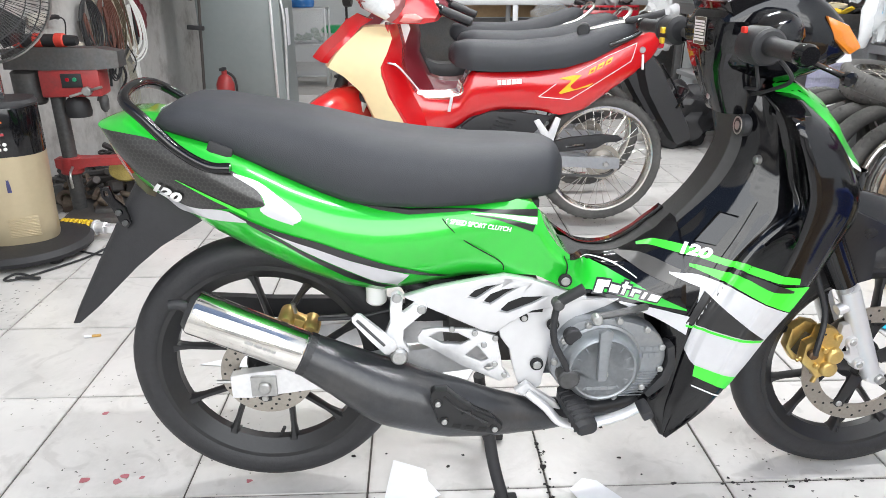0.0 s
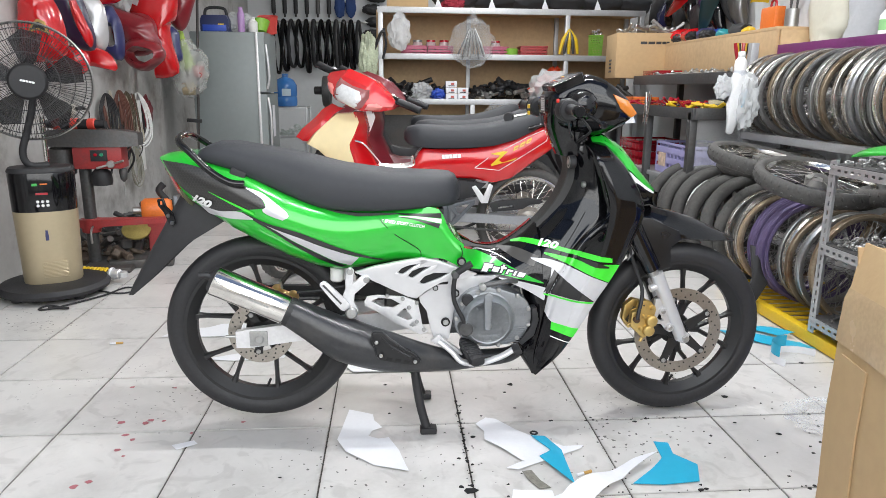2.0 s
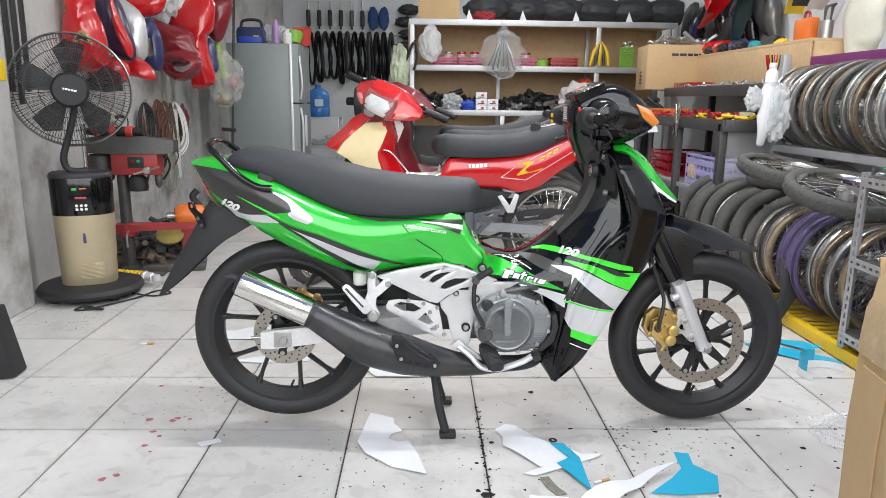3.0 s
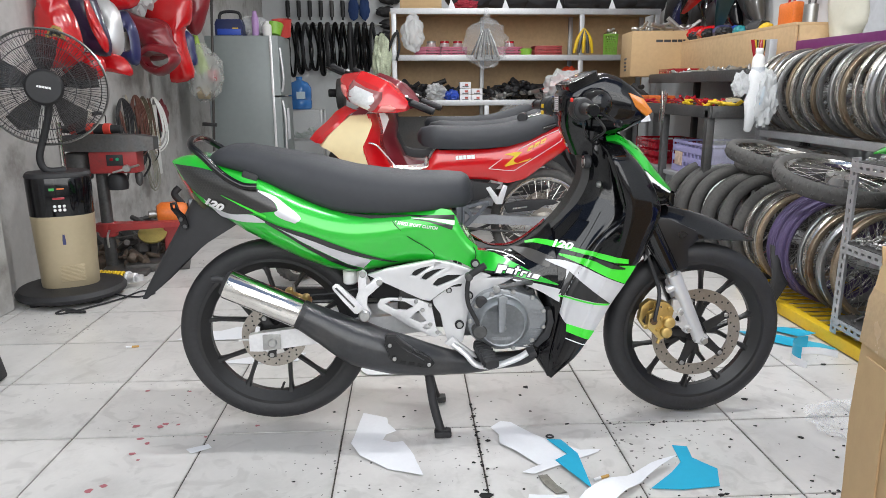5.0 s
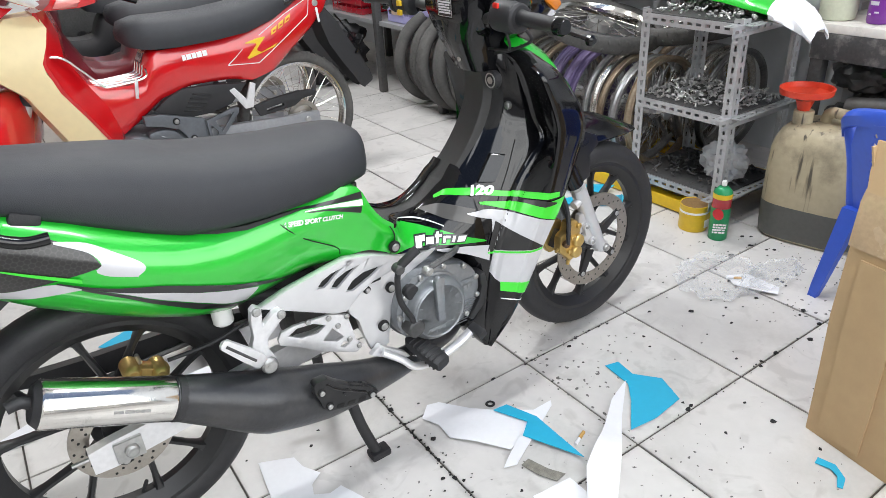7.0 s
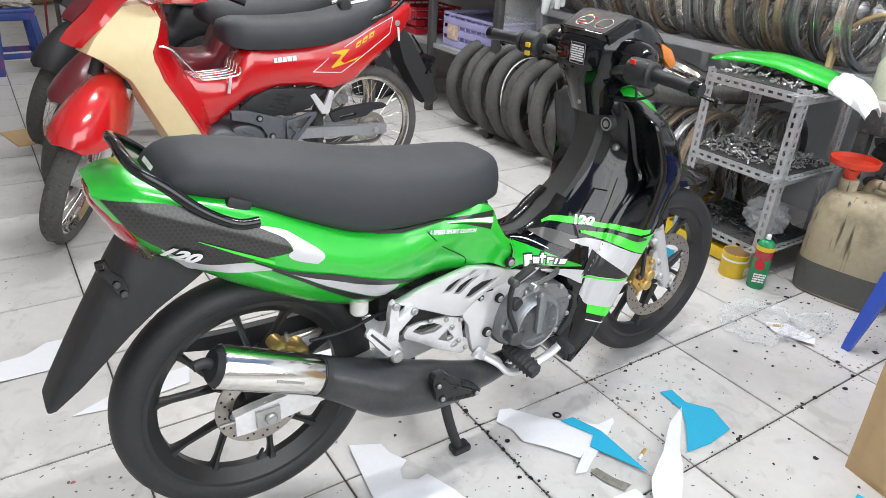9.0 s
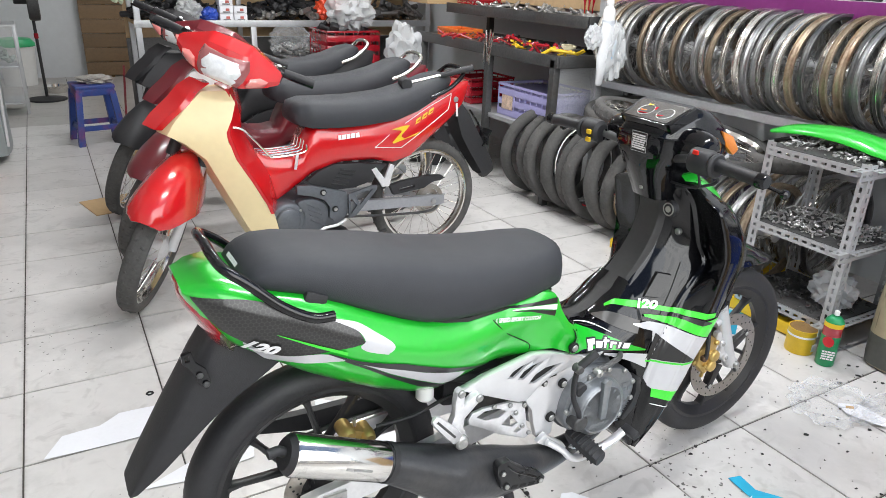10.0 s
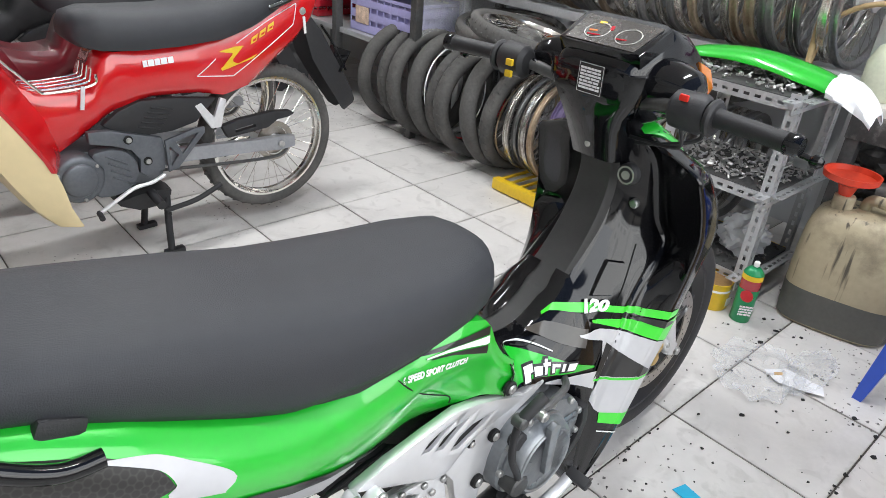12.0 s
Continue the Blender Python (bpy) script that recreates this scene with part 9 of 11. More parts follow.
# ---- the left side: fan, drill press, clutter ----
FX, FY = -1.475, 1.47
fan = thing("mist_fan", "champagne and black standing mist fan on a round base", "fan", pose(FX, FY, 0, 0, 0, 22))
part("base", lathe([(0, 0.02), (0.22, 0.02), (0.245, 0.028), (0.25, 0.045), (0.235, 0.065), (0.16, 0.075), (0, 0.075)], 48), MATTE, fan, "black round base")
for k in range(4):
    a = k * math.pi / 2 + 0.6
    part("foot", cyl(0.025, 0.022, (0.19 * math.cos(a), 0.19 * math.sin(a), 0.011), "z", 14, 0.003), MATTE, fan)
bodyring = lambda k, z: [(0.135 * k * math.copysign(abs(math.cos(a)) ** 0.75, math.cos(a)), 0.115 * k * math.copysign(abs(math.sin(a)) ** 0.75, math.sin(a)), z) for a in np.linspace(0, 2 * math.pi, 41)[:-1]]
part("tank", skin([bodyring(k, z) for k, z in ((0.93, 0.07), (0.95, 0.08), (0.97, 0.20), (0.975, 0.206), (1.0, 0.30), (1.03, 0.425))]), CHAMPAGNE, fan, "champagne metallic water tank")
part("control_panel", skin([bodyring(k, z) for k, z in ((1.03, 0.425), (1.035, 0.43), (1.05, 0.60), (1.03, 0.608))]), BLACK, fan, "glossy black control panel")
part("top_plate", skin([bodyring(k, z) for k, z in ((1.05, 0.606), (1.06, 0.615), (1.0, 0.628), (0.6, 0.632))]), MATTE, fan)
for r in range(2):
    for k in range(3):
        part("button", cyl(0.007, 0.006, (-0.02 + 0.02 * k, -0.121, 0.475 - 0.018 * r), "y", 12, 0.002), WHITE, fan)
part("red_display", box(0.05, 0.003, 0.010, (0.0, -0.1215, 0.512), 0.001), LENSRED, fan)
part("green_display", box(0.022, 0.003, 0.012, (-0.025, -0.1215, 0.555), 0.001), mat("green_led_print", (0.05, 0.4, 0.08), 0.4), fan)
part("orange_display", box(0.03, 0.003, 0.006, (0.012, -0.1215, 0.557), 0.001), ORANGE, fan)
part("level_window", box(0.016, 0.006, 0.085, (0.0, -0.113, 0.33), 0.004), NAVY, fan, "blue water level window")
gr = part("grille", box(0.11, 0.004, 0.085, (0.02, -0.108, 0.145), 0.001), CHAMPAGNE, fan)
for k in range(12):
    part("grille_slat", box(0.105, 0.004, 0.003, (0.02, -0.111, 0.108 + 0.0066 * k), 0.0008, seg=1), CHAMPAGNE, gr)
part("pole", tube([(0.03, 0, 0.62), (0.03, 0, 0.86)], 0.012, 12, smooth=0), CHROME, fan)
part("hose", tube([(0.04, -0.03, 0.635), (-0.04, -0.04, 0.64), (-0.06, -0.045, 0.70), (-0.03, -0.05, 0.80), (0.0, -0.05, 0.90), (0.01, -0.05, 0.97)], 0.016, 12), MATTE, fan, "black ribbed mist hose")
part("motor", lathe([(0, 0.0), (0.06, 0.0), (0.075, 0.03), (0.07, 0.10), (0.05, 0.14), (0, 0.15)], 28, "y", (0.0, 0.0, 1.02)), MATTE, fan)
hubc = part("cage_hub", lathe([(0, -0.115), (0.07, -0.115), (0.078, -0.108), (0.082, -0.095)], 32, "y", (0.0, 0.0, 1.02)), MATTE, fan, "black cage hub")
bars(1, 0.06, 0.010, WHITEFILM, hubc, Matrix.Translation((0.0, -0.116, 1.02)) @ pose(0, 0, 0, 0, 12, 0), "maker_mark", 3, 0.1)
cage = part("cage", lathe([(0.262, -0.008), (0.268, 0), (0.262, 0.008), (0.256, 0)], 64, "y", (0, -0.03, 1.02), closed=True), STEEL, fan, "steel fan cage rim")
wires = bmesh.new()
for k in range(120):
    a = 2 * math.pi * k / 120
    c, s = math.cos(a), math.sin(a)
    tube([(0.08 * c, -0.10, 1.02 + 0.08 * s), (0.19 * c, -0.095, 1.02 + 0.19 * s), (0.245 * c, -0.07, 1.02 + 0.245 * s), (0.262 * c, -0.03, 1.02 + 0.262 * s)], 0.0011, 4, wires, smooth=0, caps=False)
    if k % 2 == 0:
        tube([(0.07 * c, 0.09, 1.02 + 0.07 * s), (0.2 * c, 0.07, 1.02 + 0.2 * s), (0.262 * c, -0.03, 1.02 + 0.262 * s)], 0.0011, 4, wires, smooth=0, caps=False)
tagged(part("cage_wire", wires, MATTE, cage), kind="stuff")
for r in (0.13, 0.19, 0.235):
    part("cage_ring", lathe([(r - 0.002, -0.001), (r + 0.002, -0.001), (r, 0.002)], 56, "y", (0, -0.098 if r < 0.2 else -0.082, 1.02), closed=True), MATTE, cage)
for k in range(5):
    a = 2 * math.pi * k / 5 + 0.3
    bl = [Vector((r * math.cos(a + o), 0.004 + dy, 1.02 + r * math.sin(a + o))) for r, o, dy in ((0.07, -0.25, 0.01), (0.15, -0.35, 0.02), (0.225, -0.3, 0.02), (0.235, 0.05, -0.01), (0.20, 0.35, -0.02), (0.07, 0.3, -0.01))]
    part("blade", skin([bl, [v + Vector((0, 0.003, 0)) for v in bl]]), clear("smoked_fan_blade", (0.035, 0.035, 0.038), 0.3, 0.72), fan)
solo("power_cord", tube([(-1.28, 1.46, 0.012), (-1.15, 1.42, 0.006), (-1.08, 1.48, 0.006), (-1.16, 1.52, 0.006), (-1.22, 1.38, 0.006), (-1.36, 1.20, 0.006), (-1.42, 1.18, 0.006), (-1.40, 1.24, 0.006), (-1.30, 1.19, 0.006)], 0.0045, 8), MATTE, "black power cord lying on the tiles", "cord")
solo("cord_plug", tube([(-1.38, 1.19, 0.010), (-1.29, 1.185, 0.010)], 0.011, 10, smooth=0, radii=[0.006, 0.012, 0.012, 0.006]), MATTE, "black cord switch lying on the tiles", "plug")
ys = thing("shock_absorber", "yellow coil shock absorber lying on the floor", "shock absorber", pose(-1.33, 1.66, 0.045, 0, 0, -12))
part("spring", tube([(-0.10 + 0.15 * i / 60, 0.026 * math.cos(i * 0.75), 0.026 * math.sin(i * 0.75)) for i in range(61)], 0.0075, 8, smooth=2), YELLOW, ys)
part("shaft", tube([(-0.12, 0, 0), (0.09, 0, 0)], 0.014, 12, smooth=0), STEEL, ys)
part("collar", cyl(0.034, 0.012, (0.06, 0, 0), "x", 20, 0.002), ALLOY, ys)
part("eye", lathe([(0.024, -0.014), (0.024, 0.014), (0.011, 0.014), (0.011, -0.014)], 22, "z", (0.12, 0, 0), closed=True), ALLOY, ys)
part("body", cyl(0.026, 0.05, (0.085, 0, 0), "x", 20, 0.006), ALLOY, ys)

DX, DY = -1.49, 1.98
dp = thing("drill_press", "old red drill press with a dark belt cover", "drill press", pose(DX, DY, 0, 0, 0, 6))
part("base", box(0.26, 0.36, 0.03, (0.10, 0, 0.015), 0.008), DARKSTEEL, dp)
part("column", cyl(0.032, 0.68, (0, 0, 0.34), "z", 24, 0.003), DARKSTEEL, dp)
part("belt_cover", skin([[(x, -w, z0), (x, w, z0), (x, w, z1), (x, -w * 0.9, z1 + 0.004)] for x, w, z0, z1 in ((-0.17, 0.07, 0.685, 0.765), (0.0, 0.085, 0.68, 0.772), (0.22, 0.085, 0.68, 0.765), (0.30, 0.06, 0.685, 0.75))]), DARKSTEEL, dp, "dark steel belt cover", sharp=30)
head = part("head", box(0.25, 0.14, 0.12, (0.09, -0.01, 0.622), 0.012), mat("old_red_paint", (0.36, 0.035, 0.035), 0.45, 0, 0.2, 8, 0.1, 90, stain=(0.08, 0.05, 0.05), stain_amount=0.6, stain_scale=8), dp, "worn red drill head")
part("switch_plate", box(0.085, 0.006, 0.06, (0.10, -0.083, 0.635), 0.002), MATTE, head)
part("red_button", cyl(0.009, 0.01, (0.085, -0.088, 0.64), "y", 14, 0.002), LENSRED, head)
part("green_button", cyl(0.009, 0.01, (0.115, -0.088, 0.64), "y", 14, 0.002), mat("green_button", (0.02, 0.3, 0.15), 0.4), head)
part("depth_knob", cyl(0.02, 0.03, (0.16, -0.095, 0.59), "y", 18, 0.004), STEEL, head)
for s in (-1, 1):
    part("feed_arm", tube([(0.16, -0.10, 0.59), (0.16 + 0.07 * s, -0.11, 0.59 + 0.02 * s)], 0.006, 8, smooth=0), STEEL, head)
part("motor", cyl(0.065, 0.15, (-0.11, 0.0, 0.60), "z", 24, 0.01), DARKSTEEL, dp)
part("guard", lathe([(0.03, 0), (0.05, -0.02), (0.055, -0.07), (0.05, -0.09)], 20, "z", (0.09, -0.03, 0.56)), MATTE, dp)
part("chuck", lathe([(0.018, 0), (0.022, -0.02), (0.018, -0.06), (0.006, -0.075)], 16, "z", (0.20, -0.02, 0.56)), DARKSTEEL, dp)
part("drill_bit", tube([(0.20, -0.02, 0.49), (0.20, -0.02, 0.40)], 0.004, 8, smooth=0), STEEL, dp)
part("table_arm", skin([[(x, -w, 0.235 + d), (x, w, 0.235 + d), (x, w, 0.275), (x, -w, 0.275)] for x, w, d in ((-0.06, 0.03, 0), (0.0, 0.05, -0.02), (0.08, 0.035, 0), (0.40, 0.03, 0.012))]), bpy.data.materials["old_red_paint"], dp, "worn red table arm")
part("arm_collar", cyl(0.05, 0.08, (0, 0, 0.24), "z", 22, 0.006), bpy.data.materials["old_red_paint"], dp)
part("crank", tube([(0.02, -0.05, 0.24), (0.03, -0.12, 0.22), (0.03, -0.12, 0.16)], 0.006, 8), STEEL, dp)
cd = thing("cordless_drill", "red and black power drill lying on the drill press", "drill", pose(DX - 0.02, DY - 0.02, 0.80))
part("drill_body", tube([(-0.16, 0, 0), (-0.05, 0, 0), (0.06, 0, 0), (0.16, 0, 0)], 0.025, 14, radii=[0.018, 0.03, 0.028, 0.02]), MATTE, cd)
for k in range(3):
    part("drill_band", cyl(0.031, 0.04, (-0.09 + 0.09 * k, 0, 0), "x", 18, 0.004), mat("hot_red", (0.65, 0.06, 0.04), 0.4) if k == 0 else bpy.data.materials["hot_red"], cd)
gm = thing("bench_grinder", "orange bench grinder motor with grinding wheels", "grinder", pose(-1.20, 2.20, 0.29, 0, 0, 20))
part("motor", lathe([(0, -0.09), (0.05, -0.085), (0.068, -0.06), (0.068, 0.06), (0.05, 0.085), (0, 0.09)], 28, "x"), ORANGE, gm)
part("shaft", cyl(0.022, 0.05, (-0.11, 0, 0), "x", 16, 0.004), STEEL, gm)
part("wheel", cyl(0.075, 0.025, (0.105, 0, 0.0), "x", 32, 0.004), mat("grinding_stone", (0.20, 0.22, 0.24), 0.9, 0, 0.15, 30), gm)
part("handle", tube([(0.06, 0, 0.05), (0.02, 0, 0.11), (0.05, 0, 0.15)], 0.02, 12), MATTE, gm)
part("stand", box(0.12, 0.10, 0.22, (0, 0, -0.18), 0.012), bpy.data.materials["old_red_paint"], gm)
turned("sanding_disc", "worn yellow sanding disc on the clutter", "disc", [(0, 0), (0.075, 0.005), (0.08, 0.02), (0.05, 0.035), (0, 0.04)], mat("worn_yellow_pad", (0.35, 0.28, 0.08), 0.8, 0, 0.3, 18), pose(-1.30, 2.12, 0.17, 30, 10, 0))
turned("polishing_pad", "round beige polishing pad hung on the wall", "pad", [(0, 0), (0.03, 0.03), (0.09, 0.02), (0.098, 0.0), (0.09, -0.01), (0, -0.01)], mat("beige_felt", (0.50, 0.45, 0.38), 0.9, 0, 0.12, 12, 0.4, 200), pose(-1.805, 2.95, 0.62, 0, 90, 0))
stuff("floor_clutter", heap(120, 0.22, 0.42, 0.16, 0.075, 81, 1.4), DARKSTEEL, "heap of oily dark tools and machine parts on the floor", "clutter", pose(-1.52, 2.55, 0))
stuff("floor_clutter", heap(60, 0.18, 0.30, 0.10, 0.06, 82, 1.4), mat("oily_brown", (0.10, 0.075, 0.055), 0.6, 0, 0.4, 14), "heap of rusty brown parts on the floor", "clutter", pose(-1.45, 2.25, 0))
stuff("floor_clutter", heap(50, 0.16, 0.4, 0.10, 0.08, 83, 1.2), MATTE, "black plastic parts lying along the wall", "clutter", pose(-1.50, 3.2, 0))
solo("metal_tray", box(0.34, 0.26, 0.05, (0, 0, 0.025), 0.01), DARKSTEEL, "dark metal tray on the floor under the clutter", "tray", pose(-1.25, 2.05, 0.0, 0, 0, 15))

# cables and tools hung on the wall
cables = ((3.06, 0.95, 0.26, MATTE, 7), (3.30, 0.97, 0.34, mat("brown_cable", (0.13, 0.05, 0.035), 0.5), 7), (3.44, 0.96, 0.30, mat("olive_cable", (0.10, 0.08, 0.05), 0.5), 5), (3.66, 0.95, 0.36, WHITE, 5), (3.50, 0.55, 0.26, mat("grey_cable", (0.30, 0.29, 0.24), 0.5), 5), (3.30, 0.72, 0.24, MATTE, 4))
for k, (yy, zz, drop, mt, n) in enumerate(cables):
    t = thing("cable_coil", "coil of %s cable hung on a wall nail" % ("black", "brown", "dark olive", "white", "grey", "black")[k], "cable", pose(X0 + 0.03, yy, zz), "cables on the wall")
    for j in range(n):
        w = 0.05 + 0.022 * j
        dx, sw = (0.05 if k == 3 else 0.012) + 0.006 * j, 0.012 * math.sin(j * 2.3 + k)
        part("loop", tube([(0.02, 0, 0), (0.01 + dx * 0.9, w * 0.5, -drop * 0.35), (0.02 + dx, w * 0.3 + sw, -drop * (0.75 + 0.05 * j)), (0.03 + sw, -w * 0.3, -drop * (0.95 + 0.05 * j)), (0.008, -w * 0.5, -drop * 0.5)], 0.0045, 7, closed=True), mt, t)
# more loose loops, hose ends and tools on nails
rnd = random.Random(88)
for k in range(13):
    yy, zz, drop = 3.0 + 0.062 * k + rnd.uniform(-0.03, 0.03), 0.88 + rnd.uniform(-0.10, 0.12), rnd.uniform(0.22, 0.48)
    col = k % 4
    t = thing("hung_cable", "loose %s cable hung on a wall nail" % ("black", "brown", "olive green", "pale")[col], "cable", pose(X0 + 0.02, yy, zz), "cables on the wall")
    part("nail", cyl(0.004, 0.03, (0.012, 0, 0.004), "x", 8), STEEL, t)
    s = rnd.uniform(-0.05, 0.05)
    part("cable", tube([(0.015, -0.02, -drop * rnd.uniform(0.5, 0.9)), (0.03, -0.016 + s * 0.3, -drop * 0.3), (0.022, 0, 0.008), (0.035, 0.018, -drop * 0.35), (0.03 + abs(s), 0.024 + s, -drop * 0.75), (0.02, 0.01 + s * 1.4, -drop)], rnd.choice((0.004, 0.006, 0.008)), 7), (MATTE, cables[1][3], cables[2][3], bpy.data.materials["old_beige_cable"] if "old_beige_cable" in bpy.data.materials else mat("old_beige_cable", (0.42, 0.38, 0.30), 0.5))[col], t)
for k in range(5):
    t = thing("spanner", "steel spanner hung on a wall nail", "spanner", pose(X0 + 0.02, 3.02 + 0.07 * k, 0.62 - 0.012 * k, 0, 0, 90), "spanners on the wall")
    part("shaft", box(0.010, 0.005, 0.13, (0, -0.012, 0), 0.002), STEEL, t)
    part("ring_end", lathe([(0.009, -0.016), (0.016, -0.016), (0.016, -0.008), (0.009, -0.008)], 16, "y", (0, 0, 0.072), closed=True), STEEL, t)
    part("open_end", plate([(-0.016, -0.062), (0.016, -0.062), (0.018, -0.088), (0.008, -0.094), (0.007, -0.076), (-0.007, -0.076), (-0.008, -0.094), (-0.018, -0.088)], -0.016, -0.008, 0.001), STEEL, t)
solo("plastic_trunking", box(0.012, 0.06, 0.55, (0, 0, 0), 0.003), WHITE, "white plastic trunking leaning on the wall", "trunking", pose(X0 + 0.05, 3.68, 0.62, 6, 2, 0))
solo("maroon_glove", crumple(0.08, 41, 0.5, 1, 1.6, 0.3), MAROON, "maroon work glove hung on the wall", "glove", pose(X0 + 0.045, 3.85, 0.80))
so = thing("wall_socket", "socket strip with black plug on the wall", "socket", pose(X0 + 0.02, 2.52, 0.86))
part("socket_box", box(0.03, 0.14, 0.06, (0.015, 0, 0), 0.005), mat("old_beige", (0.48, 0.46, 0.40), 0.5), so)
part("plug", tube([(0.035, 0.06, 0), (0.04, 0.12, 0.005), (0.035, 0.17, 0.0)], 0.012, 10), MATTE, so)
part("plug_cable", tube([(0.035, 0.17, 0), (0.04, 0.23, -0.03), (0.02, 0.22, -0.2), (0.02, 0.26, -0.4)], 0.004, 8), MATTE, so)
for k in range(4):
    solo("rubber_strip", tube([(X0 + 0.05, 1.42 + 0.07 * k, 2.0), (X0 + 0.06, 1.42 + 0.07 * k, 1.5), (X0 + 0.05, 1.43 + 0.07 * k, 0.95 + 0.06 * (k % 2))], 0.022, 8, flat=0.4), MATTE, "long black rubber moulding hung on the wall", "moulding", group="black mouldings on the wall")
solo("yellow_tag", box(0.02, 0.05, 0.09, (0, 0, 0), 0.004), YELLOW, "yellow plastic tag hung on the pillar", "tag", pose(X0 + 0.19, 1.18, 1.10))

# body panels hung on the left wall
DKRED = mat("dark_red_plastic", (0.22, 0.012, 0.02), 0.3, 0, 0.15, 6, coat=0.6)
def left_wall(label, material, y, points, bulge=0.05, hole=None):
    """Outline in (distance from the wall, height) at y along the wall."""
    return shell("body_panel", label, material, points, pose(X0, y, 0), bulge, hole)


fender_red = left_wall("red front mudguard with a gold emblem hung on the wall", RED, 2.15, [(-0.01, 1.265), (0.003, 1.421), (0.027, 1.478), (0.037, 1.60), (0.174, 1.60), (0.170, 1.479), (0.205, 1.395), (0.228, 1.267), (0.20, 1.151), (0.0, 1.134)], 0.09)
part("emblem", plate([(0.080, 1.278), (0.104, 1.321), (0.136, 1.349), (0.171, 1.336), (0.192, 1.265), (0.137, 1.293)], -0.10, -0.085, 0.002), GOLD, fender_red, "gold and black emblem")
part("emblem_field", plate([(0.100, 1.290), (0.118, 1.318), (0.138, 1.332), (0.162, 1.322), (0.175, 1.285), (0.137, 1.303)], -0.104, -0.099, 0.001), BLACKFILM, fender_red)
left_wall("dark violet side panel hung on the wall", VIOLET, 2.5, [(0.011, 1.62), (0.144, 1.60), (0.231, 1.338), (0.227, 1.213), (0.124, 1.227), (0.062, 1.321)], 0.06)
left_wall("red edge panel hung on the wall", RED, 2.42, [(0.152, 1.60), (0.182, 1.474), (0.252, 1.306), (0.241, 1.225), (0.205, 1.29), (0.155, 1.428)], 0.03)
left_wall("silver grey side panel hung on the wall", SILVER, 2.75, [(0.0, 1.62), (0.101, 1.60), (0.21, 1.488), (0.214, 1.258), (0.133, 1.224), (0.06, 1.357)], 0.05)
left_wall("red tail panel hung low on the wall", RED, 2.7, [(-0.01, 1.237), (0.188, 1.231), (0.265, 1.157), (0.263, 1.094), (0.127, 1.119), (-0.01, 1.104)], 0.05)
left_wall("dark blue frame cover with an opening hung on the wall", NAVY, 3.0, [(0.05, 1.46), (0.147, 1.523), (0.185, 1.481), (0.220, 1.395), (0.225, 1.238), (0.195, 1.167), (0.118, 1.21), (0.06, 1.289)], 0.05, [(0.110, 1.385), (0.170, 1.390), (0.187, 1.281), (0.130, 1.263)])
left_wall("dark red headlight cover with an empty lens hole", DKRED, 3.28, [(0.15, 1.30), (0.22, 1.33), (0.33, 1.31), (0.40, 1.25), (0.385, 1.18), (0.27, 1.105), (0.166, 1.136), (0.12, 1.22)], 0.10, [(0.180, 1.235), (0.231, 1.260), (0.340, 1.245), (0.352, 1.198), (0.27, 1.162), (0.205, 1.183)])
left_wall("dark red inner cover hung on the wall", DKRED, 3.34, [(0.02, 1.56), (0.10, 1.53), (0.29, 1.46), (0.32, 1.384), (0.36, 1.28), (0.20, 1.25), (0.107, 1.345)], 0.07)
left_wall("red leg shield hung on the wall", RED, 3.6, [(0.10, 1.694), (0.402, 1.75), (0.41, 1.524), (0.354, 1.446), (0.364, 1.309), (0.394, 1.101), (0.224, 1.063), (0.275, 1.19), (0.281, 1.269), (0.19, 1.425), (0.08, 1.502)], 0.08)
left_wall("red strip panel hung high on the wall", RED, 2.9, [(-0.005, 1.66), (0.289, 1.66), (0.268, 1.547), (0.134, 1.514), (0.0, 1.525)], 0.04)
left_wall("dark blue strip panel hung beside a red one", NAVY, 3.75, [(0.0, 1.45), (0.335, 1.45), (0.378, 1.298), (0.382, 1.206), (0.312, 1.202), (0.0, 1.317)], 0.03)
left_wall("dark red small cover hung on the wall", DKRED, 3.9, [(0.2, 1.78), (0.471, 1.78), (0.439, 1.574), (0.356, 1.43), (0.25, 1.532)], 0.07)
left_wall("dark red tank side hung behind the dark cover", DKRED, 3.45, [(0.0, 1.48), (0.2, 1.52), (0.30, 1.44), (0.27, 1.25), (0.1, 1.22), (0.0, 1.32)], 0.06)
left_wall("red mudguard half hung behind the fan", RED, 2.40, [(0.0, 1.23), (0.20, 1.21), (0.23, 1.12), (0.16, 1.06), (0.0, 1.10)], 0.05)
solo("white_cover", crumple(0.09, 47, 1, 1.3, 1.4, 0.25), WHITE, "white plastic cover hung among red panels", "plastic part", pose(X0 + 0.14, 3.62, 1.72))
solo("plastic_bag", crumple(0.14, 48, 0.8, 1, 1.3, 0.3), FILMMILK, "clear plastic bag hung among the panels", "plastic bag", pose(X0 + 0.12, 3.35, 1.72))
hg = thing("hung_bag", "hung clear plastic bag with green net, red cup and tin", "plastic bag", pose(X0 + 0.36, 4.02, 1.14))
part("bag", crumple(0.15, 51, 1.0, 1.0, 1.5, 0.22), clear("cloudy_bag", (0.72, 0.73, 0.70), 0.15, 0.34), hg)
part("green_net", tube([(-0.05, 0, 0.30), (-0.04, 0, 0.15), (0.0, 0, 0.0)], 0.05, 12, radii=[0.02, 0.05, 0.06]), mat("lime_net", (0.35, 0.50, 0.08), 0.6), hg)
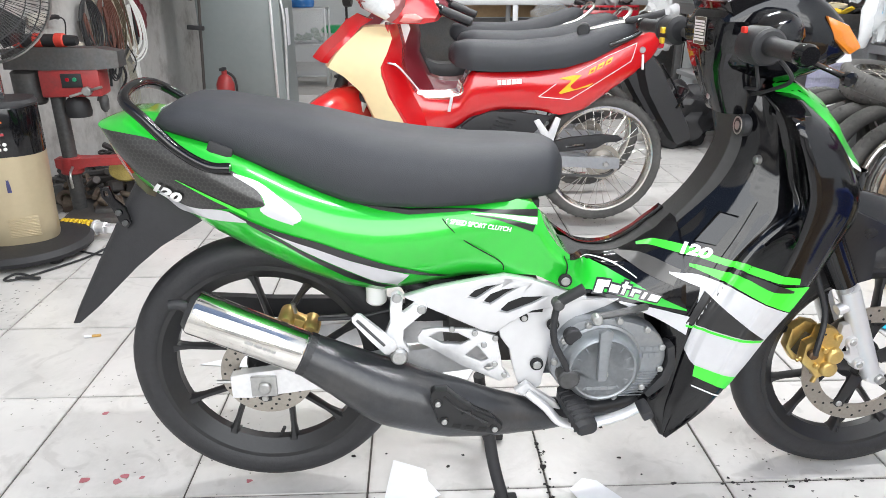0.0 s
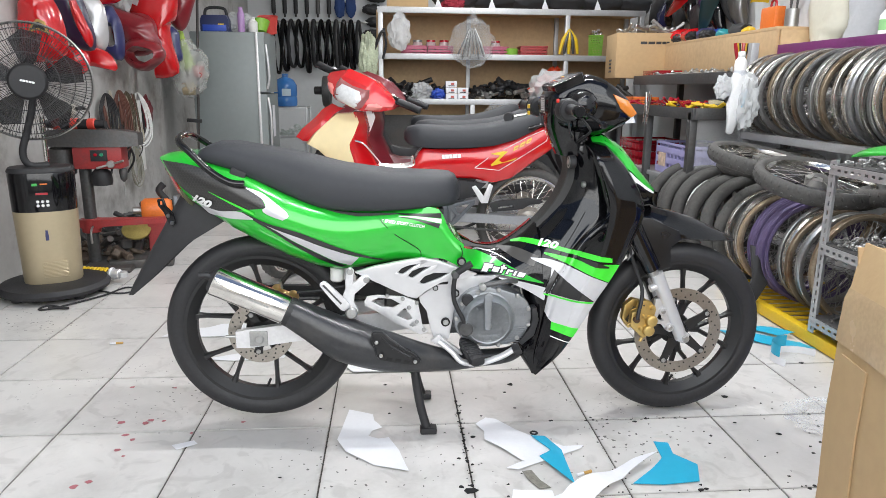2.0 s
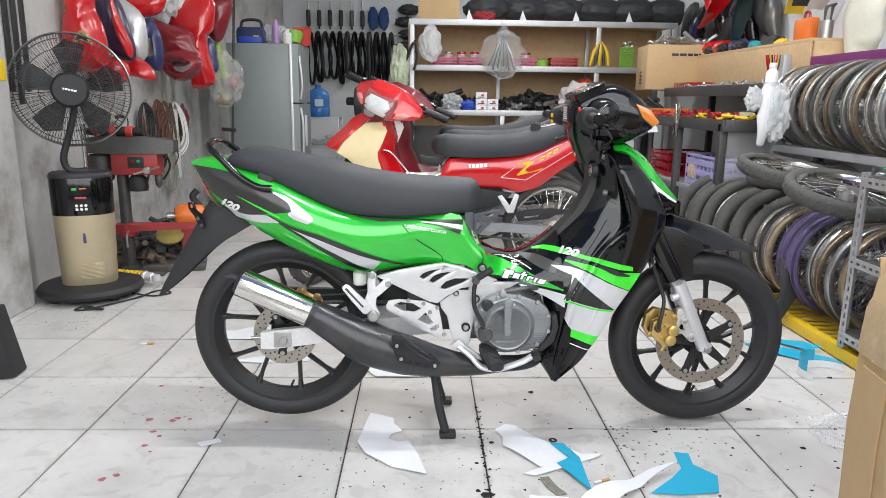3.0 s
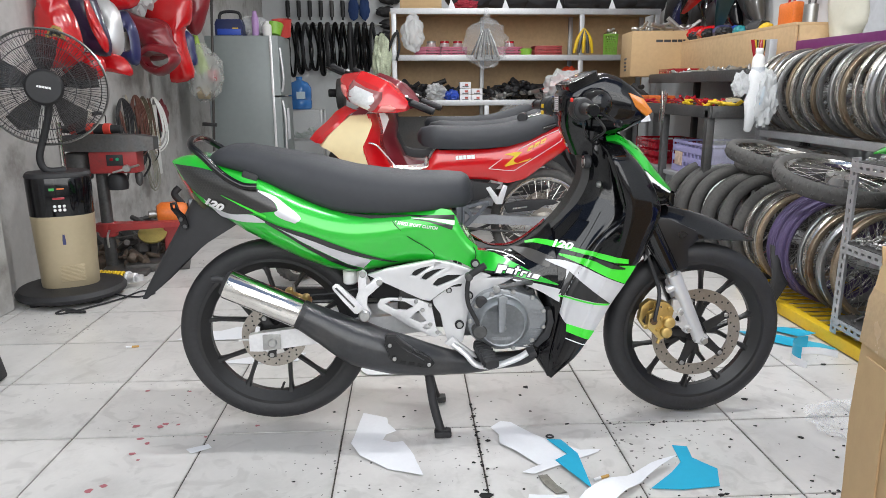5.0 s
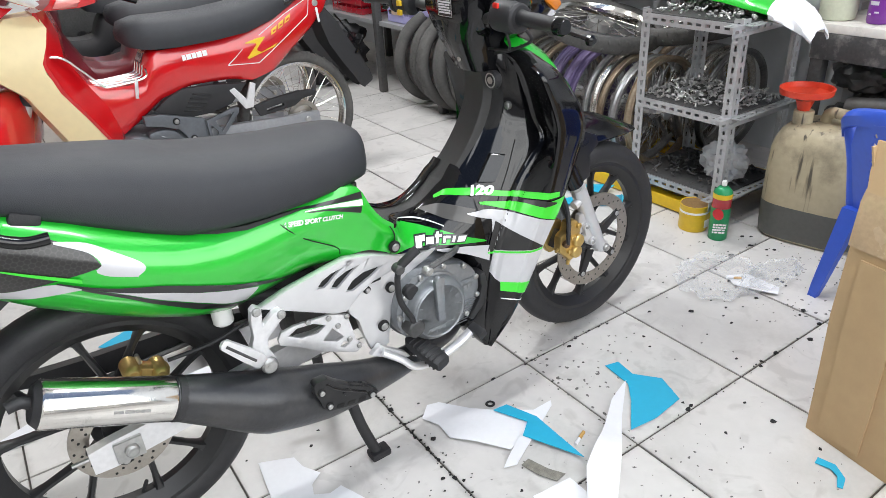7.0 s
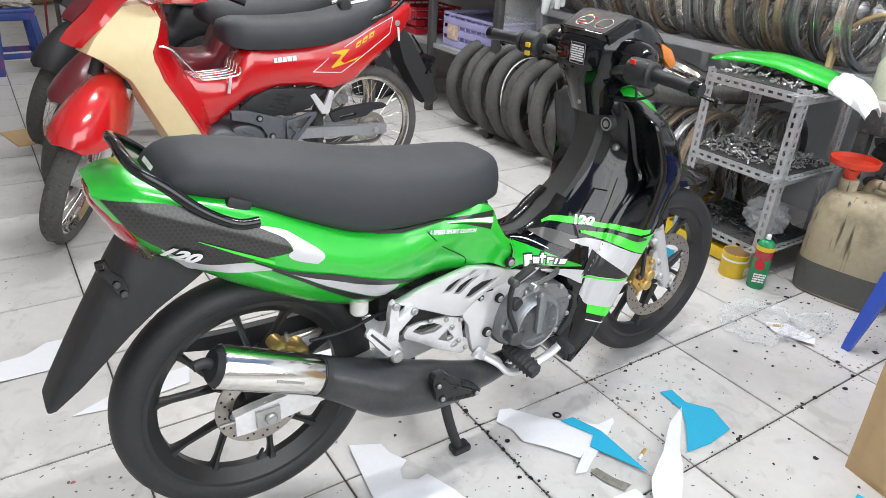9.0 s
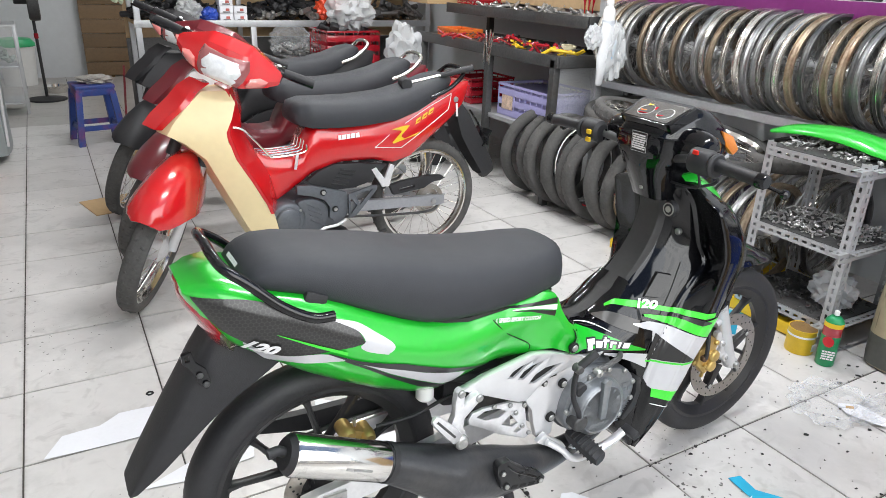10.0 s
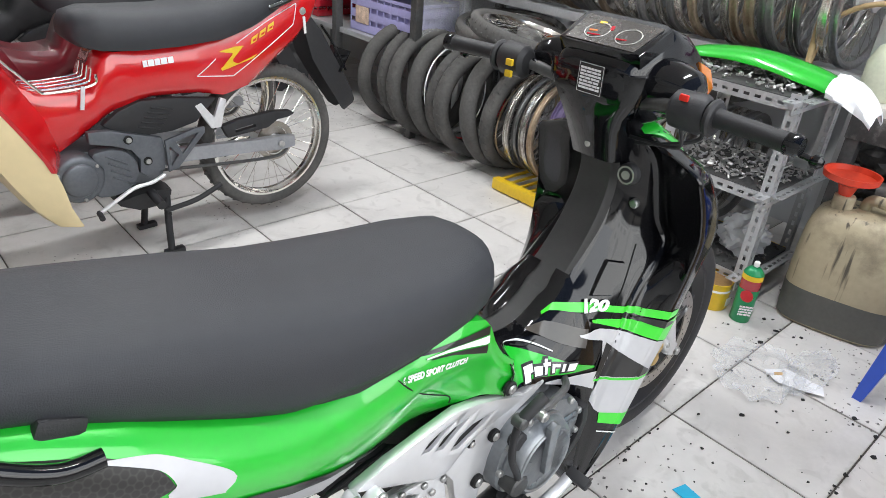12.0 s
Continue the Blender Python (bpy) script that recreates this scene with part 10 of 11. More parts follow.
part("red_cup", cyl(0.045, 0.09, (0.08, -0.03, -0.02), "z", 20, 0.004), LENSRED, hg)
part("tin", cyl(0.05, 0.09, (0.0, -0.04, -0.16), "x", 24, 0.004), CHAMPAGNE, hg)
po = thing("pole", "thin dark pole with a black clamp leaning by the fridge", "pole", pose(-1.48, 4.10, 0.0, 2, 4, 0))
part("shaft", cyl(0.011, 1.9, (0, 0, 0.95), "z", 12, 0.002), mat("dark_pole", (0.05, 0.045, 0.042), 0.45), po)
part("clamp", box(0.12, 0.03, 0.03, (-0.03, -0.01, 0.72), 0.005), MATTE, po)

# fridge
fr = thing("fridge", "grey two-door fridge with metal handles", "fridge", pose(-1.24, 4.62, 0))
part("body", box(0.56, 0.62, 1.42, (0, 0, 0.75), 0.012), PANEL, fr)
for z0, z1 in ((0.06, 0.94), (0.955, 1.46)):
    d = part("door", skin([[(0.285 + dx, y, z) for y, dx in ((-0.31, 0), (-0.30, 0.06), (-0.15, 0.078), (0, 0.082), (0.15, 0.078), (0.30, 0.06), (0.31, 0))] for z in (z0, z1)]), PANEL, fr, "rounded grey door")
    part("handle", tube([(0.352, -0.27, z0 + 0.06 if z0 < 0.5 else z0 + 0.03), (0.372, -0.275, (z0 + z1) / 2 + (0.2 if z0 < 0.5 else -0.1)), (0.352, -0.27, z1 - 0.03 if z0 < 0.5 else z1 - 0.1)], 0.011, 10), ALLOY, d)
part("door_edge", box(0.02, 0.02, 1.40, (0.284, -0.312, 0.76), 0.003), ALLOY, fr)
for sx in (-0.22, 0.22):
    for sy in (-0.25, 0.25):
        part("foot", cyl(0.02, 0.05, (sx, sy, 0.025), "z", 12), MATTE, fr)
part("paper_note", box(0.003, 0.12, 0.28, (0.368, -0.10, 0.70), 0.0005), PAPER, fr)
bc = thing("battery_charger", "dark blue battery charger with carrying handle on the fridge", "charger", pose(-1.32, 4.45, 1.46))
part("case", skin([[(-0.12 * k, -0.07, z), (0.12 * k, -0.07, z), (0.12 * k, 0.07, z), (-0.12 * k, 0.07, z)] for k, z in ((1, 0), (1, 0.10), (0.85, 0.14))]), mat("navy_case", (0.02, 0.03, 0.10), 0.4), bc)
part("handle", tube([(-0.095, 0, 0.13), (-0.07, 0, 0.20), (0.07, 0, 0.20), (0.095, 0, 0.13)], 0.013, 10), MATTE, bc)
bars(1, 0.05, 0.022, YELLOW, bc, Matrix.Translation((0.055, -0.072, 0.06)), "print", 2, 0.1)
part("blue_label", box(0.2, 0.004, 0.05, (0, -0.072, 0.035), 0.001), BLUEP, bc)
turned("spray_can", "lilac spray can on the fridge", "spray can", [(0, 0), (0.028, 0), (0.03, 0.01), (0.03, 0.16), (0.018, 0.185), (0.018, 0.21), (0, 0.21)], mat("lilac_can", (0.42, 0.25, 0.5), 0.35), pose(-1.10, 4.42, 1.46))
turned("white_bottle", "small white bottle on the fridge", "bottle", [(0, 0), (0.035, 0), (0.04, 0.01), (0.04, 0.09), (0.02, 0.11), (0.02, 0.13), (0, 0.13)], WHITE, pose(-1.00, 4.42, 1.46))
turned("bucket", "red and green plastic bucket on the fridge", "bucket", [(0, 0), (0.07, 0), (0.09, 0.15), (0.086, 0.15), (0.066, 0.006), (0, 0.006)], mat("red_bucket", (0.55, 0.06, 0.05), 0.4), pose(-0.90, 4.62, 1.47, 12, 0, 0))
turned("green_bowl", "lime plastic bowl on the fridge", "bowl", [(0, 0), (0.05, 0), (0.08, 0.10), (0.076, 0.10), (0.046, 0.006), (0, 0.006)], mat("lime_plastic", (0.22, 0.45, 0.05), 0.4), pose(-0.95, 4.48, 1.47, -20, 0, 0))
solo("plastic_bag", crumple(0.10, 55, 1.3, 1, 0.9, 0.3), FILMMILK, "crumpled plastic bag on the fridge", "plastic bag", pose(-1.15, 4.55, 1.55))
fe = thing("fire_extinguisher", "red fire extinguisher with a white label", "extinguisher", pose(-1.27, 3.98, 0))
part("cylinder", lathe([(0, 0), (0.06, 0), (0.065, 0.01), (0.065, 0.33), (0.045, 0.38), (0.02, 0.40), (0.02, 0.43), (0, 0.43)], 24), bpy.data.materials["old_red_paint"], fe)
part("label", lathe([(0.0655, 0.14), (0.0655, 0.28)], 24), mat("cream_label", (0.6, 0.55, 0.4), 0.5), fe)
part("lever", box(0.03, 0.10, 0.02, (0, -0.03, 0.44), 0.004), MATTE, fe)
part("hose", tube([(0, 0.02, 0.42), (0.06, 0.05, 0.36), (0.075, 0.02, 0.2)], 0.009, 8), MATTE, fe)
solo("orange_case", box(0.17, 0.12, 0.20, (0, 0, 0.10), 0.015), ORANGE, "orange plastic case beside the fire extinguisher", "case", pose(-1.05, 3.98, 0, 0, 0, 10))

# ---- the back: tubes on the wall, cabinet, water bottle ----
YB = Y1
rail = solo("wall_rail", tube([(-1.62, YB - 0.12, 1.90), (-0.12, YB - 0.12, 1.90)], 0.012, 10, smooth=0), STEEL, "steel rail on the back wall", "rail")
rb = random.Random(15)
for k in range(13):
    x = -1.52 + 0.105 * k
    w, l = rb.uniform(0.05, 0.08), rb.uniform(0.58, 0.70)
    solo("inner_tube", tube([(0, 0, 0.03), (w * 0.6, 0.0, -0.12), (w, -0.02, -l * 0.55), (w * 0.55, -0.02, -l * 0.92), (0, -0.03, -l), (-w * 0.55, -0.02, -l * 0.92), (-w, -0.02, -l * 0.55), (-w * 0.6, 0.0, -0.12)], 0.032, 10, closed=True, flat=0.6), BLACK if k % 3 else MATTE, "black rubber inner tube hung on the rail", "inner tube", pose(x, YB - 0.13, 1.89, 0, 0, rb.uniform(30, 70)), "inner tubes on the rail")
for k in range(8):
    x = -1.45 + 0.155 * k
    t = thing("hung_damper", "old shock damper hung on the back wall" if k < 6 else "blue fabric cover hung on the back wall", "damper" if k < 6 else "cover", pose(x, YB - 0.06, 2.22), "dampers on the wall")
    if k < 6:
        part("tube", cyl(0.03, 0.22, (0, 0, -0.10), "z", 16, 0.006), (MATTE, DARKSTEEL, WHITE)[k % 3] if k in (3, 4) else MATTE, t)
        part("rod", cyl(0.012, 0.14, (0, 0, 0.06), "z", 12, 0.002), STEEL, t)
        part("tip", cyl(0.014, 0.05, (0, 0, -0.23), "z", 12, 0.004), MATTE, t)
    else:
        part("fabric", crumple(0.10, 60 + k, 0.75, 0.4, 1.6, 0.15), mat("navy_fabric", (0.02, 0.05, 0.16), 0.8) if k == 6 else bpy.data.materials["navy_fabric"], t, "", pose(0, -0.02, -0.10))
for k in range(5):
    solo("black_seat_part", crumple(0.12, 70 + k, 1.3, 0.6, 0.6, 0.2), MATTE, "black seat pad hung at the wall's end", "seat pad", pose(0.0 - 0.05 * (k % 2), YB - 0.1, 2.25 - 0.17 * k), group="black seat pads")
wc = thing("glass_cabinet", "small glass-fronted metal cabinet", "cabinet", pose(-0.98, 6.35, 0))
for sx in (-0.2, 0.2):
    for sy in (-0.18, 0.18):
        part("post", box(0.025, 0.025, 0.78, (sx, sy, 0.39), 0.003), GALV, wc)
for z in (0.10, 0.42, 0.77):
    part("shelf", box(0.42, 0.38, 0.015, (0, 0, z), 0.002), GALV, wc)
part("glass", box(0.37, 0.006, 0.66, (0, -0.185, 0.43), 0.001), FILMCLEAR, wc)
stuff("cabinet_contents", heap(30, 0.15, 0.12, 0.1, 0.06, 90), mat("green_grey_things", (0.25, 0.32, 0.28), 0.5, 0, 0.4, 12), "mixed small goods in the glass cabinet", "goods", pose(-0.98, 6.35, 0.43))
wb = thing("water_bottle", "large blue water dispenser bottle", "bottle", pose(-1.03, 6.33, 0.78))
BLUEW = mat("blue_water_plastic", (0.03, 0.16, 0.45), 0.2, 0, 0.15, 8, coat=0.6)
part("bottle", lathe([(0, 0), (0.12, 0), (0.135, 0.02), (0.135, 0.10), (0.128, 0.11), (0.135, 0.12), (0.135, 0.24), (0.10, 0.30), (0.035, 0.33), (0.035, 0.37), (0, 0.37)], 32), BLUEW, wb)
part("label", box(0.10, 0.004, 0.08, (0.03, -0.135, 0.16), 0.002), mat("pale_label", (0.55, 0.68, 0.75), 0.4), wb)
wf = thing("stand_fan", "small orange and grey stand fan", "fan", pose(-0.62, 6.9, 0))
part("stand_base", lathe([(0, 0), (0.18, 0), (0.18, 0.015), (0.03, 0.035), (0, 0.035)], 28), MATTE, wf)
part("stand_pole", cyl(0.014, 0.80, (0, 0, 0.42), "z", 12, 0.002), MATTE, wf)
part("pole_clip", cyl(0.02, 0.05, (0, 0, 0.62), "z", 14, 0.004), LENSRED, wf)
part("fan_ring", lathe([(0.185, -0.04), (0.19, 0), (0.185, 0.04), (0.17, 0.05), (0.17, -0.05)], 36, "x", (0.02, -0.03, 0.95), closed=True), DARKSTEEL, wf)
part("fan_blade", cyl(0.12, 0.02, (0.02, -0.03, 0.95), "x", 20, 0.008), mat("dusty_orange", (0.42, 0.12, 0.06), 0.5), wf)
part("fan_motor", cyl(0.05, 0.12, (-0.08, 0, 0.96), "x", 18, 0.01), MATTE, wf)
# boards at the back of the passage
for k in range(8):
    solo("brown_board", box(0.55, 0.02, 0.16, (0, 0, 0), 0.003), mat("brown_planks", (0.20, 0.13, 0.07), 0.65, 0, 0.25, 4, 0.2, 30, spread=0.15) if k == 0 else bpy.data.materials["brown_planks"], "brown wooden plank of a wall screen", "plank", pose(0.12, YB - 0.10, 0.10 + 0.165 * k), "plank screen")
solo("plank_post", box(0.04, 0.04, 1.4, (0, 0, 0.7), 0.003), bpy.data.materials["brown_planks"], "brown wooden post of a wall screen", "post", pose(0.12, YB - 0.07, 0.0))
solo("dark_curtain", skin([[(0.045 * i, 0.03 * math.sin(i * 1.7), 0.002), (0.045 * i, 0.03 * math.sin(i * 1.7) + 0.01, 0.002), (0.045 * i, 0.03 * math.sin(i * 1.7 + 0.4) + 0.01, 1.9), (0.045 * i, 0.03 * math.sin(i * 1.7 + 0.4), 1.9)] for i in range(12)]), mat("dark_cloth", (0.015, 0.018, 0.025), 0.9, 0, 0.2, 6), "dark hanging cloth at the end of the passage", "curtain", pose(0.42, YB - 0.2, 0.0))
turned("steel_bowl", "small steel bowl on the floor", "bowl", [(0, 0), (0.09, 0), (0.12, 0.075), (0.116, 0.075), (0.086, 0.006), (0, 0.006)], CHROME, pose(-0.52, 7.35, 0))
turned("floor_bin", "white bin with a green lid at the back", "bin", [(0, 0), (0.16, 0), (0.19, 0.42), (0.0, 0.42)], WHITE, pose(-0.85, 8.0, 0))
turned("bin_cover", "green plastic bin cover at the back", "cover", [(0, 0), (0.2, 0), (0.2, 0.03), (0.16, 0.08), (0, 0.09)], mat("green_cover", (0.03, 0.4, 0.15), 0.4), pose(-0.85, 8.0, 0.42))

# blue stool
st = thing("plastic_stool", "blue and red plastic stool, paint-stained", "stool", pose(-0.30, 4.86, 0, 0, 0, 8))
STM = mat("stained_blue_plastic", (0.02, 0.05, 0.22), 0.45, 0, 0.2, 6, stain=(0.28, 0.03, 0.05), stain_amount=0.8, stain_scale=5)
part("seat", box(0.28, 0.28, 0.03, (0, 0, 0.435), 0.01), STM, st)
part("apron", box(0.27, 0.27, 0.06, (0, 0, 0.40), 0.008), STM, st)
for sx in (-1, 1):
    for sy in (-1, 1):
        part("leg", skin([[(sx * (a + dx), sy * (a + dy), z) for dx, dy in ((-0.022, -0.022), (0.022, -0.022), (0.022, 0.022), (-0.022, 0.022))] for a, z in ((0.155, 0), (0.118, 0.40))]), STM, st)
    part("stretcher", box(0.016, 0.24, 0.04, (sx * 0.142, 0, 0.13), 0.004), STM, st)
    part("stretcher", box(0.24, 0.016, 0.04, (0, sx * 0.142, 0.13), 0.004), STM, st)
stuff("rags", crumple(0.10, 95, 1.2, 1.0, 0.35, 0.4), mat("rag_cloth", (0.35, 0.33, 0.30), 0.9, 0, 0.4, 14), "grey rags lying on the stool", "rags", pose(-0.27, 4.86, 0.475))
solo("cardboard_sheet", box(0.40, 0.30, 0.006, (0, 0, 0.003), 0.001), CARD, "flat brown cardboard sheet on the floor", "cardboard", pose(-0.30, 3.15, 0.0, 0, 0, 14))
solo("cardboard_box", box(0.40, 0.35, 0.28, (0, 0, 0.14), 0.008), CARD, "brown cardboard box behind the parked motorcycles", "box", pose(0.05, 4.05, 0, 0, 0, -10))
solo("rust_rod", tube([(0, 0, 0), (0.05, 0.02, 0.6)], 0.008, 8, smooth=0), MAROON, "thin rusty rod leaning on the stool", "rod", pose(-0.12, 4.62, 0))

# ---- back shelf unit ----
bs = thing("shelf_unit", "steel shelf unit with plywood back, full of spare parts", "shelf", pose(0, 0, 0))
PX = (0.10, 1.00, 1.92, 2.66)
for z in (0.885, 1.312, 1.74):
    part("shelf_board", box(2.62, 0.48, 0.02, (1.38, 5.19, z - 0.008), 0.002), WOOD, bs)
    part("front_edge", box(2.62, 0.02, 0.055, (1.38, 4.945, z - 0.012), 0.002), GALV, bs, "steel front edge")
for x in PX:
    part("post", box(0.045, 0.045, 1.74 if x in (0.10, 1.92, 2.66) else 0.885, (x, 4.96, 0.87 if x in (0.10, 1.92, 2.66) else 0.443), 0.002), GALV, bs)
    part("post", box(0.04, 0.04, 1.74, (x, 5.42, 0.87), 0.002), GALV, bs)
part("back_board", box(2.66, 0.015, 1.05, (1.38, 5.45, 1.25), 0.002), WOOD, bs)
part("side_frame", box(0.03, 0.46, 0.05, (0.10, 5.19, 1.28), 0.002), GALV, bs)
part("dark_back", box(2.66, 0.015, 0.72, (1.38, 5.46, 0.36), 0.002), DARKSTEEL, bs)
for k, (dx, dz) in enumerate(((0, 0), (0.115, 0), (0, 0.062), (0.115, 0.062), (0.0, 0.124))):
    b = thing("small_box", "small white cardboard box with red print", "box", pose(0.79 + dx, 5.03, 0.888 + dz), "small white boxes")
    part("carton", box(0.108, 0.14, 0.058, (0, 0, 0.03), 0.003), PAPER, b)
    part("print", box(0.03, 0.003, 0.02, (0.01, -0.0705, 0.032), 0.0005), mat("red_print", (0.5, 0.12, 0.1), 0.6) if k == 0 else bpy.data.materials["red_print"], b)
    part("print_line", box(0.06, 0.003, 0.008, (0, -0.0705, 0.014), 0.0005), MATTE, b)
stuff("black_parts", heap(110, 0.34, 0.16, 0.15, 0.07, 101, 1.4), MATTE, "heap of black spare parts on the shelf", "parts", pose(0.42, 5.18, 0.89))
stuff("black_parts", heap(150, 0.42, 0.16, 0.16, 0.07, 102, 1.4), MATTE, "heap of black spare parts on the shelf", "parts", pose(1.42, 5.18, 0.89))
stuff("grey_parts", heap(50, 0.36, 0.14, 0.10, 0.06, 103, 1.5), STEEL, "grey metal spare parts on the shelf", "parts", pose(1.40, 5.10, 0.89))
stuff("black_parts", heap(90, 0.34, 0.16, 0.14, 0.07, 104, 1.3), DARKSTEEL, "dark spare parts on the shelf", "parts", pose(2.30, 5.18, 0.89))
solo("blue_bag", crumple(0.07, 105, 1, 1, 0.8, 0.35), BLUEP, "small blue foil bag on the shelf", "bag", pose(0.66, 5.0, 0.94))
solo("plastic_bag", crumple(0.10, 106, 1, 1, 0.9, 0.35), FILMMILK, "crumpled plastic bag on the shelf", "plastic bag", pose(0.50, 5.0, 0.97))
for k in range(3):
    solo("red_foil_bag", crumple(0.085, 107 + k, 1, 0.8, 1.1, 0.4), mat("orange_red_foil", (0.75, 0.08, 0.03), 0.25, 0.2, 0.2, 9, coat=0.6) if k == 0 else bpy.data.materials["orange_red_foil"], "shiny red foil bag on the shelf", "bag", pose(1.66 + 0.09 * k, 5.02 + 0.03 * k, 0.98 + 0.07 * k), "red foil bags")
for k in range(4):
    j = thing("jar", "clear jar of small parts with a red lid" if k < 3 else "tall clear jar on the shelf", "jar", pose(0.46 + 0.13 * k + (0.38 if k == 3 else 0), 5.05, 1.315), "glass jars")
    part("glass", lathe([(0, 0), (0.048, 0), (0.052, 0.01), (0.052, 0.10), (0.042, 0.125), (0, 0.125)], 24), mat("jar_contents", (0.40, 0.30, 0.30), 0.25, 0, 0.5, 20, coat=0.8) if k == 0 else bpy.data.materials["jar_contents"], j)
    part("lid", cyl(0.046, 0.02, (0, 0, 0.135), "z", 24, 0.003), LENSRED if k else STEEL, j)
for k, x in enumerate((0.42, 0.68, 1.22)):
    crate("parts_tray", "pink plastic tray of parts on the shelf", pose(x, 5.06, 1.316), 0.24, 0.2, 0.08, mat("pink_tray", (0.42, 0.10, 0.16), 0.45) if k == 0 else bpy.data.materials["pink_tray"], 5)
crate("red_tray", "dark red plastic tray on the shelf", pose(1.60, 5.06, 1.316), 0.26, 0.2, 0.09, bpy.data.materials["old_red_paint"], 5)
solo("green_tub", lathe([(0, 0), (0.06, 0), (0.07, 0.07), (0.066, 0.07), (0.056, 0.006), (0, 0.006)], 20), bpy.data.materials["lime_plastic"], "small lime plastic tub on the shelf", "tub", pose(1.38, 5.0, 1.316))
gb = thing("green_basket", "lime green plastic basket with holes, holding foil", "basket", pose(2.23, 5.02, 1.316))
hb2 = bmesh.new()
for i in range(9):
    z = 0.01 + 0.022 * i
    lathe([(0.060 + 0.001 * i, z), (0.062 + 0.001 * i, z + 0.004), (0.060 + 0.001 * i, z + 0.008)], 24, "z", closed=True, bm=hb2)
part("rings", hb2, bpy.data.materials["lime_plastic"], gb)
hb3 = bmesh.new()
for i in range(24):
    a = 2 * math.pi * i / 24
    tube([(0.061 * math.cos(a), 0.061 * math.sin(a), 0), (0.069 * math.cos(a + 0.3), 0.069 * math.sin(a + 0.3), 0.2)], 0.004, 6, hb3, smooth=0)
part("ribs", hb3, bpy.data.materials["lime_plastic"], gb)
part("rim", lathe([(0.068, 0.195), (0.075, 0.2), (0.075, 0.208), (0.068, 0.21)], 24, closed=True), bpy.data.materials["lime_plastic"], gb)
part("foil", crumple(0.055, 111, 1, 1, 1.0, 0.5), CHROME, gb, "", pose(0, 0, 0.2))
yg = thing("yellow_gloves", "bunch of yellow and black work gloves hung on the shelf", "gloves", pose(1.93, 4.90, 1.55))
for k in range(5):
    part("finger", tube([(0, 0, 0.02), (0.03 * (k - 2), -0.01, -0.08), (0.045 * (k - 2), 0, -0.21)], 0.018, 8, radii=[0.008, 0.02, 0.012]), YELLOW if k % 2 == 0 else DARKSTEEL, yg)
pb = thing("hung_bag_of_levers", "large clear plastic bag of steel levers hung on the shelf", "plastic bag", pose(0.97, 4.84, 1.42))
part("bag", crumple(0.21, 115, 0.98, 0.55, 1.05, 0.2), FILMCLEAR, pb)
part("bag_top", tube([(0, 0, 0.18), (0.01, 0, 0.26), (0, 0.02, 0.33)], 0.05, 12, radii=[0.09, 0.03, 0.02]), FILMCLEAR, pb)
for k in range(12):
    a = -0.9 + 1.8 * k / 11
    part("lever", tube([(0.03 * math.sin(a), 0, 0.14), (0.10 * math.sin(a), -0.03, 0.02), (0.17 * math.sin(a), -0.02, -0.10 - 0.02 * (k % 3))], 0.008, 7), STEEL if k % 2 else DARKSTEEL, pb)
solo("plastic_bag", crumple(0.11, 117, 0.9, 0.7, 1.5, 0.3), FILMMILK, "clear bag of parts hung at the shelf's post", "plastic bag", pose(0.28, 4.88, 1.52))
solo("plastic_bag", crumple(0.13, 118, 0.7, 0.7, 1.8, 0.3), mat("bag_with_leek", (0.45, 0.50, 0.36), 0.4, 0, 0.4, 7), "plastic bag hung beside the shelf unit", "plastic bag", pose(-0.02, 4.92, 1.28))
solo("stand_bracket", tube([(0.03, 4.9, 1.33), (0.10, 4.86, 1.50), (0.14, 4.86, 1.52)], 0.014, 8), MATTE, "black steel bracket hung at the shelf's post", "bracket")
solo("stand_bracket", tube([(0.13, 4.88, 1.55), (0.15, 4.86, 1.40), (0.12, 4.86, 1.27)], 0.012, 8), MATTE, "black steel bracket hung at the shelf's post", "bracket")
solo("cardboard_box", box(0.40, 0.36, 0.20, (0, 0, 0.10), 0.006), CARD, "brown cardboard carton on top of the shelf unit", "box", pose(0.36, 5.16, 1.745))
solo("red_cloth", crumple(0.09, 121, 1.3, 1, 0.6, 0.3), mat("red_cloth", (0.35, 0.03, 0.05), 0.9), "folded red cloth on top of the shelf unit", "cloth", pose(0.80, 5.05, 1.79))
for k in range(6):
    solo("black_seat_cover", crumple(0.22, 130 + k, 1.15, 0.7, 0.62, 0.12), VINYL, "black motorcycle seat stored on top of the shelf unit", "seat", pose(0.86 + 0.36 * k, 5.18, 1.875), "seats on the shelf")
for k in range(4):
    solo("white_tag", plate([(0, 0), (0.07, 0.01), (0.03, 0.10)], -0.002, 0.002, 0), PAPER, "white paper tag between stored seats", "tag", pose(0.62 + 0.52 * k, 4.97, 1.75), "white tags")
solo("dark_goods", heap(70, 1.0, 0.16, 0.35, 0.14, 140, 1.3), MATTE, "dark goods stored under the shelf unit", "goods", pose(1.3, 5.2, 0.0), kind="stuff")
for k in range(2):
    solo("plastic_bag", crumple(0.15, 144 + k, 1.2, 0.9, 0.9, 0.35), FILMCLEAR, "clear plastic bag of foil under the shelf unit", "plastic bag", pose(1.30 + 0.3 * k, 4.85, 0.72))
stuff("foil_parts", heap(60, 0.25, 0.12, 0.10, 0.05, 146), STEEL, "bright metal parts in clear bags under the shelf", "parts", pose(1.42, 4.86, 0.62))
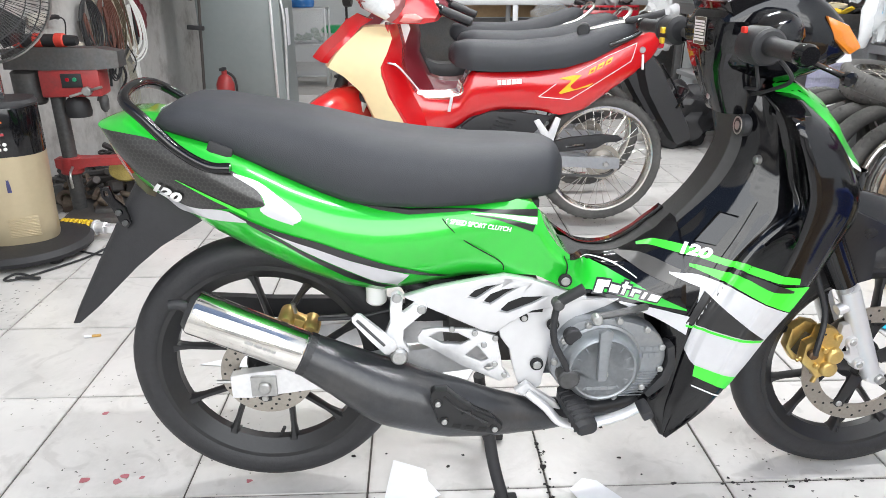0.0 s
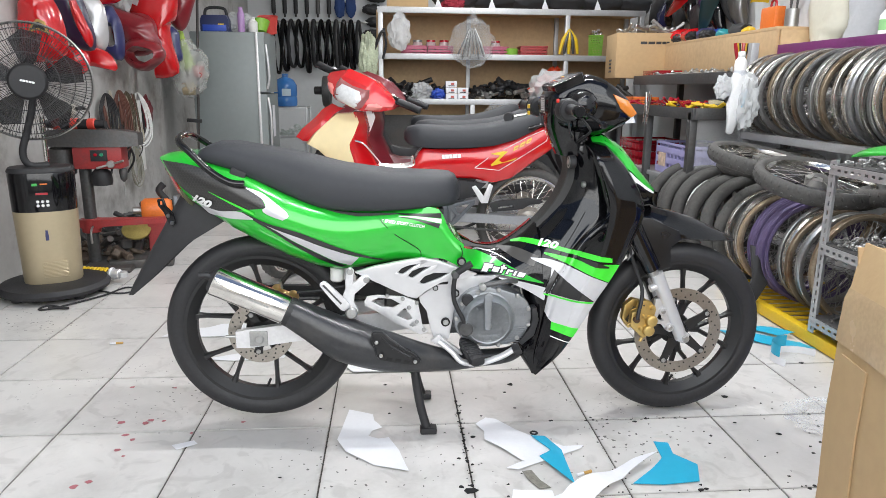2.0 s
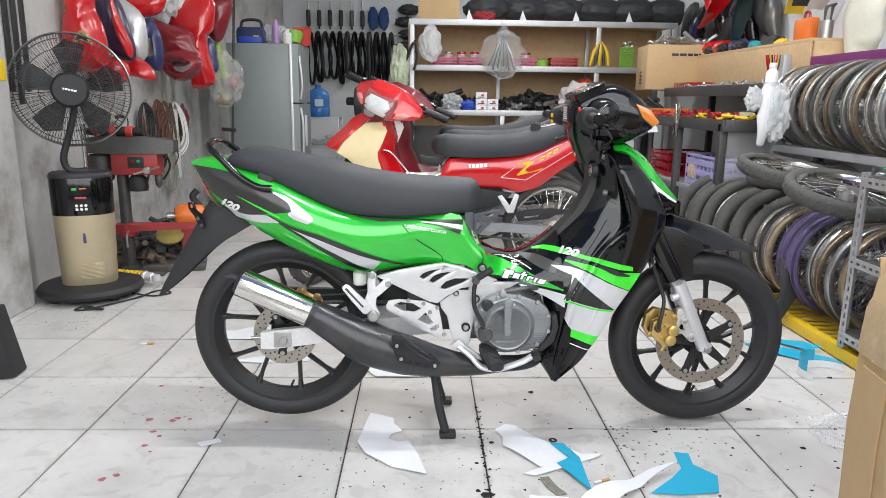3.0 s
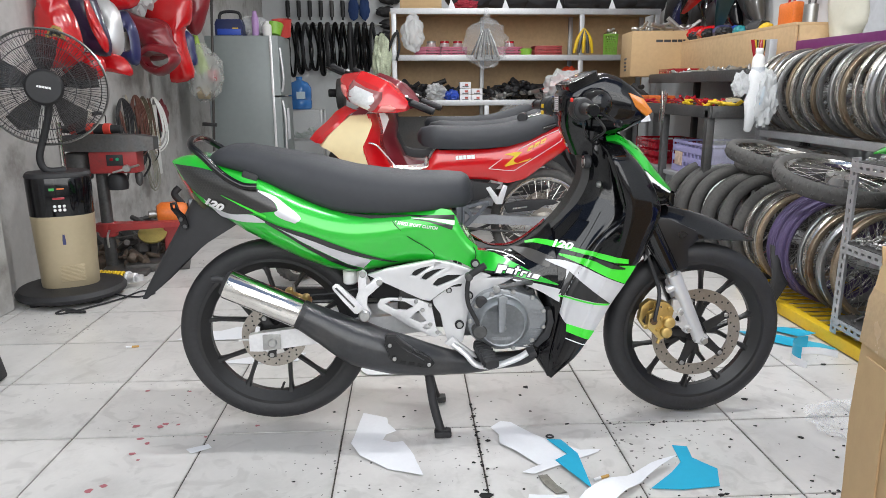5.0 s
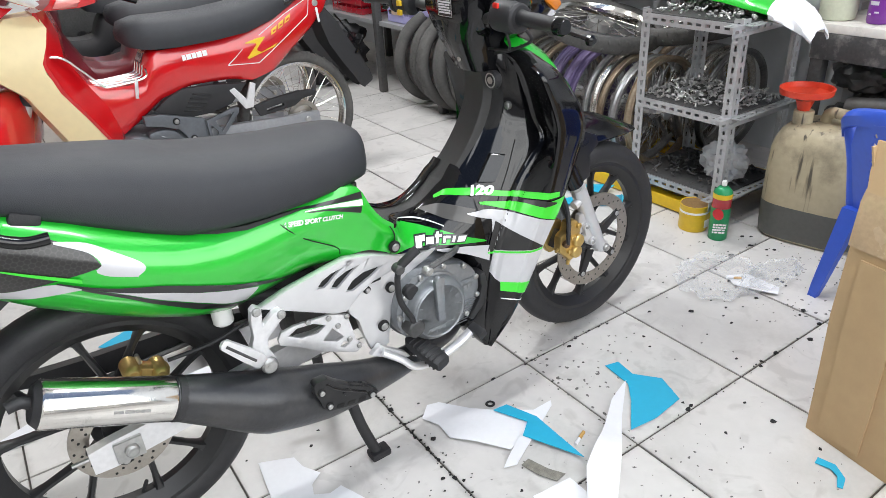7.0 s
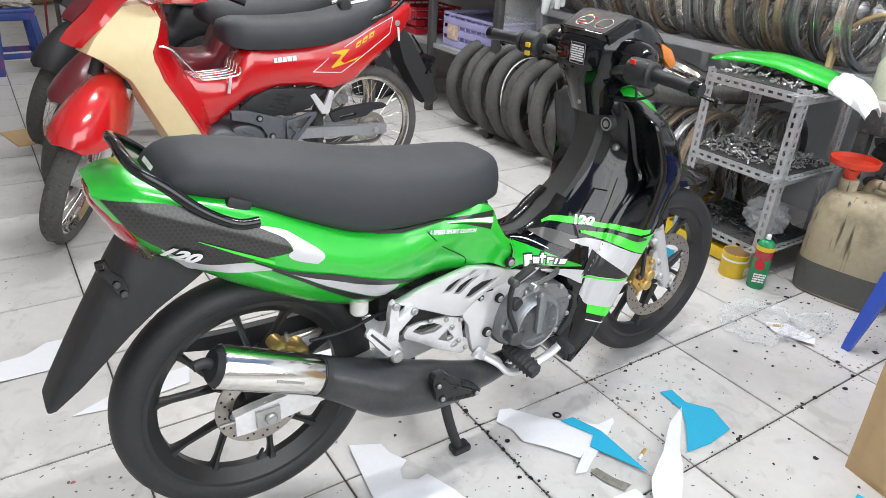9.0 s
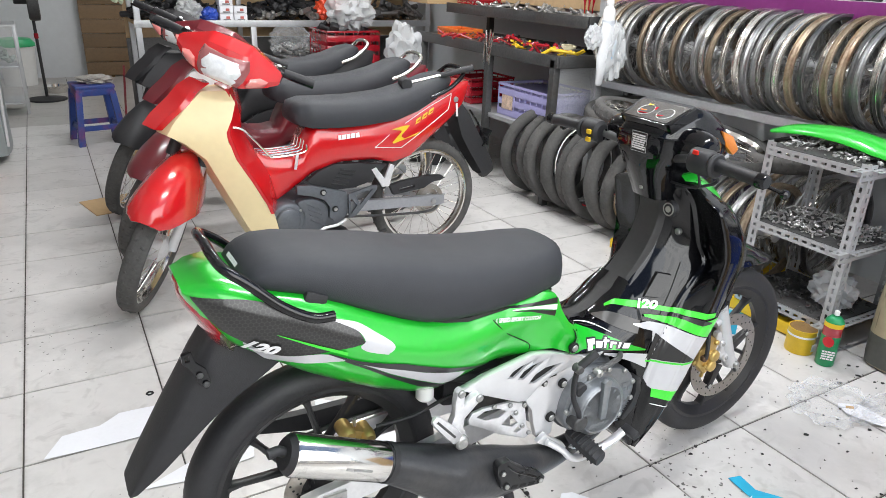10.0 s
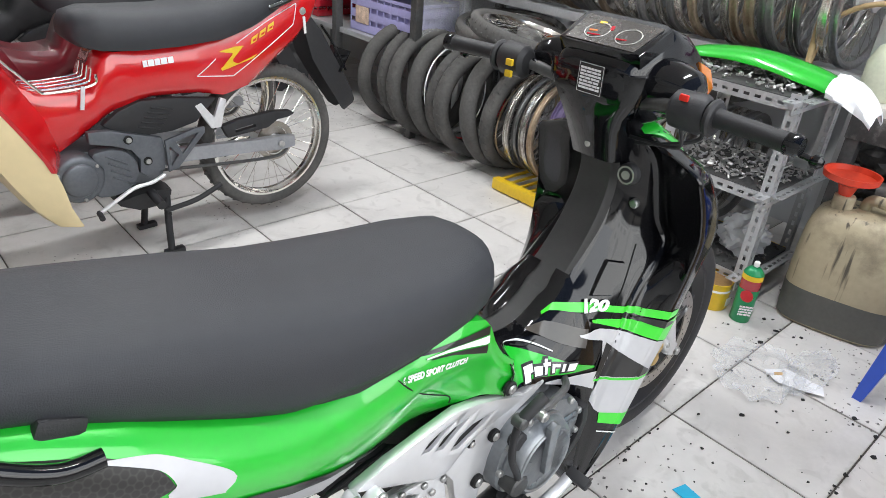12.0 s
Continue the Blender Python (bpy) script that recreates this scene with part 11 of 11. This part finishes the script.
solo("parts_stand", box(0.7, 0.3, 0.6, (0, 0, 0.3), 0.01), DARKSTEEL, "dark stand under bags of parts", "stand", pose(1.42, 4.86, 0))
# ---- on the tiles in front ----
def sheet(name, label, outline, at, material, category="paper", curl=0.0, z=0.0):
    b = plate(outline, -0.0006, 0.0006, 0)
    bmesh.ops.triangulate(b, faces=b.faces[:])
    bmesh.ops.subdivide_edges(b, edges=b.edges[:], cuts=3, use_grid_fill=True)
    bmesh.ops.transform(b, matrix=Matrix.Rotation(radians(-90), 4, "X"), verts=b.verts)
    for v in b.verts:
        v.co.z += 0.004 + curl * abs(noise.noise(Vector((v.co.x * 5, v.co.y * 5, len(outline)))))
        v.co.y = -v.co.y if False else v.co.y
    return solo(name, b, material, label, category, at)


def flat(points):
    """Floor outline (x, y) as a plate outline; the sheet turns y forward."""
    return [(x, y) for x, y in points]


sheet("paper_scrap", "white backing paper cut-out on the tiles", flat([(0.055, 0.095), (0.13, 0.06), (0.135, 0.02), (0.16, -0.02), (0.13, -0.04), (0.12, -0.07), (0.15, -0.09), (0.18, -0.085), (0.21, -0.16), (0.235, -0.27), (0.14, -0.23), (0.06, -0.16), (0.03, -0.09)]), pose(0, 0, 0), PAPER, curl=0.01)
sheet("paper_scrap", "long white backing paper cut-out on the tiles", flat([(0.445, -0.015), (0.48, 0.015), (0.51, 0.005), (0.56, -0.06), (0.64, -0.13), (0.685, -0.165), (0.63, -0.205), (0.55, -0.235), (0.50, -0.165), (0.46, -0.115), (0.465, -0.06)]), pose(0, 0, 0), PAPER, curl=0.014)
sheet("paper_scrap", "small white paper strip on the tiles", flat([(0.685, -0.165), (0.74, -0.165), (0.73, -0.18), (0.66, -0.215), (0.60, -0.245), (0.57, -0.26), (0.53, -0.28), (0.50, -0.27), (0.53, -0.25), (0.62, -0.20)]), pose(0, 0, 0.003), PAPER)
sheet("film_scrap", "cyan vinyl film scrap on the tiles", flat([(0.60, -0.105), (0.64, -0.11), (0.67, -0.19), (0.665, -0.36), (0.60, -0.22), (0.64, -0.19)]), pose(0, 0, 0.006), CYAN, "film")
sheet("film_scrap", "cyan vinyl film cut-out on the tiles", flat([(0.955, -0.15), (0.995, -0.16), (0.985, -0.22), (1.03, -0.28), (1.0, -0.36), (0.90, -0.37), (0.82, -0.36), (0.90, -0.29), (0.945, -0.24)]), pose(0, 0, 0), CYAN, "film")
sheet("paper_scrap", "long curled white paper strip on the tiles", flat([(0.93, -0.245), (0.85, -0.27), (0.74, -0.34), (0.64, -0.39), (0.55, -0.48), (0.62, -0.50), (0.72, -0.42), (0.82, -0.33)]), pose(0, 0, 0.01), PAPER, curl=0.05)
sheet("paper_scrap", "torn white paper on the tiles", flat([(0.50, -0.37), (0.60, -0.38), (0.60, -0.46), (0.52, -0.50), (0.48, -0.45)]), pose(0, 0, 0), PAPER, curl=0.01)
sheet("paper_scrap", "small white paper slip on the tiles", flat([(-0.44, -0.09), (-0.385, -0.065), (-0.37, -0.085), (-0.42, -0.115)]), pose(0, 0, 0), PAPER)
sheet("paper_scrap", "white paper cut-out behind the wheel", flat([(-0.75, 0.80), (-0.70, 0.89), (-0.60, 0.90), (-0.54, 0.94), (-0.40, 0.93), (-0.36, 0.82), (-0.50, 0.79)]), pose(0, 0, 0), PAPER, curl=0.008)
sheet("paper_scrap", "white paper strip under the rear wheel", flat([(-0.52, 0.55), (-0.36, 0.62), (-0.20, 0.63), (-0.22, 0.55), (-0.40, 0.53)]), pose(0, 0, 0), PAPER)
sheet("paper_scrap", "white paper sheet behind the engine", flat([(-0.02, 0.52), (0.03, 0.75), (0.28, 0.50), (0.24, 0.40), (0.05, 0.40)]), pose(0, 0, 0), PAPER, curl=0.008)
sheet("film_scrap", "cyan vinyl film piece behind the rear wheel", flat([(-0.16, 0.86), (-0.07, 0.90), (-0.02, 0.86), (-0.10, 0.80)]), pose(0, 0, 0.004), CYAN, "film")
sheet("film_scrap", "cyan vinyl film strip by the yellow base", flat([(1.58, 0.76), (1.70, 0.70), (1.86, 0.60), (1.88, 0.53), (1.74, 0.56), (1.62, 0.66)]), pose(0, 0, 0), CYAN, "film", 0.01)
sheet("film_scrap", "cyan vinyl film strip against the yellow base", flat([(1.70, 0.80), (1.80, 0.78), (1.87, 0.66), (1.80, 0.66)]), pose(0, 0, 0.004), CYAN, "film", 0.03)
cu = thing("film_roll", "curled band of white and cyan film on the tiles", "film", pose(1.74, 0.42, 0))
b = bmesh.new()
arc = [(0.10 * math.cos(a), 0.085 * math.sin(a)) for a in np.linspace(0.4, 3.8, 24)]
rows = [[b.verts.new((x, y, z)) for z in (0.002, 0.03)] for x, y in arc]
for r, s in zip(rows, rows[1:]):
    b.faces.new((r[0], s[0], s[1], r[1]))
part("white_band", b, PAPER, cu)
b = bmesh.new()
rows = [[b.verts.new((x * 0.985, y * 0.985, z)) for z in (0.03, 0.075)] for x, y in arc[8:22]]
for r, s in zip(rows, rows[1:]):
    b.faces.new((r[0], s[0], s[1], r[1]))
part("cyan_band", b, CYAN, cu)
cb = thing("cigarette_butt", "cigarette butt with tan filter on the tiles", "cigarette butt", pose(0.705, -0.305, 0.005, 0, 0, 22), "cigarette butts")
part("paper_tube", cyl(0.0042, 0.022, (-0.014, 0, 0), "x", 10), PAPER, cb)
part("filter", cyl(0.0043, 0.026, (0.010, 0, 0), "x", 10), mat("tan_filter", (0.55, 0.33, 0.10), 0.8), cb)
copy_thing(cb, pose(-0.905, 0.735, 0.005, 0, 0, 10))
copy_thing(cb, pose(1.60, -0.10, 0.014, 0, 0, -40))
tagp = sheet("grey_tag", "small grey printed sticker on the tiles", flat([(0.54, -0.285), (0.565, -0.28), (0.58, -0.33), (0.60, -0.365), (0.57, -0.37), (0.55, -0.33)]), pose(0, 0, 0), mat("grey_sticker", (0.22, 0.21, 0.18), 0.5, 0, 0.5, 60), "sticker")
solo("rubber_washer", lathe([(0.011, 0), (0.013, 0.002), (0.011, 0.004), (0.007, 0.004), (0.007, 0)], 18, "z", closed=True), MATTE, "small black rubber washer on the tiles", "washer", pose(0.615, -0.075, 0.0))
solo("rubber_washer", lathe([(0.011, 0), (0.013, 0.002), (0.011, 0.004), (0.007, 0.004), (0.007, 0)], 18, "z", closed=True), MATTE, "small black rubber washer on the tiles", "washer", pose(-0.44, 1.02, 0.0))
rd = random.Random(5)
specks = bmesh.new()
for k in range(420):
    x, y = rd.gauss(0.75, 0.5), rd.gauss(-0.15, 0.28)
    if k % 3 == 0:
        x, y = rd.gauss(1.85, 0.25), rd.gauss(-0.15, 0.22)
    elif k % 3 == 1:
        x, y = (0.4 + rd.gauss(0, 0.006), rd.uniform(-0.55, 0.15)) if k % 2 else (rd.uniform(0.3, 1.9), -0.4 * (k % 4 == 0) + rd.gauss(0, 0.006))
    s = 0.0015 + 0.0022 * rd.expovariate(1.0)
    n = rd.randint(5, 8)
    ring = [(x + s * rd.uniform(0.5, 1.3) * math.cos(2 * math.pi * i / n), y + s * rd.uniform(0.4, 1.0) * math.sin(2 * math.pi * i / n)) for i in range(n)]
    vs = [specks.verts.new((a, c, 0.0012)) for a, c in ring]
    ws = [specks.verts.new((a, c, 0.0025)) for a, c in ring]
    specks.faces.new(ws)
    for i in range(n):
        specks.faces.new((vs[i], vs[(i + 1) % n], ws[(i + 1) % n], ws[i]))
stuff("dirt_chips", specks, DARK, "black dirt and rubber chips scattered on the tiles", "dirt")
reds = bmesh.new()
for k in range(16):
    x, y, s = rd.uniform(-0.7, -0.2), rd.uniform(-0.5, 0.35), rd.uniform(0.006, 0.013)
    ring = [(x + s * rd.uniform(0.6, 1.2) * math.cos(2 * math.pi * i / 8), y + s * rd.uniform(0.5, 1.0) * math.sin(2 * math.pi * i / 8)) for i in range(8)]
    vs, ws = [reds.verts.new((a, c, 0.0012)) for a, c in ring], [reds.verts.new((a, c, 0.0018)) for a, c in ring]
    reds.faces.new(ws)
    for i in range(8):
        reds.faces.new((vs[i], vs[(i + 1) % 8], ws[(i + 1) % 8], ws[i]))
stuff("red_paint_drops", reds, mat("dried_red_paint", (0.42, 0.14, 0.16), 0.5), "dried red paint drops on the tiles", "paint drops")
pf = thing("plastic_film", "crumpled clear film with a white paper strip on the tiles", "plastic film", pose(1.57, -0.06, 0))
part("film", crumple(0.13, 161, 1.1, 0.9, 0.22, 0.4), FILMCLEAR, pf, "", pose(0, 0, 0.02))
part("film", crumple(0.10, 163, 1.4, 0.6, 0.12, 0.4), FILMCLEAR, pf, "", pose(0.14, -0.10, 0.012))
sheet("paper_scrap", "white paper strip under clear film on the tiles", flat([(1.60, -0.07), (1.66, -0.11), (1.66, -0.22), (1.62, -0.24), (1.60, -0.20), (1.57, -0.12)]), pose(0, 0, 0.006), PAPER)

# blue plastic chair
ch = thing("plastic_chair", "blue plastic chair with a perforated back", "chair", pose(1.89, -0.52, 0, 0, 0, 86))
BP = mat("bright_blue_plastic", (0.035, 0.10, 0.55), 0.35, 0, 0.06, 6)
part("seat", box(0.36, 0.34, 0.025, (0, -0.02, 0.30), 0.010), BP, ch)
for sx, sy in ((-1, -1), (1, -1), (-1, 1), (1, 1)):
    part("leg", skin([[(sx * (a + dx), sy * (a * 0.95 + dy), z) for dx, dy in ((-k, -0.75 * k), (k, -0.75 * k), (k, 0.75 * k), (-k, 0.75 * k))] for a, z, k in ((0.205, 0, 0.013), (0.200, 0.04, 0.016), (0.165, 0.30, 0.026))]), BP, ch)
holes = []
for i in range(7):
    for j in range(6):
        x, z = -0.132 + 0.044 * i, 0.405 + 0.026 * j
        holes.append([(x, z - 0.009), (x + 0.007, z), (x, z + 0.009), (x - 0.007, z)])
back = plate([(-0.175, 0.295), (0.175, 0.295), (0.215, 0.48), (0.20, 0.550), (0.09, 0.575), (-0.09, 0.575), (-0.20, 0.550), (-0.215, 0.48)], 0, 0.008, 0, holes=holes)
bmesh.ops.subdivide_edges(back, edges=[e for e in back.edges if e.calc_length() > 0.06], cuts=2)
for v in back.verts:
    v.co.y += 0.18 - 1.3 * v.co.x ** 2 + 0.18 * (v.co.z - 0.3)
part("backrest", back, BP, ch, "perforated blue backrest", sharp=50)
rim_line = curve([(-0.262, 0.115, 0.515), (-0.235, 0.155, 0.560), (-0.11, 0.200, 0.592), (0, 0.215, 0.600), (0.11, 0.200, 0.592), (0.235, 0.155, 0.560), (0.262, 0.115, 0.515)], 6)
part("top_rim", skin([[(p.x * k, p.y + d, p.z + h) for k, d, h in ((1.0, 0.016, -0.030), (1.02, 0.022, 0.0), (1.0, 0.016, 0.014), (0.99, 0.002, 0.018), (0.96, -0.014, 0.012), (0.96, -0.012, -0.034))] for p in rim_line]), BP, ch, "broad rolled top edge")
for i in range(8):
    x = -0.154 + 0.044 * i
    part("rib", tube([(x, 0.176 - 1.3 * x * x + 0.18 * (z - 0.3) - 0.0, z) for z in (0.305, 0.36, 0.42, 0.48, 0.54)], 0.004, 6), BP, ch)
for s in (-1, 1):
    part("side_rim", tube([(0.250 * s, 0.125, 0.520), (0.215 * s, 0.13, 0.43), (0.185 * s, 0.135, 0.30)], 0.018, 10), BP, ch)

# tall carton in front
tc = thing("tall_carton", "tall brown cardboard carton closed with clear tape", "box", pose(1.150, -0.604, 0, 0, 0, -9))
TAPED = mat("tape_over_card", (0.50, 0.36, 0.22), 0.25, 0, 0.15, 10, coat=0.5)
CARDF = mat("corrugated_card", (0.50, 0.345, 0.185), 0.75, 0, 0.07, 2.5, 0.25, 70, stain=(0.40, 0.26, 0.14), stain_amount=0.5, stain_scale=1.5)
part("carton", skin([[(d, -0.46, z), (0.42, -0.46, z), (0.42, 0, z), (0.05, e, z), (d, e, z)] for z, d, e in ((0.0, 0, 0), (0.15, 0.002, 0.004), (0.32, -0.004, 0.006), (0.48, -0.002, 0.002), (0.585, 0.004, 0.0), (0.60, 0.008, -0.006))]), CARDF, tc, sharp=20)
part("flap", skin([[(d - 0.004, -0.45, z), (d, -0.45, z), (d, e, z), (d - 0.004, e, z)] for z, d, e in ((0.585, 0.006, -0.004), (0.64, 0.020, 0.010), (0.70, 0.040, 0.022))]), CARDF, tc)
part("flap", skin([[(0.02, e, z), (0.02, e + 0.004, z), (0.41, e + 0.004, z), (0.41, e, z)] for z, e in ((0.585, -0.004), (0.64, 0.004), (0.69, 0.018))]), CARDF, tc)
part("tape", skin([[(d - 0.0032, -0.455, z), (d - 0.002, -0.455, z), (d - 0.002, 0.004, z), (d - 0.0032, 0.004, z)] for z, d in ((0.49, -0.003), (0.585, 0.003), (0.61, 0.012))]), TAPED, tc, "glossy clear packing tape")
part("side_flap", skin([[(d - 0.005, -0.13, z), (d - 0.001, -0.13, z), (d - 0.001, -0.03, z), (d - 0.005, -0.03, z)] for z, d in ((0.02, 0), (0.15, 0.002), (0.32, -0.004), (0.47, -0.002))]), CARDF, tc)
sheet("film_scrap", "small blue film curl beside the carton", flat([(1.055, -0.68), (1.075, -0.675), (1.085, -0.71), (1.06, -0.745), (1.03, -0.755), (1.025, -0.745), (1.055, -0.73), (1.065, -0.71)]), pose(0, 0, 0), CYAN, "film", 0.01)
solo("rubber_stand_block", box(0.07, 0.09, 0.26, (0, 0, 0.13), 0.012), MATTE, "black rubber stand block beside the pillar", "block", pose(-1.27, 0.42, 0.0, 0, -12, 0))
build_tiles()
